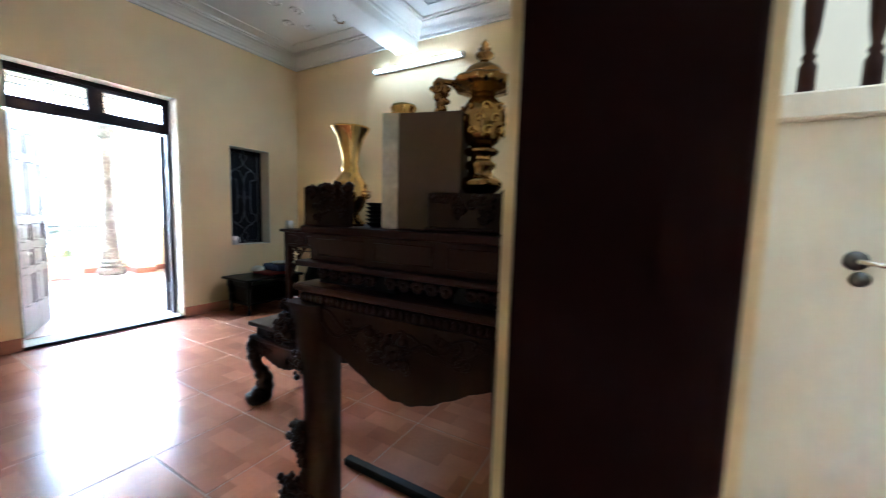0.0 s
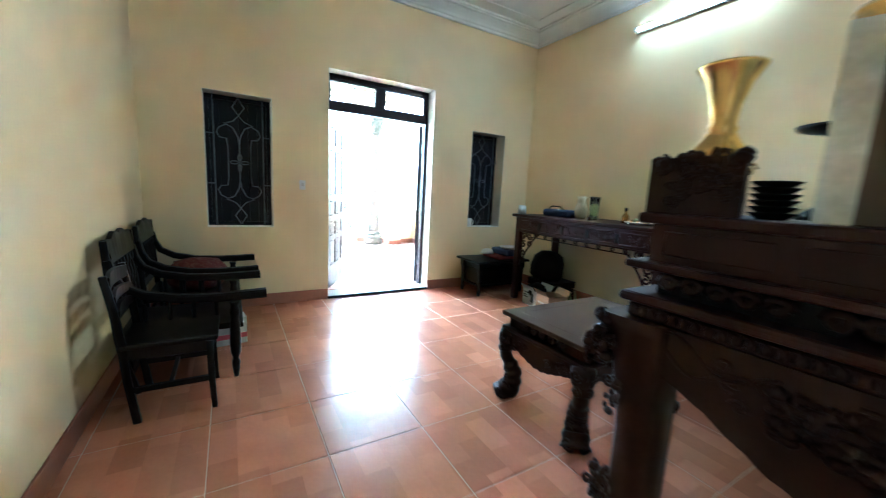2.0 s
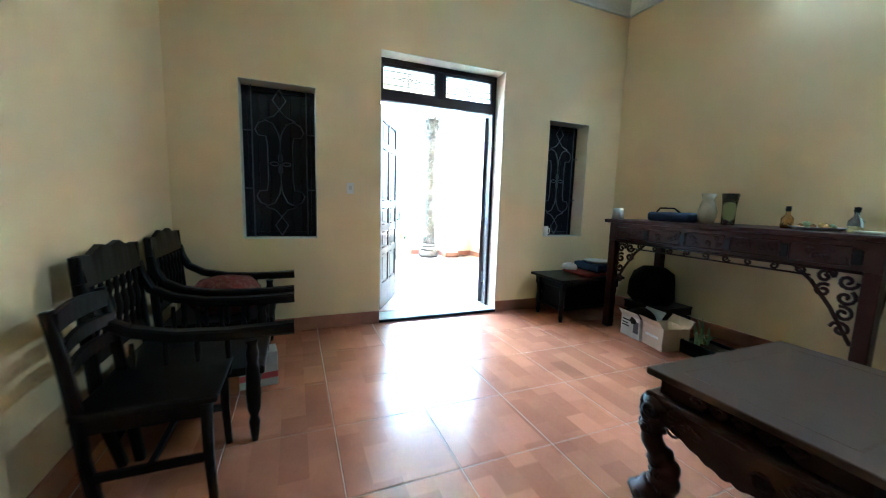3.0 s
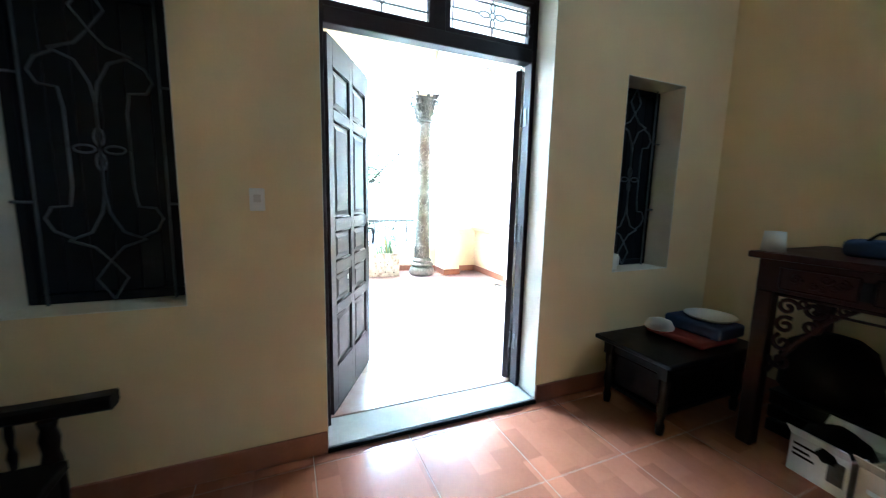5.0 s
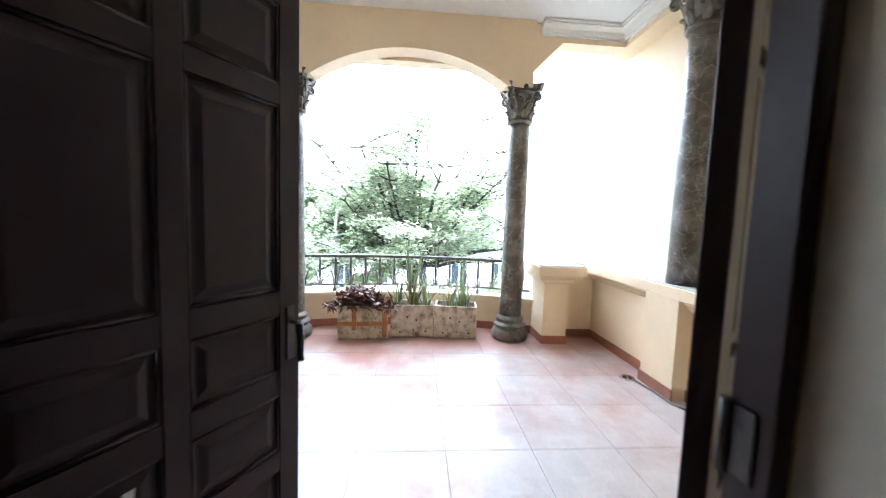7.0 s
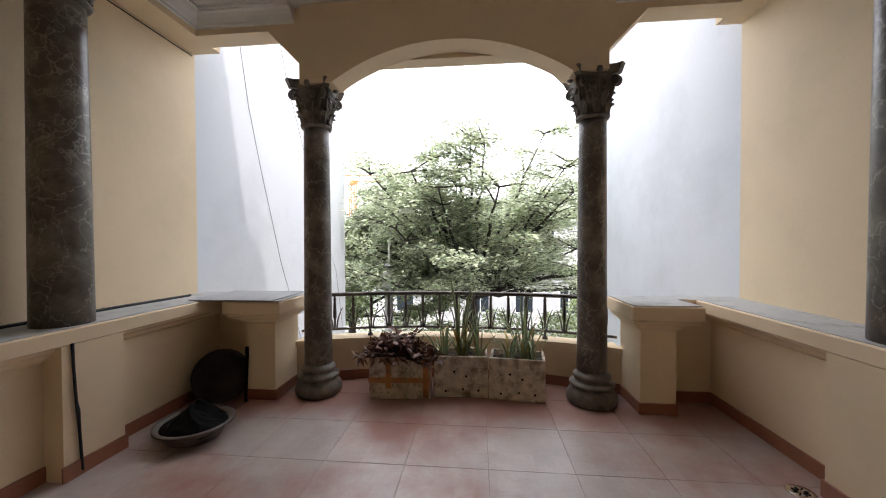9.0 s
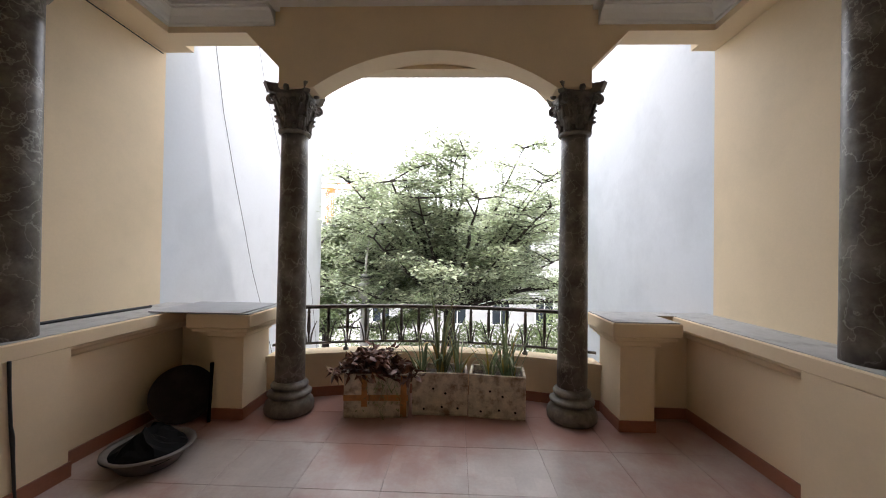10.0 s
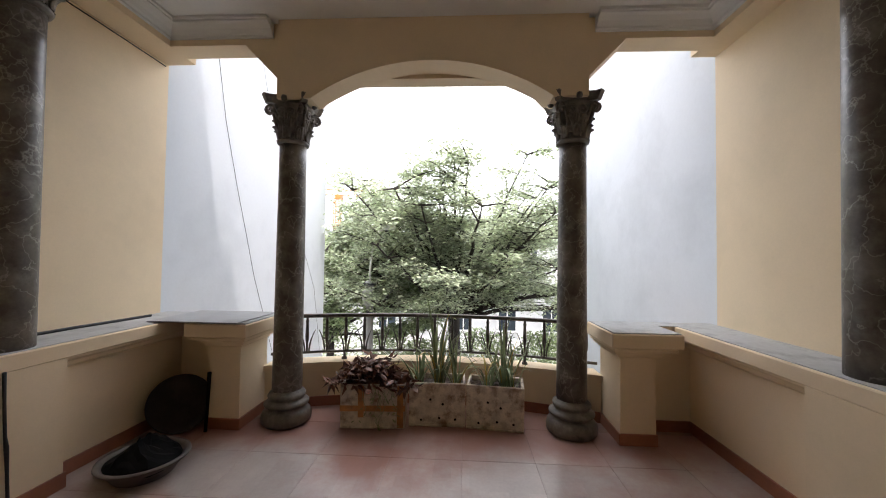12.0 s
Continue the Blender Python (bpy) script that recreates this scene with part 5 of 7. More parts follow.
def scalloped(u0, u1, ztop, zends, zmid, n=36, lobe=0.022):
    """Outline of an apron that swags down to the middle with small lobes."""
    pts = []
    for i in range(n + 1):
        t = i / n
        q = 1 - abs(2 * t - 1)
        z = zends + (zmid - zends) * (0.5 - 0.5 * math.cos(math.pi * q))
        z -= lobe * abs(math.sin(math.pi * 5 * q)) * (0.3 + q)
        pts.append((u0 + (u1 - u0) * t, z))
    return pts + [(u1, ztop), ((u0 + u1) / 2, ztop), (u0, ztop)]


def apron(bm, outline, axis, d0, d1):
    """A board with a scalloped lower edge, built as strips from the top line down."""
    low, ztop = outline[:-3], outline[-3][1]
    def at(p, d):
        return (d, p[0], p[1]) if axis == "x" else (p[0], d, p[1])
    cols = []
    for u, z in low:
        cols.append([bm.verts.new(at((u, z), d0)), bm.verts.new(at((u, ztop), d0)), bm.verts.new(at((u, ztop), d1)), bm.verts.new(at((u, z), d1))])
    for a, b in zip(cols, cols[1:]):
        for k in range(4):
            bm.faces.new((a[k], a[(k + 1) % 4], b[(k + 1) % 4], b[k]))
    bm.faces.new(cols[0])
    bm.faces.new(cols[-1][::-1])


def relief(bm, axis, d, u0, u1, z0, z1, n, seed, size=0.04, out=-1):
    """Low carved scrolls and lobes scattered over a board's face."""
    rnd = random.Random(seed)
    for i in range(n):
        u, z = rnd.uniform(u0, u1), rnd.uniform(z0, z1)
        s = size * rnd.uniform(0.6, 1.1)
        if axis == "y":
            pts = spiral((u, d, z), s, 1.25, "xz", 14, rnd.choice((-1, 1)), rnd.uniform(0, 6))
        else:
            pts = spiral((d, u, z), s, 1.25, "yz", 14, rnd.choice((-1, 1)), rnd.uniform(0, 6))
        tube(bm, pts, s * 0.2, 5)
        if i % 2 == 0:
            c = (u + s, d, z) if axis == "y" else (d, u + s, z)
            lathe(bm, [(0, -s * 0.35), (s * 0.3, -s * 0.15), (s * 0.3, s * 0.15), (0, s * 0.35)], c, 6)


def openwork(bm, axis, d0, d1, u0, u1, z0, z1, n):
    """A frieze of pierced scrolls between two thin rails."""
    for k in range(n):
        c = u0 + (u1 - u0) * (k + 0.5) / n
        r = min((z1 - z0) * 0.42, (u1 - u0) / n * 0.42)
        zc = (z0 + z1) / 2
        mid = (d0 + d1) / 2
        for s, st in ((1, 0.0), (-1, math.pi)):
            pts = spiral((c, mid, zc) if axis == "y" else (mid, c, zc), r, 1.2, "xz" if axis == "y" else "yz", 14, s, st)
            tube(bm, pts, abs(d1 - d0) * 0.4, 5)
    return bm


def big_altar():
    """The tall carved altar table: upper box with mouldings, recessed pierced frieze, swagged apron, lion legs."""
    x0, x1, y0, y1, zt = -1.70, -0.70, 1.40, 3.40, 1.265
    t = thing("altar_table", "tall dark red-brown carved wooden altar table on square carved legs", "altar table", m=pose(0, 0, 0))
    part("tabletop", B((x0, y0, zt - 0.03), (x1, y1, zt), 0.008, 2), M_WOOD_RED, t)
    part("upper_box", B((x0 + 0.03, y0 + 0.03, 1.125), (x1 - 0.03, y1 - 0.03, zt - 0.03)), M_WOOD_RED, t)
    bm = bmesh.new()
    for a in (x0 + 0.07, x0 + 0.36, x0 + 0.66):
        w = 0.24
        for z in (1.15, 1.215):
            tube(bm, [(a, y0 + 0.031, z), (a + w, y0 + 0.031, z)], 0.0022, 5)
        for u in (a, a + w):
            tube(bm, [(u, y0 + 0.031, 1.15), (u, y0 + 0.031, 1.215)], 0.0022, 5)
    part("panel_beading", bm, M_WOOD_RED, t)
    part("ledge", B((x0 - 0.015, y0 - 0.015, 1.105), (x1 + 0.0, y1 + 0.015, 1.128), 0.009, 2), M_WOOD_RED, t)
    for a, b in ((x0 + 0.05, -1.27), (-1.03, x1 - 0.05)):
        part("frieze_core", B((a, y0 + 0.06, 1.035), (b, y1 - 0.06, 1.105)), M_WOOD_BLACK, t)
    for k, (a, b) in enumerate(((x0 + 0.06, x0 + 0.36), (x0 + 0.40, x0 + 0.68), (x0 + 0.72, x1 - 0.06))):
        tagged(part("pierced_panel", openwork(bmesh.new(), "y", y0 + 0.03, y0 + 0.055, a, b, 1.035, 1.105, 5), M_WOOD_BROWN, t), kind="stuff")
    part("lower_ledge", B((x0 - 0.02, y0 - 0.02, 1.005), (x1 + 0.0, y1 + 0.02, 1.035), 0.012, 2), M_WOOD_RED, t)
    part("waist", B((x0 + 0.0, y0 + 0.0, 0.955), (x1 - 0.02, y1, 1.005), 0.01), M_WOOD_BROWN, t)
    bm = bmesh.new()
    for i in range(34):
        u = x0 + 0.02 + (x1 - x0 - 0.05) * i / 33
        lathe(bm, [(0, -0.018), (0.013, -0.008), (0.013, 0.01), (0, 0.02)], (u, y0 - 0.002, 0.98), 6)
    tagged(part("bead_moulding", bm, M_WOOD_BROWN, t), kind="stuff")
    bm = bmesh.new()
    apron(bm, scalloped(x0 + 0.07, x1 - 0.07, 0.957, 0.82, 0.675, lobe=0.008), "y", y0 + 0.005, y0 + 0.045)
    relief(bm, "y", y0 + 0.006, x0 + 0.14, x1 - 0.16, 0.82, 0.93, 16, 2, 0.026)
    carved_cluster(bm, (-1.25, y0 + 0.002, 0.85), (0.085, 0.008, 0.055), 60, 12)
    carved_cluster(bm, (-1.25, y0 - 0.008, 0.855), (0.04, 0.008, 0.03), 26, 13)
    for sg in (-1, 1):
        for dz in (0.0, 0.03):
            tube(bm, [(-1.25 + sg * (0.08 + 0.26 * q), y0 + 0.004, 0.86 + dz + 0.03 * math.sin(7 * q + dz * 60) + 0.03 * q) for q in [i / 16 for i in range(17)]], 0.005, 5)
    part("front_apron", bm, M_WOOD_BROWN, t, "swagged apron carved with scrolls")
    bm = bmesh.new()
    apron(bm, scalloped(y0 + 0.07, y1 - 0.07, 0.957, 0.80, 0.72), "x", x0 + 0.005, x0 + 0.045)
    relief(bm, "x", x0 + 0.003, y0 + 0.12, y1 - 0.12, 0.80, 0.93, 44, 9, 0.04)
    part("side_apron", bm, M_WOOD_BROWN, t)
    bm = bmesh.new()
    apron(bm, scalloped(y0 + 0.07, y1 - 0.07, 0.957, 0.80, 0.72), "x", x1 - 0.06, x1 - 0.02)
    part("side_apron", bm, M_WOOD_BROWN, t)
    for sx, sy, x, y in ((-1, -1, x0 + 0.065, y0 + 0.06), (1, -1, x1 - 0.10, y0 + 0.055), (-1, 1, x0 + 0.055, y1 - 0.055), (1, 1, x1 - 0.10, y1 - 0.055)):
        bm = bmesh.new()
        altar_leg(bm, x, y, 0.96, sx, sy, 70 + round(40 * x + 10 * y))
        part("leg", bm, M_WOOD_BROWN, t, "square leg carved with curls at top and foot")
    # dark bar lying on the floor under the table
    part("dark_floor_bar", B((x0 - 0.10, y0 + 0.345, 0.0), (x1 - 0.08, y0 + 0.395, 0.04), 0.006), M_WOOD_BLACK, t)


big_altar()


def low_table():
    x0, x1, y0, y1, zt = -2.82, -2.16, 1.88, 2.80, 0.567
    t = thing("low_table", "low dark carved wooden table with a dusty top", "table", m=pose(0, 0, 0))
    part("tabletop", B((x0, y0, zt - 0.028), (x1, y1, zt), 0.006, 2), M_WOOD_DUSTY, t, "dusty brown tabletop")
    for a, b in (((x0 + 0.09, y0 + 0.09), (x1 - 0.09, y1 - 0.09)),):
        bm = bmesh.new()
        for p, q in (((a[0], a[1]), (b[0], a[1])), ((b[0], a[1]), (b[0], b[1])), ((b[0], b[1]), (a[0], b[1])), ((a[0], b[1]), (a[0], a[1]))):
            tube(bm, [(*p, zt - 0.001), (*q, zt - 0.001)], 0.0022, 5)
        part("inlay_line", bm, M_WOOD_DUSTY, t)
    for a, b in ((x0 + 0.04, x0 + 0.20), (x1 - 0.20, x1 - 0.04)):
        part("frieze", B((a, y0 + 0.04, zt - 0.095), (b, y1 - 0.04, zt - 0.028)), M_WOOD_BROWN, t)
    tagged(part("pierced_panel", openwork(bmesh.new(), "y", y0 + 0.02, y0 + 0.04, x0 + 0.16, x1 - 0.16, zt - 0.092, zt - 0.03, 5), M_WOOD_BROWN, t, "pierced scroll panel"), kind="stuff")
    tagged(part("pierced_panel", openwork(bmesh.new(), "x", x0 + 0.02, x0 + 0.04, y0 + 0.2, y1 - 0.2, zt - 0.092, zt - 0.03, 7), M_WOOD_BROWN, t), kind="stuff")
    part("ledge", B((x0 + 0.0, y0 + 0.0, zt - 0.125), (x1 - 0.0, y1 - 0.0, zt - 0.095), 0.012, 2), M_WOOD_BROWN, t)
    for axis, d0, u0, u1 in (("y", y0 + 0.01, x0 + 0.05, x1 - 0.05), ("y", y1 - 0.045, x0 + 0.05, x1 - 0.05), ("x", x0 + 0.01, y0 + 0.05, y1 - 0.05), ("x", x1 - 0.045, y0 + 0.05, y1 - 0.05)):
        bm = bmesh.new()
        apron(bm, scalloped(u0, u1, zt - 0.124, zt - 0.195, zt - 0.255, lobe=0.009), axis, d0, d0 + 0.035)
        relief(bm, axis, d0, u0 + 0.05, u1 - 0.05, zt - 0.20, zt - 0.14, 12, 3, 0.028)
        part("apron", bm, M_WOOD_BROWN, t)
    for sx, sy, x, y in ((-1, -1, x0 + 0.05, y0 + 0.05), (1, -1, x1 - 0.05, y0 + 0.05), (-1, 1, x0 + 0.05, y1 - 0.05), (1, 1, x1 - 0.05, y1 - 0.05)):
        bm = bmesh.new()
        cabriole(bm, x, y, zt - 0.12, sx, sy, 0.046)
        part("leg", bm, M_WOOD_BROWN, t)


low_table()


def wall_altar():
    x0, x1, y0, y1, zt = -4.59, -2.74, 3.50, 4.24, 1.085
    t = thing("side_altar_table", "long dark red wooden altar table with fretwork brackets against the wall", "altar table", m=pose(0, 0, 0))
    part("tabletop", B((x0 - 0.04, y0 - 0.04, zt - 0.035), (x1 + 0.04, y1 + 0.02, zt), 0.010, 2), M_WOOD_RED, t)
    part("apron_front", B((x0, y0, zt - 0.205), (x1, y0 + 0.04, zt - 0.035), 0.004), M_WOOD_RED, t)
    part("apron_back", B((x0, y1 - 0.04, zt - 0.205), (x1, y1, zt - 0.035), 0.004), M_WOOD_RED, t)
    part("apron_left", B((x0, y0 + 0.04, zt - 0.205), (x0 + 0.04, y1 - 0.04, zt - 0.035), 0.004), M_WOOD_RED, t)
    part("apron_right", B((x1 - 0.04, y0 + 0.04, zt - 0.205), (x1, y1 - 0.04, zt - 0.035), 0.004), M_WOOD_RED, t)
    for k in range(5):
        a = x0 + 0.10 + k * 0.335
        bm = bmesh.new()
        for z in (zt - 0.18, zt - 0.07):
            tube(bm, [(a, y0, z), (a + 0.285, y0, z)], 0.005, 5)
        for u in (a, a + 0.285):
            tube(bm, [(u, y0, zt - 0.18), (u, y0, zt - 0.07)], 0.005, 5)
        relief(bm, "y", y0, a + 0.04, a + 0.25, zt - 0.155, zt - 0.095, 7, 20 + k, 0.025)
        part("carved_panel", bm, M_WOOD_RED, t)
        part("block", B((a + 0.29, y0 - 0.008, zt - 0.17), (a + 0.33, y0 + 0.0, zt - 0.085), 0.002), M_WOOD_BLACK, t)
    for x in (x0, x1 - 0.075):
        for y in (y0, y1 - 0.075):
            part("leg", B((x, y, 0), (x + 0.075, y + 0.075, zt - 0.205), 0.006), M_WOOD_RED, t)
    # fretwork hanging rail and corner brackets
    bm = bmesh.new()
    for i in range(11):
        u = x0 + 0.2 + i * (x1 - x0 - 0.4) / 10
        tube(bm, spiral((u, y0 + 0.02, zt - 0.238), 0.028, 1.2, "xz", 12, 1 if i % 2 else -1, i), 0.008, 5)
    tube(bm, [(x0 + 0.08, y0 + 0.02, zt - 0.215), (x1 - 0.08, y0 + 0.02, zt - 0.215)], 0.010, 6)
    tube(bm, [(x0 + 0.30, y0 + 0.02, zt - 0.265), (x1 - 0.30, y0 + 0.02, zt - 0.265)], 0.007, 6)
    part("fretwork", bm, M_WOOD_RED, t, "pierced scroll fretwork under the front rail")
    for x, s in ((x0 + 0.075, 1), (x1 - 0.075, -1)):
        bm = bmesh.new()
        for j in range(4):
            tube(bm, spiral((x + s * (0.06 + 0.0 * j), y0 + 0.03, zt - 0.275 - 0.095 * j), 0.047, 1.3, "xz", 16, s, j), 0.011, 5)
            if j < 2:
                tube(bm, spiral((x + s * 0.16, y0 + 0.03, zt - 0.262 - 0.085 * j), 0.042, 1.3, "xz", 16, -s, j), 0.011, 5)
        tube(bm, [(x + s * 0.32, y0 + 0.03, zt - 0.21), (x + s * 0.22, y0 + 0.03, zt - 0.30), (x + s * 0.12, y0 + 0.03, zt - 0.44), (x + s * 0.01, y0 + 0.03, zt - 0.64)], 0.011, 6)
        part("corner_bracket", bm, M_WOOD_RED, t, "fretwork corner bracket")
    bm = bmesh.new()
    tube(bm, [(x1 - 0.03, y0 + 0.08, zt - 0.55), (x1 - 0.03, y0 + 0.14, zt - 0.36), (x1 - 0.03, (y0 + y1) / 2, zt - 0.29), (x1 - 0.03, y1 - 0.14, zt - 0.36), (x1 - 0.03, y1 - 0.08, zt - 0.55)], 0.022, 6)
    part("side_arch", bm, M_WOOD_RED, t)


wall_altar()


def bench():
    x0, x1, y0, y1, zt = -5.23, -4.70, 3.05, 3.90, 0.456
    t = thing("low_bench", "low black wooden bench beside the altar table", "bench", m=pose(0, 0, 0))
    part("seat", B((x0, y0, zt - 0.028), (x1, y1, zt), 0.006), M_WOOD_BLACK, t)
    for x in (x0 + 0.05, x1 - 0.10):
        for y in (y0 + 0.05, y1 - 0.10):
            bm = bmesh.new()
            lathe(bm, [(0.020, 0), (0.026, 0.05), (0.018, 0.08), (0.030, 0.16), (0.022, 0.24), (0.028, 0.28), (0.03, zt - 0.1)], (x + 0.025, y + 0.025, 0), 12)
            box(bm, (x - 0.005, y - 0.005, zt - 0.12), (x + 0.055, y + 0.055, zt - 0.028))
            part("leg", bm, M_WOOD_BLACK, t)
    part("rail", B((x0 + 0.06, y0 + 0.07, zt - 0.10), (x1 - 0.06, y0 + 0.095, zt - 0.028)), M_WOOD_BLACK, t)
    part("rail", B((x0 + 0.06, y1 - 0.095, zt - 0.10), (x1 - 0.06, y1 - 0.07, zt - 0.028)), M_WOOD_BLACK, t)
    part("shelf", B((x0 + 0.06, y0 + 0.06, 0.12), (x1 - 0.06, y1 - 0.06, 0.14)), M_WOOD_BLACK, t)


bench()
k = thing("storage_box", "closed black box stored on the shelf of the low bench", "box", m=pose(-4.965, 3.475, 0.14))
part("box_body", B((-0.18, -0.33, 0), (0.18, 0.33, 0.20), 0.006), M_WOOD_BLACK, k)
part("lid", B((-0.185, -0.335, 0.20), (0.185, 0.335, 0.225), 0.005), M_WOOD_BLACK, k)


# ---- chairs; local: back at y = 0, seat towards +y ----
def side_chair(m):
    c = thing("side_chair", "black wooden side chair with a ladder back", "chair", m=m)
    w, d, sh = 0.41, 0.42, 0.44
    part("seat", B((-w / 2, 0.0, sh - 0.03), (w / 2, d + 0.02, sh), 0.008, 2), M_WOOD_BLACK, c)
    for s in (-1, 1):
        bm = bmesh.new()
        x = s * (w / 2 - 0.022)
        tube(bm, [(x, 0.06, 0), (x, 0.03, 0.25), (x, 0.02, sh), (x, 0.0, 0.62), (x, -0.03, 0.80)], [0.026, 0.024, 0.026, 0.025, 0.022], 4, 0.9)
        part("back_leg", bm, M_WOOD_BLACK, c)
        bm = bmesh.new()
        tube(bm, [(x, d - 0.01, 0), (x, d - 0.02, 0.2), (x, d - 0.02, sh - 0.03)], [0.019, 0.023, 0.027], 4, 0.95)
        part("front_leg", bm, M_WOOD_BLACK, c)
        part("side_rail", B((x - 0.01, 0.03, sh - 0.085), (x + 0.01, d - 0.03, sh - 0.03)), M_WOOD_BLACK, c)
        part("stretcher", B((x - 0.01, 0.04, 0.17), (x + 0.01, d - 0.03, 0.20)), M_WOOD_BLACK, c)
    part("front_rail", B((-w / 2 + 0.03, d - 0.03, sh - 0.085), (w / 2 - 0.03, d - 0.01, sh - 0.03)), M_WOOD_BLACK, c)
    part("stretcher", B((-w / 2 + 0.03, d / 2 - 0.01, 0.175), (w / 2 - 0.03, d / 2 + 0.01, 0.195)), M_WOOD_BLACK, c)
    for z0, z1, y in ((0.725, 0.79, -0.022), (0.65, 0.69, -0.006), (0.575, 0.615, 0.005)):
        bm = bmesh.new()
        rows = []
        for k in range(9):
            u = -w / 2 + 0.03 + (w - 0.06) * k / 8
            by = y - 0.02 * math.sin(math.pi * k / 8)
            rows.append([bm.verts.new(p) for p in ((u, by, z0), (u, by, z1 + 0.012 * math.sin(math.pi * k / 8)), (u, by + 0.018, z1 + 0.012 * math.sin(math.pi * k / 8)), (u, by + 0.018, z0))])
        for a, b in zip(rows, rows[1:]):
            for q in range(4):
                bm.faces.new((a[q], a[(q + 1) % 4], b[(q + 1) % 4], b[q]))
        bm.faces.new(rows[0])
        bm.faces.new(rows[-1][::-1])
        part("back_slat", bm, M_WOOD_BLACK, c)
    return c


def armchair(m, label):
    c = thing("armchair", label, "armchair", "armchairs along the wall", m)
    w, d, sh = 0.66, 0.62, 0.37
    part("seat", B((-w / 2 + 0.05, 0.02, sh - 0.04), (w / 2 - 0.05, d + 0.05, sh), 0.008, 2), M_WOOD_BLACK, c)
    part("front_rail", B((-w / 2 + 0.04, d - 0.01, sh - 0.14), (w / 2 - 0.04, d + 0.02, sh - 0.04), 0.004), M_WOOD_BLACK, c)
    for s in (-1, 1):
        x = s * (w / 2 - 0.035)
        bm = bmesh.new()
        tube(bm, [(x, 0.10, 0), (x, 0.05, 0.2), (x, 0.03, sh), (x, 0.015, 0.6), (x, 0.0, 0.93)], [0.025, 0.027, 0.03, 0.028, 0.024], 4, 0.9)
        part("back_leg", bm, M_WOOD_BLACK, c)
        bm = bmesh.new()
        lathe(bm, [(0.014, 0), (0.02, 0.04), (0.026, 0.10), (0.018, 0.13), (0.03, 0.17), (0.034, 0.24), (0.03, sh), (0.024, sh + 0.03), (0.03, sh + 0.08), (0.022, sh + 0.12), (0.03, 0.52)], (x, d + 0.0, 0), 12)
        part("front_leg", bm, M_WOOD_BLACK, c, "turned front leg")
        bm = bmesh.new()
        line = [(0.010, 0.82), (0.025, 0.74), (0.065, 0.66), (0.16, 0.605), (0.32, 0.570), (0.52, 0.558), (0.70, 0.560), (0.81, 0.563)]
        rings = []
        for k, (py, pz) in enumerate(line):
            a, b = line[max(0, k - 1)], line[min(len(line) - 1, k + 1)]
            ln = math.hypot(b[0] - a[0], b[1] - a[1])
            ny, nz = -(b[1] - a[1]) / ln, (b[0] - a[0]) / ln
            hw, ht = 0.024 + 0.016 * k / 7, 0.020 + 0.008 * k / 7
            rings.append([bm.verts.new((x + u * hw, py + v * ny * ht, pz + v * nz * ht)) for u, v in ((-1, -0.6), (-0.7, -1), (0.7, -1), (1, -0.6), (1, 0.6), (0.7, 1), (-0.7, 1), (-1, 0.6))])
        for a, b in zip(rings, rings[1:]):
            for q in range(8):
                bm.faces.new((a[q], a[(q + 1) % 8], b[(q + 1) % 8], b[q]))
        bm.faces.new(rings[0][::-1])
        bm.faces.new(rings[-1])
        part("armrest", bm, M_WOOD_BLACK, c, "sweeping black armrest")
        for k in range(4):
            y = 0.16 + 0.12 * k
            bm = bmesh.new()
            lathe(bm, [(0.010, 0), (0.016, 0.05), (0.009, 0.08), (0.014, 0.13), (0.009, 0.19)], (x, y, sh - 0.01), 8)
            part("arm_spindle", bm, M_WOOD_BLACK, c)
    for z0, z1, y in ((0.80, 0.92, 0.005), (0.46, 0.51, 0.01)):
        bm = bmesh.new()
        rows = []
        for k in range(13):
            t = k / 12
            u = -w / 2 + 0.05 + (w - 0.10) * t
            top = z1 + (0.035 * math.sin(math.pi * t) + 0.012 * math.cos(6 * math.pi * t) if z0 > 0.6 else 0)
            rows.append([bm.verts.new(p) for p in ((u, y, z0), (u, y - 0.02, top), (u, y + 0.005, top), (u, y + 0.025, z0))])
        for a, b in zip(rows, rows[1:]):
            for q in range(4):
                bm.faces.new((a[q], a[(q + 1) % 4], b[(q + 1) % 4], b[q]))
        bm.faces.new(rows[0])
        bm.faces.new(rows[-1][::-1])
        part("crest_rail" if z0 > 0.6 else "lower_rail", bm, M_WOOD_BLACK, c)
    for k in range(7):
        u = -w / 2 + 0.11 + (w - 0.22) * k / 6
        bm = bmesh.new()
        prof = ((0.010, 0.0), (0.016, 0.15), (0.010, 0.25), (0.018, 0.42), (0.020, 0.5), (0.018, 0.58), (0.010, 0.75), (0.016, 0.85), (0.010, 1.0))
        tube(bm, [(u, 0.022 - 0.005 * t, 0.51 + 0.29 * t) for _, t in prof], [r for r, _ in prof], 8)
        part("spindle", bm, M_WOOD_BLACK, c, "turned back spindle")
    part("lower_board", B((-w / 2 + 0.07, 0.06, 0.10), (w / 2 - 0.07, 0.08, 0.30)), M_WOOD_BLACK, c)
    return c


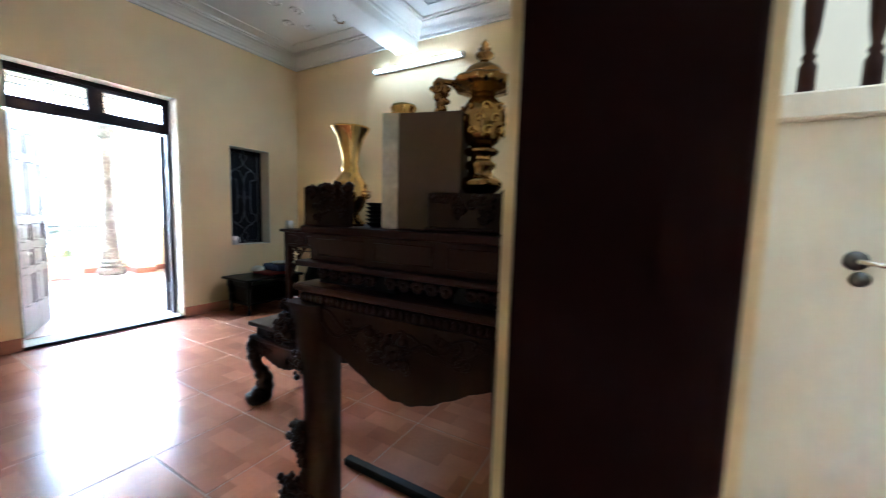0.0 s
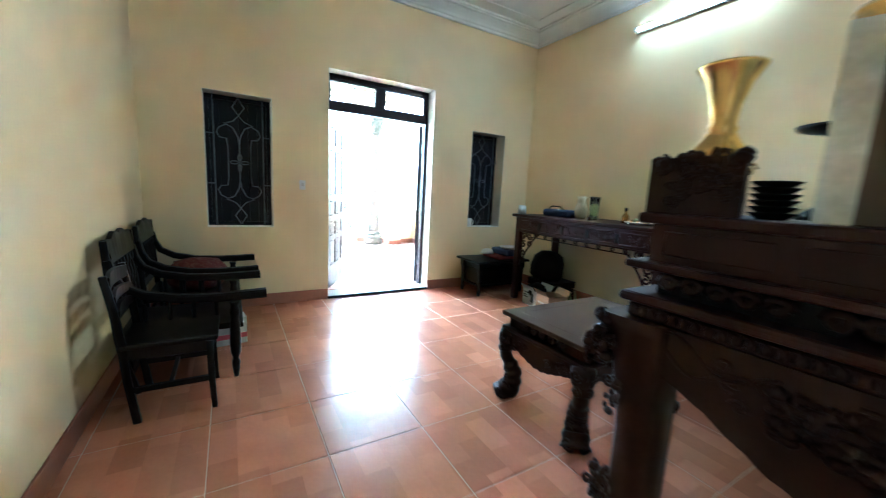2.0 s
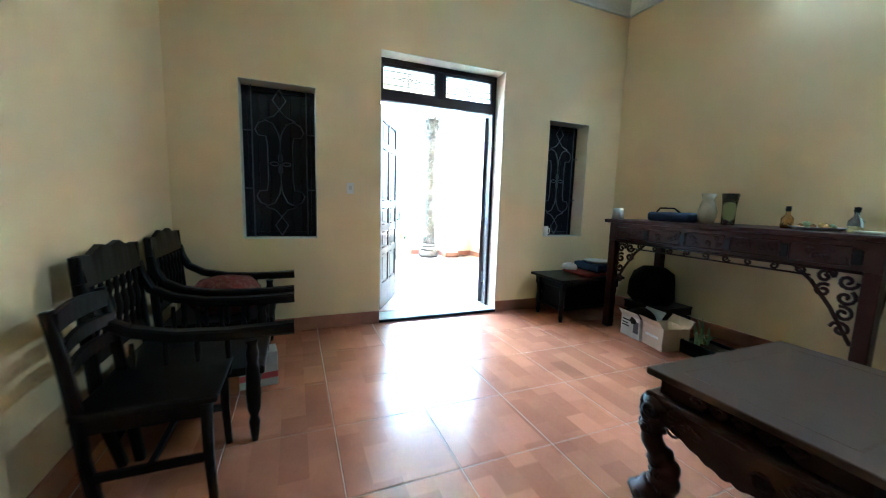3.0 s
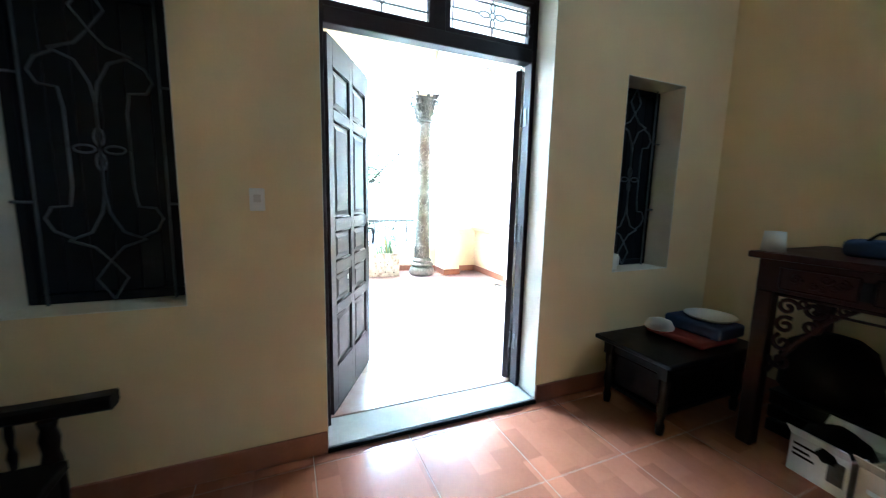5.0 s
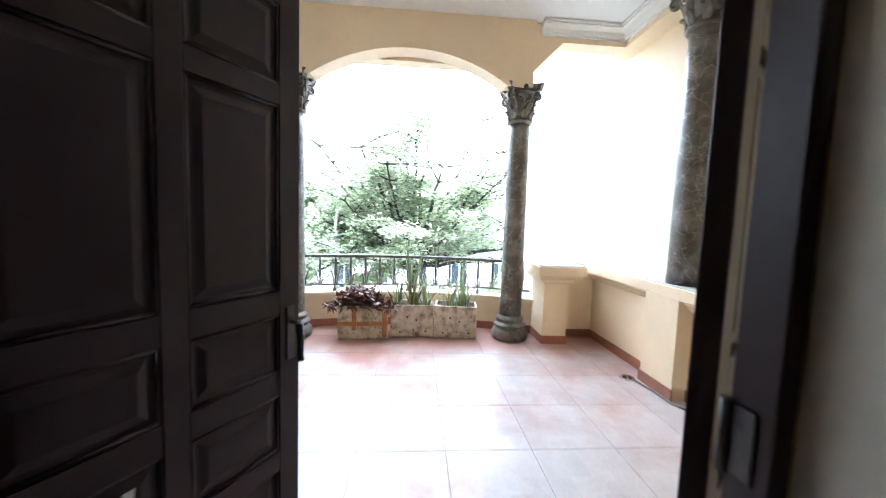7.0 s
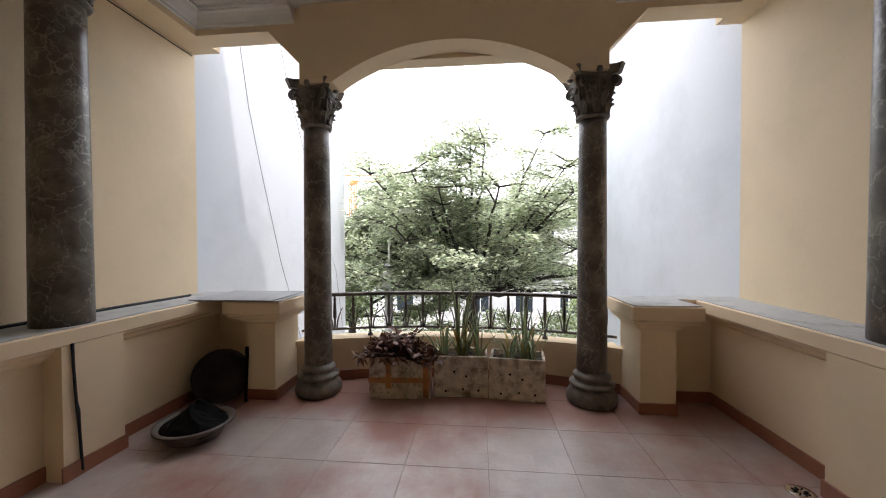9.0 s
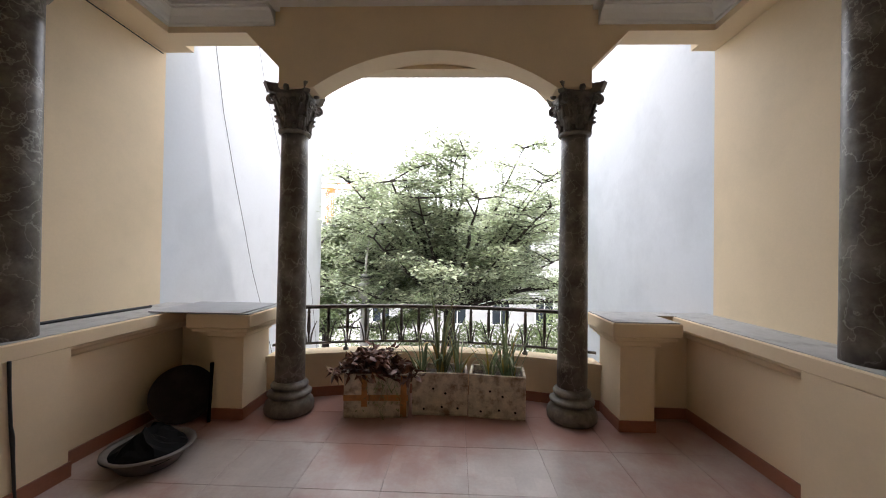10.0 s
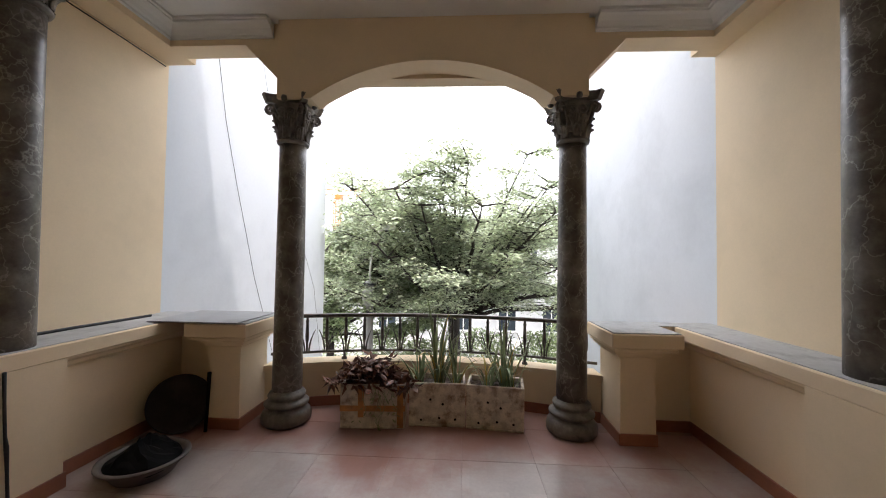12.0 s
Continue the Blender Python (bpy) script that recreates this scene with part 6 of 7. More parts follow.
side_chair(pose(-3.575, -0.14, 0))
armchair(pose(-4.03, -0.235, 0), "black wooden armchair with sweeping arms and a spindle back")
armchair(pose(-4.82, -0.235, 0), "black wooden armchair with a spindle back and a red cushion")
bm = bmesh.new()
lathe(bm, [(0.0, 0.0), (0.17, 0.01), (0.215, 0.08), (0.21, 0.16), (0.15, 0.235), (0.0, 0.26)], (0, 0, 0), 28, lambda a, z: 1 + 0.10 * math.cos(4 * a))
solid("cushion", bm, M_DARKRED, "maroon patterned cushion lying on the armchair", "cushion", m=pose(-4.82, 0.12, 0.37, 0, 0, 20), smooth=True)
k = thing("printed_carton", "small white printed carton under the armchair", "carton", m=pose(-4.36, 0.35, 0, 0, 0, 8))
part("carton_body", B((-0.07, -0.11, 0), (0.07, 0.11, 0.22), 0.003), M_CARD_PALE, k)
part("label_band", B((-0.071, -0.111, 0.05), (0.071, 0.111, 0.09)), M_PINK, k, "pink printed band")


# ---- boxes under the long altar ----
def open_carton(name, label, m, w, d, h, material):
    """An open carton: bottom, four thin walls and two raised flaps."""
    k = thing(name, label, "carton", m=m)
    bm = bmesh.new()
    for lo, hi in (((-w, -d, 0), (w, d, 0.01)), ((-w, -d, 0.01), (w, -d + 0.01, h)), ((-w, d - 0.01, 0.01), (w, d, h)), ((-w, -d + 0.01, 0.01), (-w + 0.01, d - 0.01, h)), ((w - 0.01, -d + 0.01, 0.01), (w, d - 0.01, h))):
        box(bm, lo, hi)
    part("carton_body", bm, material, k)
    for sy in (-1, 1):
        bm = bmesh.new()
        box(bm, (-w, -0.003, 0), (w, 0.003, d * 0.6))
        flap = part("flap", bm, material, k)
        flap.matrix_basis = pose(0, sy * (d - 0.005), h, -sy * 38, 0, 0)
    return k


k = open_carton("white_carton", "open white printed carton on the floor under the altar", pose(-4.22, 3.60, 0, 0, 0, -8), 0.115, 0.12, 0.19, M_CARD_PALE)
for z, w in ((0.145, 0.10), (0.115, 0.07), (0.09, 0.09)):
    part("print_bar", B((-0.10, -0.1215, z), (-0.10 + w, -0.1202, z + 0.012)), M_BLACK, k)
part("print_panel", B((0.04, -0.1215, 0.05), (0.10, -0.1202, 0.16)), M_STEEL, k)
k = open_carton("brown_carton", "open pale brown carton on the floor under the altar", pose(-3.96, 3.58, 0, 0, 0, -12), 0.12, 0.13, 0.19, mat("pale_cardboard", (0.46, 0.33, 0.22), 0.8, vary=0.1, scale=6, bump=0.08))
part("print_bar", B((-0.08, -0.1315, 0.09), (0.07, -0.1302, 0.11)), M_CARD_PALE, k)
k = thing("plant_tray", "low dark tray of greenery on the floor under the altar", "tray", m=pose(-3.66, 3.70, 0, 0, 0, -6))
bm = bmesh.new()
for lo, hi in (((-0.17, -0.12, 0), (0.17, 0.12, 0.012)), ((-0.17, -0.12, 0.012), (0.17, -0.108, 0.11)), ((-0.17, 0.108, 0.012), (0.17, 0.12, 0.11)), ((-0.17, -0.108, 0.012), (-0.158, 0.108, 0.11)), ((0.158, -0.108, 0.012), (0.17, 0.108, 0.11))):
    box(bm, lo, hi)
part("tray_body", bm, M_WOOD_BLACK, k)
part("soil", B((-0.156, -0.106, 0.012), (0.156, 0.106, 0.085)), M_SOIL, k)
strap_plant(pose(-3.72, 3.70, 0.08), "small potted greenery standing in the tray", ((-0.05, 9, 0.20), (0.05, 9, 0.24)), 31)
bm = bmesh.new()
lathe(bm, [(0, 0), (0.11, 0.0), (0.13, 0.06), (0.10, 0.13), (0.03, 0.17), (0, 0.17)], (0, 0, 0), 20, lambda a, z: 1 + 0.12 * math.sin(4 * a + 9 * z))
solid("black_bag", bm, M_BLACK, "knotted black plastic bag in the white carton", "bag", m=pose(-4.22, 3.60, 0.10))
k = thing("dark_crate", "dark slatted wooden crate under the altar table", "crate", m=pose(-4.36, 3.98, 0))
for z in (0.0, 0.085, 0.17):
    for y in (-0.20, 0.185):
        part("slat", B((-0.22, y, z), (0.22, y + 0.015, z + 0.07), 0.003), M_WOOD_BLACK, k)
    for x in (-0.22, 0.205):
        part("slat", B((x, -0.185, z), (x + 0.015, 0.185, z + 0.07), 0.003), M_WOOD_BLACK, k)
part("bottom", B((-0.205, -0.185, 0.0), (0.205, 0.185, 0.012)), M_WOOD_BLACK, k)
part("lid", B((-0.225, -0.205, 0.24), (0.225, 0.205, 0.255), 0.003), M_WOOD_BLACK, k)

bm = bmesh.new()
lathe(bm, [(0, 0), (0.16, 0.0), (0.20, 0.06), (0.205, 0.20), (0.17, 0.30), (0.10, 0.36), (0, 0.375)], (0, 0, 0), 26, lambda a, z: 1 + 0.07 * math.sin(5 * a + 11 * z) + 0.04 * math.sin(9 * a - 17 * z))
solid("black_bag", bm, M_BLACK, "full black plastic bag on the crate under the altar", "bag", m=pose(-4.40, 3.93, 0.255))
# ---- things on the long altar ----
ZA = 1.085
bm = bmesh.new()
lathe(bm, [(0.054, 0), (0.045, 0.105), (0.0, 0.107)], seg=24)
solid("white_cup", bm, M_WHITE_PLASTIC, "white plastic cup upside down on the altar table", "cup", m=pose(-4.57, 3.57, ZA))
k = thing("blue_bag", "folded dark blue cloth bag on the altar table", "bag", m=pose(-4.17, 3.80, ZA, 0, 0, 4))
part("bag_body", B((-0.20, -0.08, 0), (0.20, 0.08, 0.085), 0.03, 3), M_BLUE, k, smooth=True)
bm = bmesh.new()
tube(bm, [(-0.12, -0.05, 0.08), (-0.08, -0.06, 0.12), (0.05, -0.06, 0.12), (0.10, -0.05, 0.08)], 0.008, 6)
part("strap", bm, M_BLACK, k)
bm = bmesh.new()
lathe(bm, [(0.0, 0), (0.05, 0.0), (0.065, 0.05), (0.07, 0.10), (0.05, 0.17), (0.04, 0.20), (0.055, 0.25), (0.05, 0.25), (0.035, 0.2), (0.0, 0.05)], seg=28)
solid("porcelain_vase", bm, M_PORCELAIN, "ivory porcelain vase on the altar table", "vase", m=pose(-3.88, 3.82, ZA), smooth=True)
bm = bmesh.new()
lathe(bm, [(0.0, 0), (0.045, 0.0), (0.048, 0.14), (0.06, 0.25), (0.056, 0.25), (0.044, 0.14), (0.042, 0.01), (0.0, 0.01)], seg=28)
solid("glass_vase", bm, M_GREENGLASS, "clear glass vase on the altar table", "vase", m=pose(-3.73, 3.85, ZA), smooth=True)
bm = bmesh.new()
lathe(bm, [(0, 0), (0.018, 0), (0.022, 0.03), (0.0, 0.045)], seg=16)
solid("wooden_cup", bm, M_WOOD_RED, "tiny dark wooden cup on the altar table", "cup", m=pose(-3.66, 3.70, ZA))


def small_bottle(m, label, material):
    k = thing("small_bottle", label, "bottle", "bottles on the altar", m)
    bm = bmesh.new()
    lathe(bm, [(0, 0), (0.033, 0), (0.036, 0.01), (0.036, 0.07), (0.014, 0.10), (0.013, 0.13), (0.0, 0.13)], seg=20)
    part("bottle_body", bm, material, k, smooth=True)
    bm = bmesh.new()
    lathe(bm, [(0.016, 0.125), (0.016, 0.155), (0.0, 0.157)], seg=14)
    part("cap", bm, M_BLACK, k)


small_bottle(pose(-3.33, 3.82, ZA), "small brass-coloured bottle with a dark cap", M_BRASS_DARK)
small_bottle(pose(-2.98, 3.80, ZA), "small clear bottle with a dark cap", M_GREENGLASS)
k = thing("oval_tray", "oval white tray of small offerings on the altar table", "tray", m=pose(-3.15, 3.80, ZA))
bm = bmesh.new()
lathe(bm, [(0, 0.004), (0.10, 0.0), (0.145, 0.018), (0.15, 0.022), (0.14, 0.022), (0.10, 0.008), (0, 0.008)], seg=32)
part("plate", bm, M_PAPER, k)
rnd = random.Random(12)
for i in range(9):
    bm = bmesh.new()
    s = rnd.uniform(0.015, 0.026)
    lathe(bm, [(0, -s), (s * 0.8, -s * 0.5), (s, 0), (s * 0.7, s * 0.6), (0, s)], (rnd.uniform(-0.09, 0.09), rnd.uniform(-0.06, 0.06), 0.01 + s), 10)
    part("offering", bm, (M_YELLOW, M_BRASS_DARK, M_LEAF)[i % 3], k)
solid("paper_packet", B((-0.08, -0.05, 0), (0.08, 0.05, 0.012), 0.003), M_PAPER, "flat white paper packet on the altar table", "packet", m=pose(-2.90, 3.82, ZA, 0, 0, 12))
solid("pink_packet", B((-0.06, -0.045, 0), (0.06, 0.045, 0.022), 0.006), M_PINK, "small pink plastic packet on the altar table", "packet", m=pose(-2.79, 3.84, ZA, 0, 0, -10))

# ---- things on the low bench and the sill ----
k = thing("clothes_bundle", "bundle of dark blue and red cloth on the bench", "cloth bundle", m=pose(-4.95, 3.62, 0.456))
for nm, lo, hi, mt in (("red_cloth", (-0.20, -0.20, 0), (0.18, 0.16, 0.045), M_RED), ("blue_cloth", (-0.16, -0.08, 0.045), (0.20, 0.18, 0.13), M_BLUE)):
    part(nm, B(lo, hi, 0.022, 3), mt, k, smooth=True)
bm = bmesh.new()
lathe(bm, [(0, 0), (0.085, 0.0), (0.09, 0.012), (0.07, 0.05), (0.03, 0.065), (0, 0.068)], (-0.12, -0.17, 0.045), 20)
part("white_bowl", bm, M_PAPER, k, "white bowl")
bm = bmesh.new()
lathe(bm, [(0, 0.0), (0.12, 0.0), (0.15, 0.02), (0.145, 0.024), (0.11, 0.008), (0, 0.008)], (0.03, 0.1, 0.13), 28)
part("white_plate", bm, M_PAPER, k, "white plate")
k = thing("white_mug", "white plastic mug on the window sill", "mug", m=pose(-5.40, 3.335, WZ0 + 0.004))
bm = bmesh.new()
lathe(bm, [(0.036, 0), (0.042, 0.11), (0.038, 0.11), (0.033, 0.006), (0, 0.006)], seg=24)
part("mug_body", bm, M_WHITE_PLASTIC, k)
bm = bmesh.new()
tube(bm, [(0.0, 0.038, 0.09), (0, 0.068, 0.085), (0, 0.068, 0.03), (0, 0.038, 0.02)], 0.006, 8)
part("mug_handle", bm, M_WHITE_PLASTIC, k)

# ---- things on the big altar ----
ZT = 1.265


def brass_vase(m, label):
    k = thing("brass_vase", label, "vase", "brass vases", m @ Matrix.Scale(1.07, 4))
    bm = bmesh.new()
    lathe(bm, [(0.0, 0.0), (0.055, 0.0), (0.058, 0.012), (0.04, 0.03), (0.036, 0.05), (0.055, 0.075), (0.07, 0.12), (0.066, 0.16), (0.04, 0.20), (0.032, 0.215), (0.036, 0.225), (0.03, 0.235),
               (0.034, 0.28), (0.05, 0.335), (0.072, 0.372), (0.076, 0.378), (0.070, 0.376), (0.046, 0.33), (0.028, 0.26), (0.0, 0.25)], seg=32)
    part("body", bm, M_BRASS, k, smooth=True)
    bm = bmesh.new()
    for a in range(10):
        q = 2 * math.pi * a / 10
        tube(bm, spiral((0.071 * math.cos(q), 0.071 * math.sin(q), 0.12), 0.018, 1.2, "xz", 10, 1, a), 0.003, 5)
    tagged(part("engraving", bm, M_BRASS_DARK, k), kind="stuff")


brass_vase(pose(-1.60, 1.58, ZT), "polished brass vase with a flared mouth on the altar")
bm = bmesh.new()
box(bm, (-0.11, -0.012, 0), (0.11, 0.012, 0.15))
relief(bm, "y", -0.014, -0.09, 0.09, 0.03, 0.125, 26, 41, 0.022)
carved_cluster(bm, (0, 0, 0.145), (0.10, 0.006, 0.012), 24, 44)
relief(bm, "y", 0.014, -0.09, 0.09, 0.03, 0.13, 14, 43, 0.022)
solid("carved_board", bm, M_WOOD_BROWN, "dark carved wooden stand with scrollwork on the altar", "carved stand", m=pose(-1.585, 1.445, ZT, 0, 0, 6))
k = thing("stack_of_dishes", "stack of small dark dishes on the altar", "dishes", m=pose(-1.465, 1.60, ZT))
for i in range(6):
    bm = bmesh.new()
    lathe(bm, [(0.03, 0.0), (0.05, 0.014), (0.052, 0.017), (0.048, 0.017), (0.0, 0.006)], (0, 0, 0.016 * i), 24)
    part("dish", bm, M_BLACK, k)
k = thing("offering_stand", "dark round offering stand behind the carton", "stand", m=pose(-1.44, 1.92, ZT))
bm = bmesh.new()
lathe(bm, [(0.07, 0), (0.06, 0.02), (0.018, 0.05), (0.02, 0.14), (0.015, 0.24), (0.05, 0.255), (0.10, 0.265), (0.105, 0.275), (0.0, 0.275)], seg=28)
part("stand_body", bm, M_WOOD_BLACK, k)
k = thing("tall_carton", "tall brown cardboard carton standing on the altar", "carton", m=pose(-1.235, 1.60, ZT, 0, 0, 14))
part("carton_body", B((-0.145, -0.07, 0), (0.145, 0.07, 0.415), 0.003), M_CARD, k)
part("plastic_wrap", B((-0.1475, -0.0725, 0.0), (-0.085, 0.0725, 0.4165)), mat("cloudy_plastic_wrap", (0.55, 0.52, 0.47), 0.25, vary=0.2, scale=25, bump=0.4), k, "cloudy plastic wrap")
bm = bmesh.new()
lathe(bm, [(0.045, 0.0), (0.05, 0.012), (0.042, 0.02), (0.05, 0.034), (0.045, 0.045), (0.0, 0.047)], seg=28)
solid("brass_cup", bm, M_BRASS, "small brass cup on top of the carton", "cup", m=pose(-1.33, 1.58, ZT + 0.4165))


def censer(m, label, s=1.0):
    k = thing("brass_censer", label, "incense burner", "brass incense burners", m)
    def L(prof, nm, mt, lab="", wob=None):
        bm = bmesh.new()
        lathe(bm, [(r * s, z * s) for r, z in prof], (0, 0, 0), 36, wob)
        return part(nm, bm, mt, k, lab, True)
    L([(0.0, 0.0), (0.10, 0.0), (0.105, 0.015), (0.095, 0.03), (0.075, 0.04), (0.06, 0.055), (0.052, 0.085), (0.060, 0.095), (0.060, 0.108), (0.048, 0.118), (0.046, 0.135), (0.062, 0.145), (0.078, 0.16),
       (0.082, 0.175), (0.070, 0.19), (0.050, 0.20), (0.044, 0.22), (0.056, 0.232), (0.056, 0.246), (0.042, 0.256), (0.040, 0.27), (0.060, 0.28), (0.066, 0.29), (0.050, 0.30), (0.036, 0.305)], "foot", M_BRASS_DARK, "stacked rings of the foot")
    L([(0.036, 0.305), (0.058, 0.32), (0.074, 0.345), (0.083, 0.38), (0.084, 0.41), (0.074, 0.445), (0.055, 0.468), (0.042, 0.48), (0.046, 0.49)], "bowl", M_BRASS_DARK, "round pierced bowl")
    bm = bmesh.new()
    for i in range(9):
        q = 2 * math.pi * i / 9
        for j in range(3):
            zz = 0.34 + 0.04 * j
            tube(bm, spiral(((0.080, 0.0845, 0.079)[j] * s * math.cos(q + j * 0.3), (0.080, 0.0845, 0.079)[j] * s * math.sin(q + j * 0.3), (zz + 0.01) * s), 0.019 * s, 1.1, "xz" if abs(math.sin(q)) > 0.7 else "yz", 10, 1, i), 0.0045 * s, 5)
    tagged(part("relief", bm, M_BRASS, k), kind="stuff")
    L([(0.046, 0.49), (0.075, 0.497), (0.108, 0.512), (0.118, 0.528), (0.104, 0.540), (0.07, 0.546)], "rim", M_BRASS_DARK, wob=lambda a, z: 1 + 0.06 * math.cos(10 * a))
    bm = bmesh.new()
    for i in range(12):
        q = 2 * math.pi * i / 12
        lathe(bm, [(0, -0.014), (0.010, -0.006), (0.010, 0.006), (0, 0.014)], (0.098 * math.cos(q), 0.098 * math.sin(q), 0.517), 7)
    part("rim_stud", bm, M_BLACK, k, "dark pierced studs round the rim")
    L([(0.078, 0.544), (0.073, 0.560), (0.058, 0.580), (0.034, 0.594), (0.020, 0.600), (0.018, 0.612), (0.034, 0.620), (0.034, 0.628), (0.018, 0.636), (0.024, 0.646), (0.012, 0.654), (0.016, 0.662), (0.006, 0.675), (0.0, 0.685)], "lid", M_BRASS_DARK, "domed lid with a flame finial")
    for sgn in (-1, 1):
        bm = bmesh.new()
        pts = [(sgn * 0.08, 0, 0.50), (sgn * 0.115, 0, 0.53), (sgn * 0.15, 0, 0.535), (sgn * 0.162, 0, 0.50), (sgn * 0.15, 0, 0.46), (sgn * 0.166, 0, 0.43), (sgn * 0.15, 0, 0.41)]
        tube(bm, pts, [0.010, 0.012, 0.011, 0.010, 0.011, 0.009, 0.006], 8)
        handle = part("dragon_handle", bm, M_BRASS_DARK, k, "curling dark brass handle")
        bm = bmesh.new()
        carved_cluster(bm, (sgn * 0.15, 0, 0.485), (0.022, 0.008, 0.05), 18, 80 + sgn)
        tagged(part("carving", bm, M_BRASS_DARK, handle), kind="stuff")
    return k


censer(pose(-1.045, 1.67, ZT, 0, 0, 28), "large ornate brass incense burner with a domed lid and curling handles")
k = thing("carved_stand", "low dark carved wooden stand around the burner", "carved stand", m=pose(-0.99, 1.62, ZT, 0, 0, 6))
part("base_board", B((-0.20, -0.10, 0), (0.20, 0.10, 0.012), 0.004), M_WOOD_BROWN, k)
panel = part("front_panel", B((-0.19, -0.09, 0.012), (0.19, -0.07, 0.13), 0.003), M_WOOD_BROWN, k)
part("back_panel", B((-0.19, 0.07, 0.012), (0.19, 0.09, 0.13), 0.003), M_WOOD_BROWN, k)
for sx in (-0.19, 0.17):
    part("end_panel", B((sx, -0.07, 0.012), (sx + 0.02, 0.07, 0.13), 0.003), M_WOOD_BROWN, k)
bm = bmesh.new()
relief(bm, "y", -0.092, -0.17, 0.17, 0.03, 0.12, 26, 51, 0.028)
tagged(part("carving", bm, M_WOOD_BROWN, panel), kind="stuff")
k = thing("carved_box", "dark carved wooden box standing on the altar", "box", m=pose(-0.835, 1.555, ZT, 0, 0, 4))
bm = bmesh.new()
box(bm, (-0.075, -0.07, 0), (0.075, 0.07, 0.115), 0.004)
relief(bm, "y", -0.072, -0.06, 0.06, 0.02, 0.10, 12, 61, 0.02)
part("box_body", bm, M_WOOD_BROWN, k)
for u, v in ((-0.01, 0.09), (0.02, 0.02)):
    part("inlay", B((u, -0.077, v), (u + 0.014, -0.075, v + 0.016)), M_PORCELAIN, k)
k = thing("incense_pot", "brass pot holding incense packets in yellow and red paper", "incense pot", m=pose(-0.84, 1.555, ZT + 0.115))
bm = bmesh.new()
lathe(bm, [(0, 0), (0.058, 0), (0.062, 0.01), (0.055, 0.02), (0.062, 0.035), (0.055, 0.05), (0.064, 0.068), (0.066, 0.078), (0.058, 0.078), (0.05, 0.02), (0, 0.015)], seg=32)
part("pot", bm, M_BRASS, k, smooth=True)
for nm, lo, hi, mt, ry in (("yellow_packet", (-0.045, -0.02, 0.03), (0.0, 0.0, 0.27), M_YELLOW, -3), ("red_packet", (-0.012, -0.022, 0.03), (0.046, 0.006, 0.30), M_RED, 9), ("paper_wrap", (-0.03, -0.004, 0.10), (0.045, 0.012, 0.345), M_PAPER, 4)):
    o = part(nm, B(lo, hi, 0.008, 2), mt, k)
    o.matrix_basis = pose(0, 0, 0, 0, ry, 0)
bm = bmesh.new()
lathe(bm, [(0, 0), (0.05, 0), (0.03, 0.03), (0.03, 0.06), (0.05, 0.08), (0.085, 0.13), (0.09, 0.17), (0.06, 0.21), (0.035, 0.225), (0.05, 0.26), (0.04, 0.30), (0.0, 0.315)], seg=28)
solid("brass_gourd", bm, M_BRASS_DARK, "dark brass gourd-shaped vessel on the altar", "vessel", m=pose(-0.80, 1.86, ZT + 0.06), smooth=True)
solid("wooden_block", B((-0.06, -0.06, 0), (0.06, 0.06, 0.06), 0.004), M_WOOD_BROWN, "square dark wooden block under the vessel", "block", m=pose(-0.80, 1.86, ZT))
k = thing("ancestor_tablet", "narrow brown wooden tablet standing on the altar", "tablet", m=pose(-0.78, 2.08, ZT))
part("foot", B((-0.03, -0.08, 0), (0.03, 0.08, 0.10), 0.004), M_CARD, k)
part("board", B((-0.012, -0.04, 0.10), (0.012, 0.04, 0.21), 0.003), M_CARD, k)
k = thing("altar_side_wing", "dark carved wooden side wing at the altar's end", "ornament", m=pose(-0.715, 1.98, 0.0))
# stands for the altar's carved side wing, which reads as a dark swollen scroll
bm = bmesh.new()
tube(bm, [(0, 0, 0.0), (0.0, 0.0, 0.35), (-0.005, 0.0, 0.62), (0.0, 0.0, 0.78), (-0.002, 0.0, 0.92), (0.0, -0.02, 1.08)], [0.05, 0.022, 0.03, 0.05, 0.045, 0.018], 10)
tube(bm, [(0, -0.02, 1.08), (0, -0.06, 1.13), (0, -0.11, 1.12)], [0.018, 0.014, 0.005], 8)
part("wing_scroll", bm, M_WOOD_BLACK, k)

# ---- wall fittings ----
k = thing("tube_light", "lit white fluorescent tube lamp on the wall", "tube lamp", m=pose(-3.11, 4.25, 3.14, 0, 0, 0))
part("batten", B((-0.66, 0.005, -0.03), (0.66, 0.04, 0.03), 0.004), M_WHITE_PLASTIC, k)
bm = bmesh.new()
tube(bm, [(-0.62, -0.018, 0), (0.62, -0.018, 0)], 0.016, 12)
part("tube", bm, M_TUBE, k, "glowing white tube")
for sx in (-0.64, 0.64):
    part("end_cap", B((sx - 0.02, -0.036, -0.022), (sx + 0.02, 0.005, 0.022), 0.003), M_WHITE_PLASTIC, k)
k = thing("wall_sconce", "dark brass wall sconce with a lit bulb", "wall lamp", m=pose(-0.80, 4.29, 2.66) @ Matrix.Scale(1.3, 4))
bm = bmesh.new()
lathe(bm, [(0, -0.09), (0.04, -0.05), (0.055, 0.0), (0.04, 0.05), (0, 0.09)], (0, -0.01, 0), 16)
part("backplate", bm, M_BRASS_DARK, k)
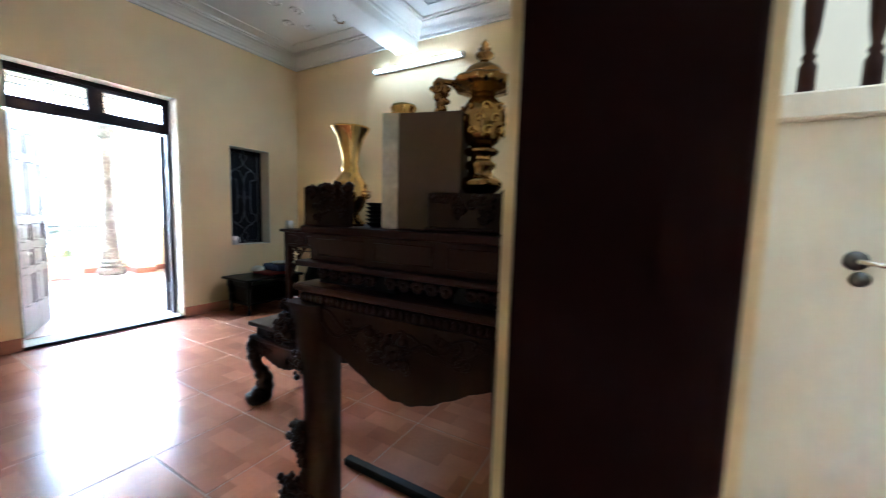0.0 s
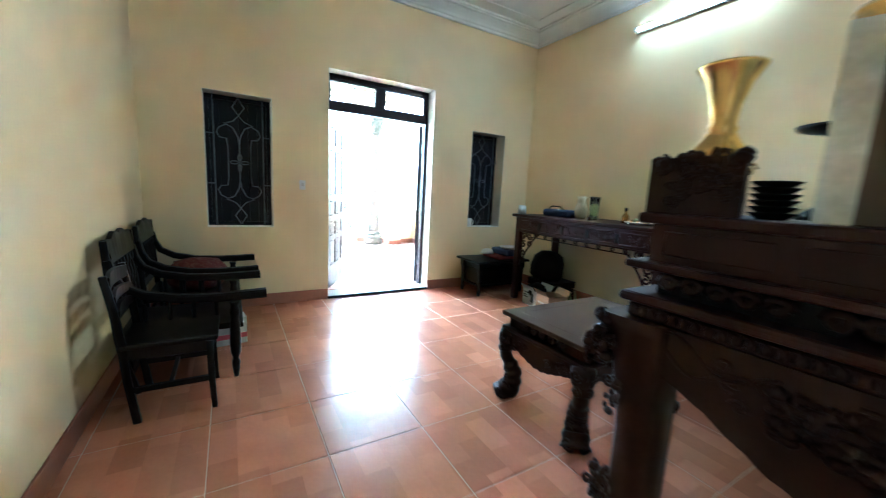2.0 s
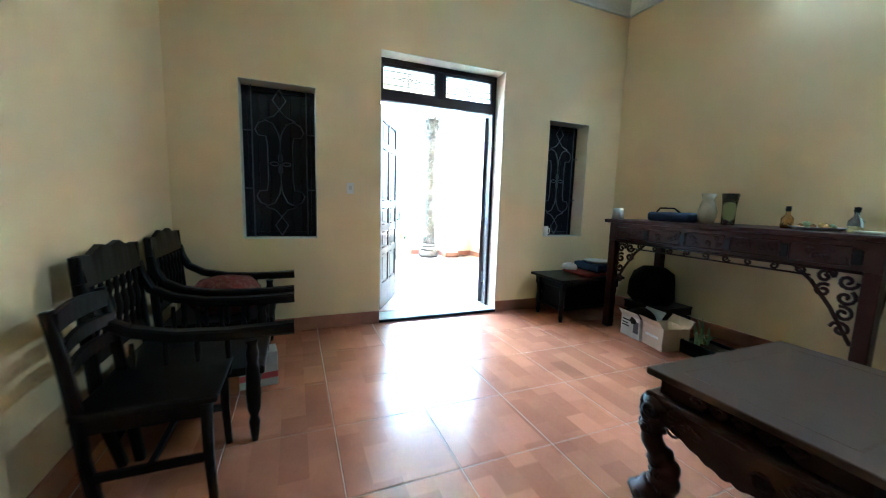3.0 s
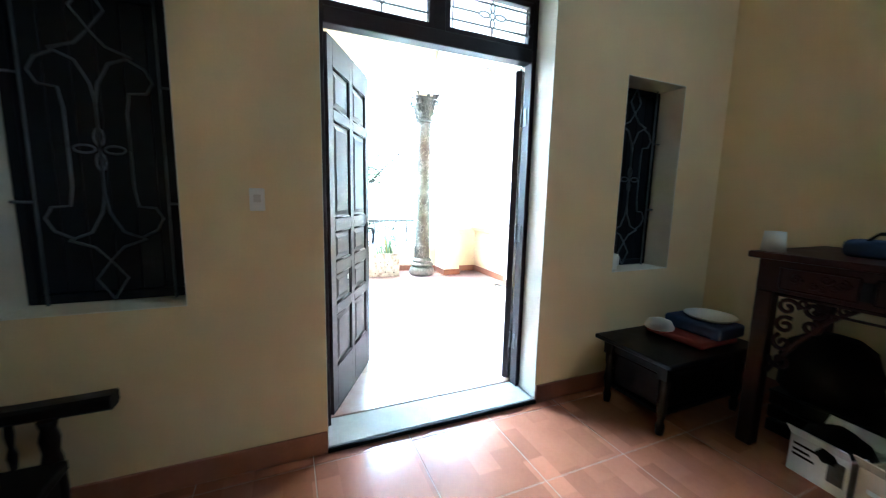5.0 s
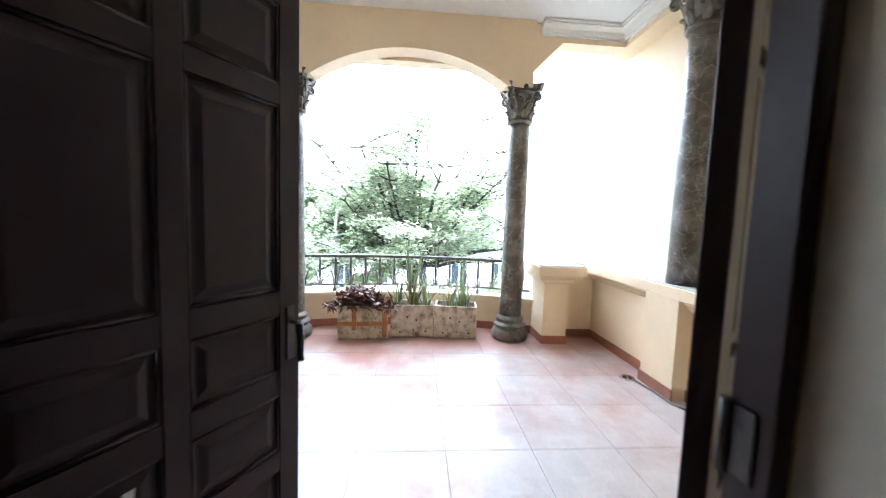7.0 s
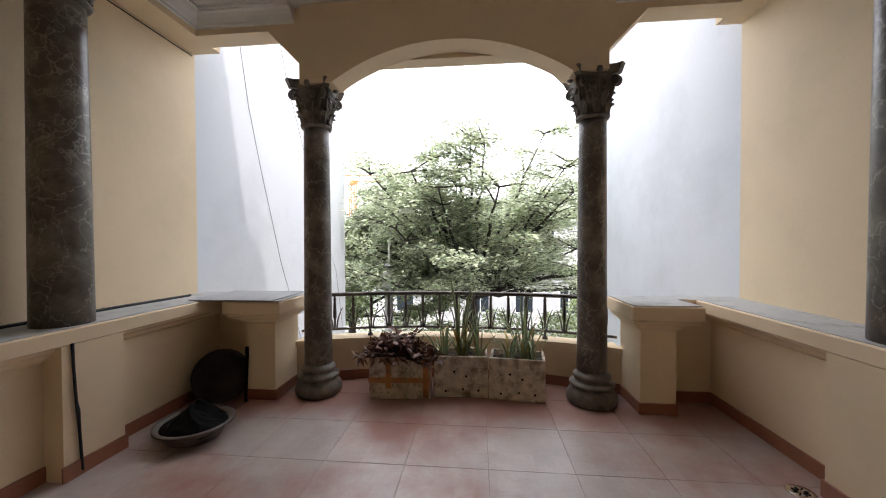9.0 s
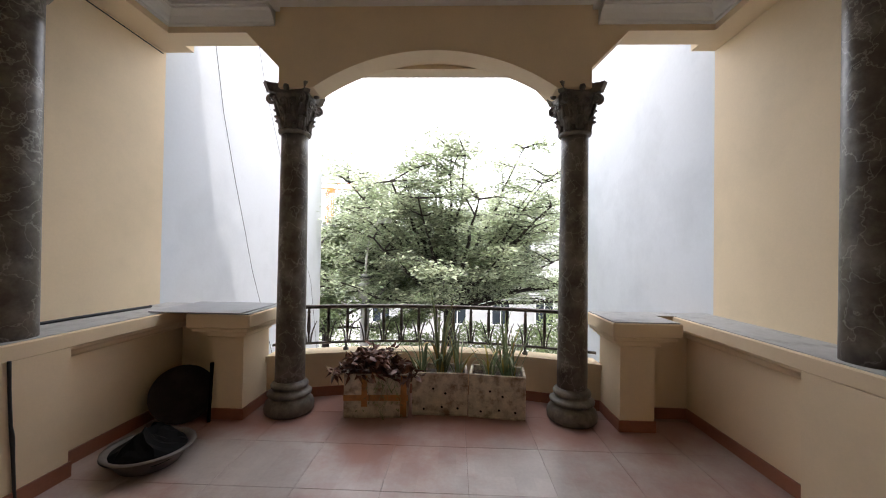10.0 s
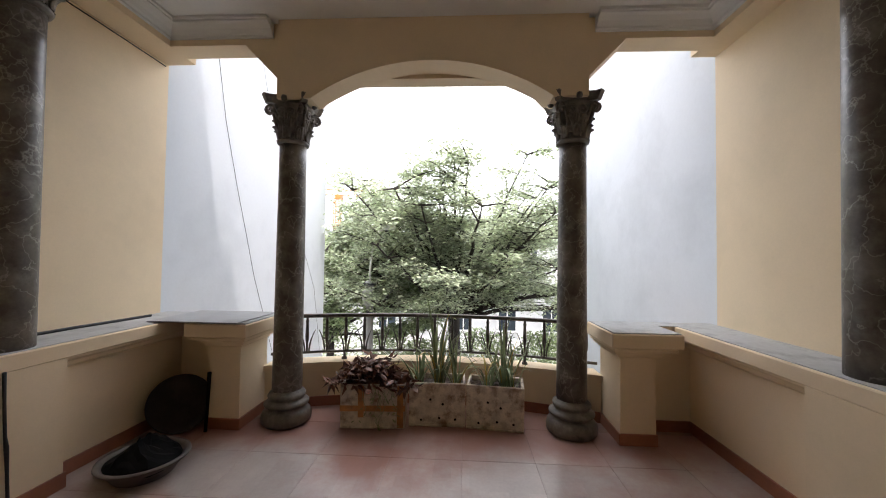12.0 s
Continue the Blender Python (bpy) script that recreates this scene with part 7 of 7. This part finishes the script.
for sx in (-0.13, 0.0, 0.13):
    bm = bmesh.new()
    tube(bm, [(0, -0.03, -0.02), (sx * 0.5, -0.09, -0.07), (sx, -0.13, -0.05), (sx, -0.14, 0.01)], 0.010, 8)
    lathe(bm, [(0.0, 0.0), (0.035, 0.005), (0.03, 0.015), (0.016, 0.02), (0.014, 0.075), (0, 0.075)], (sx, -0.14, 0.01), 14)
    part("arm", bm, M_BRASS_DARK, k)
    bm = bmesh.new()
    lathe(bm, [(0.010, 0.0), (0.02, 0.025), (0.022, 0.045), (0.012, 0.075), (0, 0.085)], (sx, -0.14, 0.085), 14)
    part("bulb", bm, M_BULB if abs(sx) > 0.1 else M_PORCELAIN, k, "bulb")
k = thing("light_switch", "white plastic light switch on the wall", "switch", m=pose(XF, 1.065, 1.30))
part("plate", B((0, -0.031, -0.05), (0.008, 0.031, 0.05), 0.003), M_WHITE_PLASTIC, k)
part("rocker", B((0.008, -0.014, -0.012), (0.013, 0.014, 0.022), 0.002), M_CARD_PALE, k)

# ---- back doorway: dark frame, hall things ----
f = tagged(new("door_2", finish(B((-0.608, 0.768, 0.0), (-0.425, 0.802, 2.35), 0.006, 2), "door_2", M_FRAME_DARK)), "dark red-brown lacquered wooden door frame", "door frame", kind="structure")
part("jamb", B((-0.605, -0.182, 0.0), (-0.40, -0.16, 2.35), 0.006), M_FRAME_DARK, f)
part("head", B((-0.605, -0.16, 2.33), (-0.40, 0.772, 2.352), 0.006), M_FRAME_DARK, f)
k = thing("gallery_balustrade", "dark red turned wooden balustrade above the hall wall", "balustrade", m=pose(0, 2.27, 1.79))
for i in range(14):
    bm = bmesh.new()
    lathe(bm, [(0.026, 0), (0.026, 0.10), (0.016, 0.12), (0.022, 0.135), (0.014, 0.15), (0.024, 0.22), (0.030, 0.32), (0.022, 0.42), (0.014, 0.5), (0.022, 0.515), (0.016, 0.53), (0.026, 0.55), (0.026, 0.66)], (-0.37 + 0.168 * i, 0, 0), 14)
    part("baluster", bm, M_WOOD_RED, k)
part("handrail", B((-0.43, -0.035, 0.66), (2.55, 0.035, 0.72), 0.015, 2), M_WOOD_RED, k)
part("newel", B((-0.445, -0.05, 0.0), (-0.385, 0.03, 0.75), 0.006), M_WOOD_RED, k)
k = thing("wall_bracket", "small dark bronze lever fitting on the hall wall", "fitting", m=pose(0.17, 2.26, 1.17))
bm = bmesh.new()
lathe(bm, [(0, 0), (0.035, 0.0), (0.032, 0.012), (0, 0.015)], (0, 0, 0), 18)
o = part("rose", bm, M_STEEL, k)
o.matrix_basis = pose(-0.02, 0, 0.03, 90, 0, 0)
bm = bmesh.new()
lathe(bm, [(0, 0), (0.028, 0.0), (0.026, 0.012), (0, 0.015)], (0, 0, 0), 18)
o = part("keyhole_plate", bm, M_STEEL, k)
o.matrix_basis = pose(-0.005, 0, -0.035, 90, 0, 0)
bm = bmesh.new()
tube(bm, [(-0.02, 0, 0.03), (-0.02, -0.05, 0.03), (0.03, -0.06, 0.022), (0.09, -0.058, 0.02)], [0.011, 0.010, 0.009, 0.008], 8)
part("lever", bm, M_CHROME, k)

# added area lamp under the closed hall ceiling, for unseen daylight behind the camera
hall = new("hall_fill", bpy.data.lights.new("hall_fill", "AREA"))
hall.data.shape, hall.data.size, hall.data.size_y = "RECTANGLE", 2.2, 3.5
hall.data.energy, hall.data.color = 0.7, (1.0, 0.97, 0.92)
hall.matrix_world = look((1.3, 2.2, 5.15), (1.3, 2.2, 0))


# ---- street ----
def tree(m, label, trunk_h, crown, n_limb, n_leaf, seed, leaf_mat, leaf_len=0.16, trunk_r=0.17):
    """A tapered trunk with forking limbs; small leaves grow in loose sprays round the twig ends."""
    rnd = random.Random(seed)
    t = thing("tree", label, "tree", "street trees", m)
    bm = bmesh.new()
    tips = []

    def grow(p, d, ln, r, depth):
        pts, rad = [p], [r]
        q = p.copy()
        for k in range(5):
            d2 = (d + Vector((rnd.uniform(-0.25, 0.25), rnd.uniform(-0.25, 0.25), rnd.uniform(-0.12, 0.16)))).normalized()
            d = d2
            q = q + d * ln / 5
            pts.append(q.copy())
            rad.append(r * (1 - 0.11 * (k + 1)))
        tube(bm, pts, rad, 7 if depth < 2 else 4)
        if depth >= 2:
            tips.append((pts[3], d))
            tips.append((pts[-1], d))
        if depth >= 4:
            return
        for j in range(3 if depth < 3 else 2):
            ax = Vector((rnd.uniform(-1, 1), rnd.uniform(-1, 1), rnd.uniform(-0.2, 0.5))).normalized()
            nd = (d * 0.9 + ax * 0.75).normalized()
            grow(pts[rnd.choice((3, 4, 5))], nd, ln * rnd.uniform(0.6, 0.78), rad[-1] * 0.72, depth + 1)

    base = Vector((0, 0, 0))
    fork = Vector((rnd.uniform(-0.1, 0.1), rnd.uniform(-0.1, 0.1), trunk_h))
    tube(bm, [base, Vector((0.03, 0.04, trunk_h * 0.5)), fork], [trunk_r * 1.25, trunk_r, trunk_r * 0.95], 12)
    for i in range(n_limb):
        a = 2 * math.pi * i / n_limb + rnd.uniform(-0.35, 0.35)
        up = (0.10, 0.22, 0.42, 0.75, 1.2)[i % 5]
        d = Vector((math.cos(a), math.sin(a), up)).normalized()
        grow(fork - Vector((0, 0, rnd.uniform(0, 0.25))), d, crown * (0.58, 0.55, 0.52, 0.50, 0.47)[i % 5] * rnd.uniform(0.92, 1.08), trunk_r * 0.6, 1)
    grow(fork, Vector((0, 0, 1)), crown * 0.45, trunk_r * 0.6, 1)
    part("trunk", bm, M_BARK, t, "dark forking trunk and limbs")
    verts, faces = [], []
    for i in range(n_leaf):
        p, d = tips[i % len(tips)]
        s = crown * 0.062
        c = p + Vector((rnd.gauss(0, s), rnd.gauss(0, s), rnd.gauss(0, s * 0.38)))
        a = rnd.uniform(0, 2 * math.pi)
        dd = Vector((math.cos(a), math.sin(a), rnd.uniform(-0.7, 0.3))).normalized()
        n = Vector((rnd.uniform(-0.6, 0.6), rnd.uniform(-0.6, 0.6), 1)).normalized()
        side = dd.cross(n).normalized()
        ln, w = leaf_len * rnd.uniform(0.6, 1.25), leaf_len * 0.19
        b = len(verts)
        verts += [tuple(c), tuple(c + dd * ln * 0.5 + side * w), tuple(c + dd * ln - n * 0.02), tuple(c + dd * ln * 0.5 - side * w)]
        faces.append((b, b + 1, b + 2, b + 3))
    me = bpy.data.meshes.new("crown")
    me.from_pydata(verts, [], faces)
    me.materials.append(leaf_mat)
    o = new("crown", me)
    o.parent = t
    o["label"] = "airy crown of small narrow green leaves"
    return t


GZ = -3.8


def domed_tree(m, label, fork_z, mid_z, half_w, half_h, n_limb, n_leaf, seed):
    """A short trunk whose limbs sweep out and up to a broad dome; twigs along them carry flat sprays of small leaves."""
    rnd = random.Random(seed)
    t = thing("tree", label, "tree", "street trees", m)
    bm = bmesh.new()
    fork = Vector((0, 0, fork_z))
    tube(bm, [(0, 0, 0), (0.04, 0.05, fork_z * 0.5), tuple(fork)], [0.26, 0.20, 0.19], 12)
    sprays = []
    for i in range(n_limb):
        up = -0.34 + 1.27 * ((i * 0.7549 + 0.1) % 1.0)
        az = rnd.uniform(0, 2 * math.pi)
        el = math.asin(max(-0.4, min(1.0, up)))
        k = rnd.uniform(0.88, 1.06) * (1.0 if i % 3 else 0.75)
        reach = half_w * max(0.0, math.cos(el)) ** 0.34 * (0.5 if i % 4 == 0 else 1.0)
        end = Vector((reach * k * math.cos(az), reach * k * math.sin(az), mid_z + half_h * k * math.sin(el)))
        ctl = Vector((end.x * 0.45, end.y * 0.45, fork_z + (end.z - fork_z) * rnd.uniform(0.30, 0.5) + 0.2))
        pts = []
        for q in range(11):
            u = q / 10
            p = fork * (1 - u) ** 2 + ctl * (2 * u * (1 - u)) + end * u * u
            w = 0.09 * math.sin(math.pi * u)
            pts.append(p + Vector((rnd.uniform(-w, w), rnd.uniform(-w, w), rnd.uniform(-w, w))))
        r0 = rnd.uniform(0.06, 0.12)
        tube(bm, pts, [r0 * (1 - 0.085 * q) for q in range(11)], 6)
        for q in (5, 6, 7, 8, 8, 9, 9, 10, 10, 10):
            a = rnd.uniform(0, 2 * math.pi)
            d = Vector((math.cos(a), math.sin(a), rnd.uniform(-0.15, 0.45)))
            ln = rnd.uniform(0.4, 1.05)
            e = pts[q] + d * ln
            tube(bm, [pts[q], pts[q] + d * ln * 0.5 + Vector((0, 0, 0.05)), e], [0.028, 0.017, 0.007], 4)
            sprays.append((e, ln))
            sprays.append((pts[q] + d * ln * 0.55, ln))
    part("trunk", bm, M_BARK, t, "dark trunk and sweeping limbs")
    verts, faces = [], []
    for i in range(n_leaf):
        p, ln = sprays[i % len(sprays)]
        s = 0.10 + 0.13 * ln
        c = p + Vector((rnd.gauss(0, s), rnd.gauss(0, s), rnd.gauss(0, s * 0.42)))
        a = rnd.uniform(0, 2 * math.pi)
        dd = Vector((math.cos(a), math.sin(a), rnd.uniform(-0.6, 0.5))).normalized()
        n = Vector((rnd.uniform(-0.7, 0.7), rnd.uniform(-0.7, 0.7), 1)).normalized()
        side = dd.cross(n).normalized()
        le = rnd.uniform(0.09, 0.17)
        w = le * 0.20
        b = len(verts)
        verts += [tuple(c), tuple(c + dd * le * 0.5 + side * w), tuple(c + dd * le), tuple(c + dd * le * 0.5 - side * w)]
        faces.append((b, b + 1, b + 2, b + 3))
    me = bpy.data.meshes.new("crown")
    me.from_pydata(verts, [], faces)
    me.materials.append(M_TREE)
    o = new("crown", me)
    o.parent = t
    o["label"] = "broad airy crown of small green leaves"


domed_tree(pose(-18.0, 2.05, GZ), "spreading street tree with a broad airy green dome and dark limbs", 3.45, 5.05, 4.2, 3.15, 112, 150000, 7)
tree(pose(-17.5, -1.9, GZ), "leafy green street tree beside the lamp post", 3.0, 3.2, 7, 34000, 19, M_TREE_DARK, 0.17, 0.12)
tree(pose(-21.0, 8.3, GZ), "leafy green street tree beyond the wall", 2.6, 2.9, 5, 18000, 23, M_TREE_DARK, 0.18, 0.12)


def bush(m, label, r, h, n, seed):
    rnd = random.Random(seed)
    verts, faces = [], []
    for i in range(n):
        a, q = rnd.uniform(0, 2 * math.pi), rnd.random() ** 0.5
        z = h * rnd.random()
        rad = r * q * (1 - 0.5 * (z / h) ** 2) * (1 + 0.3 * math.sin(3 * a + seed))
        c = Vector((rad * math.cos(a), rad * math.sin(a), z))
        d = Vector((rnd.uniform(-1, 1), rnd.uniform(-1, 1), rnd.uniform(-0.5, 0.8))).normalized()
        sd = d.orthogonal().normalized()
        ln, w = 0.16, 0.035
        b = len(verts)
        verts += [tuple(c), tuple(c + d * ln * 0.5 + sd * w), tuple(c + d * ln), tuple(c + d * ln * 0.5 - sd * w)]
        faces.append((b, b + 1, b + 2, b + 3))
    me = bpy.data.meshes.new("bush")
    me.from_pydata(verts, [], faces)
    me.materials.append(M_TREE_DARK)
    o = new("bush", me)
    o.matrix_basis = m
    return tagged(o, label, "bush", "street bushes")


for k, (x, y, r, h) in enumerate(((-19.5, -0.6, 1.3, 2.6), (-19.0, 0.9, 1.2, 2.4), (-20.5, 3.2, 1.5, 2.5), (-19.5, 5.2, 1.4, 2.6), (-21.0, 6.6, 1.5, 3.0), (-21.0, -3.2, 1.6, 3.2))):
    bush(pose(x, y, GZ), "dense green bush behind the railing", r, h, 2600, k + 1)


def lamp_post():
    k = thing("street_lamp", "grey concrete pole with a bent lamp arm", "street lamp", m=pose(-15.4, -0.10, GZ))
    bm = bmesh.new()
    lathe(bm, [(0.14, 0), (0.105, 4.72), (0.0, 4.73)], seg=16)
    part("pole", bm, M_CONCRETE, k)
    bm = bmesh.new()
    tube(bm, [(0, 0, 4.6), (0.02, 0.02, 5.1), (0.03, 0.07, 5.6), (0.04, 0.17, 5.95), (0.05, 0.38, 6.1)], 0.03, 8)
    part("arm", bm, M_CARD_PALE, k, "slim pale bent arm")
    bm = bmesh.new()
    box(bm, (-0.08, 0.32, 6.05), (0.16, 0.66, 6.17), 0.04, 2)
    part("lamp_head", bm, M_WHITE_PLASTIC, k, "white lamp head")
    part("junction_box", B((0.09, -0.12, 4.1), (0.25, 0.12, 4.5), 0.02), M_CONCRETE, k)
    for z in (3.9, 4.62):
        part("clamp", B((-0.14, -0.14, z), (0.14, 0.14, z + 0.05), 0.01), M_STEEL, k)


lamp_post()
for i, (z, x) in enumerate(((-0.05, -20.0), (0.10, -20.1), (0.22, -19.9), (0.34, -20.2), (-0.25, -20.05))):
    bm = bmesh.new()
    tube(bm, [(x, y, z - 0.25 * math.sin(math.pi * ((y + 14) % 12) / 12) + 0.01 * i * y) for y in range(-14, 23, 2)], 0.016, 5)
    solid("street_cable", bm, M_CABLE, "black overhead cable slung along the street", "cable", group="street cables")


def house_opposite():
    k = thing("house_across_street", "white house across the street with a flat eave and dark windows", "house", m=pose(-28, 2, GZ))
    part("facade", B((-6, -13, 0), (0, 13, 3.7), 0.0), M_FACADE, k)
    part("eave", B((-6.3, -13.4, 3.7), (0.5, 13.4, 4.05), 0.03), M_FACADE, k)
    part("upper_storey", B((-6, -4.5, 4.05), (-1.2, 6.0, 6.4)), M_FACADE, k)
    roof = bmesh.new()
    prism(roof, [(-4.9, 6.4), (6.4, 6.4), (0.8, 8.2)], "x", -6.3, -0.9)
    part("roof", roof, M_ROOFTILE, k, "grey pitched roof")
    for y in (-10.5, -7.5, -4.2, -2.0, 0.4, 3.0, 5.6, 8.4, 10.8):
        w = part("window", B((-0.02, y - 0.55, 1.1), (0.03, y + 0.55, 2.6)), M_WINDOW_DARK, k)
        bm = bmesh.new()
        for a, b in (((0.03, y - 0.62, 1.03), (0.07, y - 0.5, 2.67)), ((0.03, y + 0.5, 1.03), (0.07, y + 0.62, 2.67)), ((0.03, y - 0.5, 2.55), (0.07, y + 0.5, 2.67)), ((0.03, y - 0.5, 1.03), (0.07, y + 0.5, 1.12)), ((0.03, y - 0.03, 1.12), (0.06, y + 0.03, 2.55))):
            box(bm, a, b)
        part("frame", bm, M_PAPER, w)
    for y in (-3.0, -0.4, 1.6, 4.2):
        w = part("upper_window", B((-1.22, y - 0.8, 4.5), (-1.17, y + 0.8, 6.0)), M_WINDOW_DARK, k)
        bm = bmesh.new()
        for q in range(5):
            box(bm, (-1.17, y - 0.82 + 0.4 * q, 4.5), (-1.14, y - 0.78 + 0.4 * q, 6.0))
        part("frame", bm, M_PAPER, w)
    for y in (-8.8, -0.9, 7.0):
        part("pilaster", B((0.0, y - 0.18, 0), (0.08, y + 0.18, 3.7)), M_FACADE, k)


house_opposite()
structure("pavement", B((-23.5, -40, GZ), (-16.0, 40, GZ + 0.15)), M_CONCRETE, "grey street pavement with a kerb", "pavement")
k = thing("garden_wall", "low white garden wall with posts across the street", "wall", m=pose(-23.6, 2, GZ))
part("wall", B((-0.1, -15, 0), (0.1, 15, 1.1)), M_FACADE, k)
for i in range(11):
    part("post", B((-0.18, -15 + 3 * i - 0.18, 0), (0.18, -15 + 3 * i + 0.18, 1.5), 0.02), M_FACADE, k)


def far_block(x, y, w, d, h, label, seed):
    k = thing("apartment_block", label, "building", "far buildings", pose(x, y, GZ))
    part("wall", B((-d, -w / 2, 0), (0, w / 2, h)), M_FACADE, k)
    part("roof", B((-d - 0.2, -w / 2 - 0.2, h), (0.2, w / 2 + 0.2, h + 0.4)), M_ROOFTILE, k)
    for fl in range(int(h // 3.2)):
        for i in range(int(w // 2.6)):
            part("window", B((0.0, -w / 2 + 0.8 + 2.6 * i, 1.0 + 3.2 * fl), (0.05, -w / 2 + 2.2 + 2.6 * i, 2.5 + 3.2 * fl)), M_WINDOW_DARK, k)


far_block(-60, -22, 14, 10, 9.0, "pale distant block among the trees", 1)
far_block(-62, 16, 18, 10, 8.0, "pale distant block among the trees", 2)


def crane():
    k = thing("tower_crane", "orange tower crane far behind the trees", "crane", m=pose(-70, -20.2, GZ))
    bm = bmesh.new()
    for sx in (-0.5, 0.5):
        for sy in (-0.5, 0.5):
            tube(bm, [(sx, sy, 0), (sx, sy, 16)], 0.12, 4)
    for z in range(0, 16):
        s = 1 if z % 2 else -1
        tube(bm, [(0.5, -0.5 * s, z), (0.5, 0.5 * s, z + 1)], 0.08, 4)
        tube(bm, [(-0.5, -0.5 * s, z), (-0.5, 0.5 * s, z + 1)], 0.08, 4)
    part("mast", bm, M_CRANE, k)
    bm = bmesh.new()
    for z in (16.6, 17.6):
        tube(bm, [(0, -3, z), (0, 6.6, z - 0.3)], 0.12, 4)
    for i in range(9):
        y = -3 + i
        tube(bm, [(0, y, 16.6), (0, y + 0.5, 17.55), (0, y + 1, 16.55)], 0.07, 4)
    part("jib", bm, M_CRANE, k)
    part("cab", B((-0.6, -0.4, 15.8), (0.6, 0.8, 16.6), 0.05), M_CRANE, k)


crane()

# ---- floor tiles, each its own piece ----
def tiles(floor_name, x0, x1, y0, y1, jx, jy, pitch, z, material, label, keep=None, g=0.0022):
    f = bpy.data.objects[floor_name]
    meshes = {}

    def edges(a, b, j):
        k = math.floor((a - j) / pitch)
        out = [a]
        while True:
            k += 1
            v = j + k * pitch
            if v >= b - 0.02:
                break
            if v > a + 0.02:
                out.append(v)
        return out + [b]

    ex, ey = edges(x0, x1, jx), edges(y0, y1, jy)
    rnd = random.Random(2)
    for xa, xb in zip(ex, ex[1:]):
        for ya, yb in zip(ey, ey[1:]):
            if keep and not keep((xa + xb) / 2, (ya + yb) / 2):
                continue
            w, d = round(xb - xa - 2 * g, 4), round(yb - ya - 2 * g, 4)
            if (w, d) not in meshes:
                bm = bmesh.new()
                b = 0.0016
                lo = [bm.verts.new((sx * w / 2, sy * d / 2, -b)) for sx, sy in ((-1, -1), (1, -1), (1, 1), (-1, 1))]
                hi = [bm.verts.new((sx * (w / 2 - b), sy * (d / 2 - b), 0)) for sx, sy in ((-1, -1), (1, -1), (1, 1), (-1, 1))]
                bt = [bm.verts.new((sx * w / 2, sy * d / 2, -0.008)) for sx, sy in ((-1, -1), (1, -1), (1, 1), (-1, 1))]
                bm.faces.new(hi)
                for i in range(4):
                    bm.faces.new((lo[i], lo[(i + 1) % 4], hi[(i + 1) % 4], hi[i]))
                    bm.faces.new((bt[i], bt[(i + 1) % 4], lo[(i + 1) % 4], lo[i]))
                meshes[(w, d)] = finish(bm, "tile", material)
            o = new("tile", meshes[(w, d)])
            o.parent = f
            o.matrix_basis = pose((xa + xb) / 2, (ya + yb) / 2, z + rnd.uniform(-0.0004, 0.0004), rnd.uniform(-0.03, 0.03), rnd.uniform(-0.03, 0.03), 0)


tiles("floor_bed", XF + 0.001, XB, YL, YR, -2.70, 0.76, 0.507, 0.0, M_TILE, "tile")
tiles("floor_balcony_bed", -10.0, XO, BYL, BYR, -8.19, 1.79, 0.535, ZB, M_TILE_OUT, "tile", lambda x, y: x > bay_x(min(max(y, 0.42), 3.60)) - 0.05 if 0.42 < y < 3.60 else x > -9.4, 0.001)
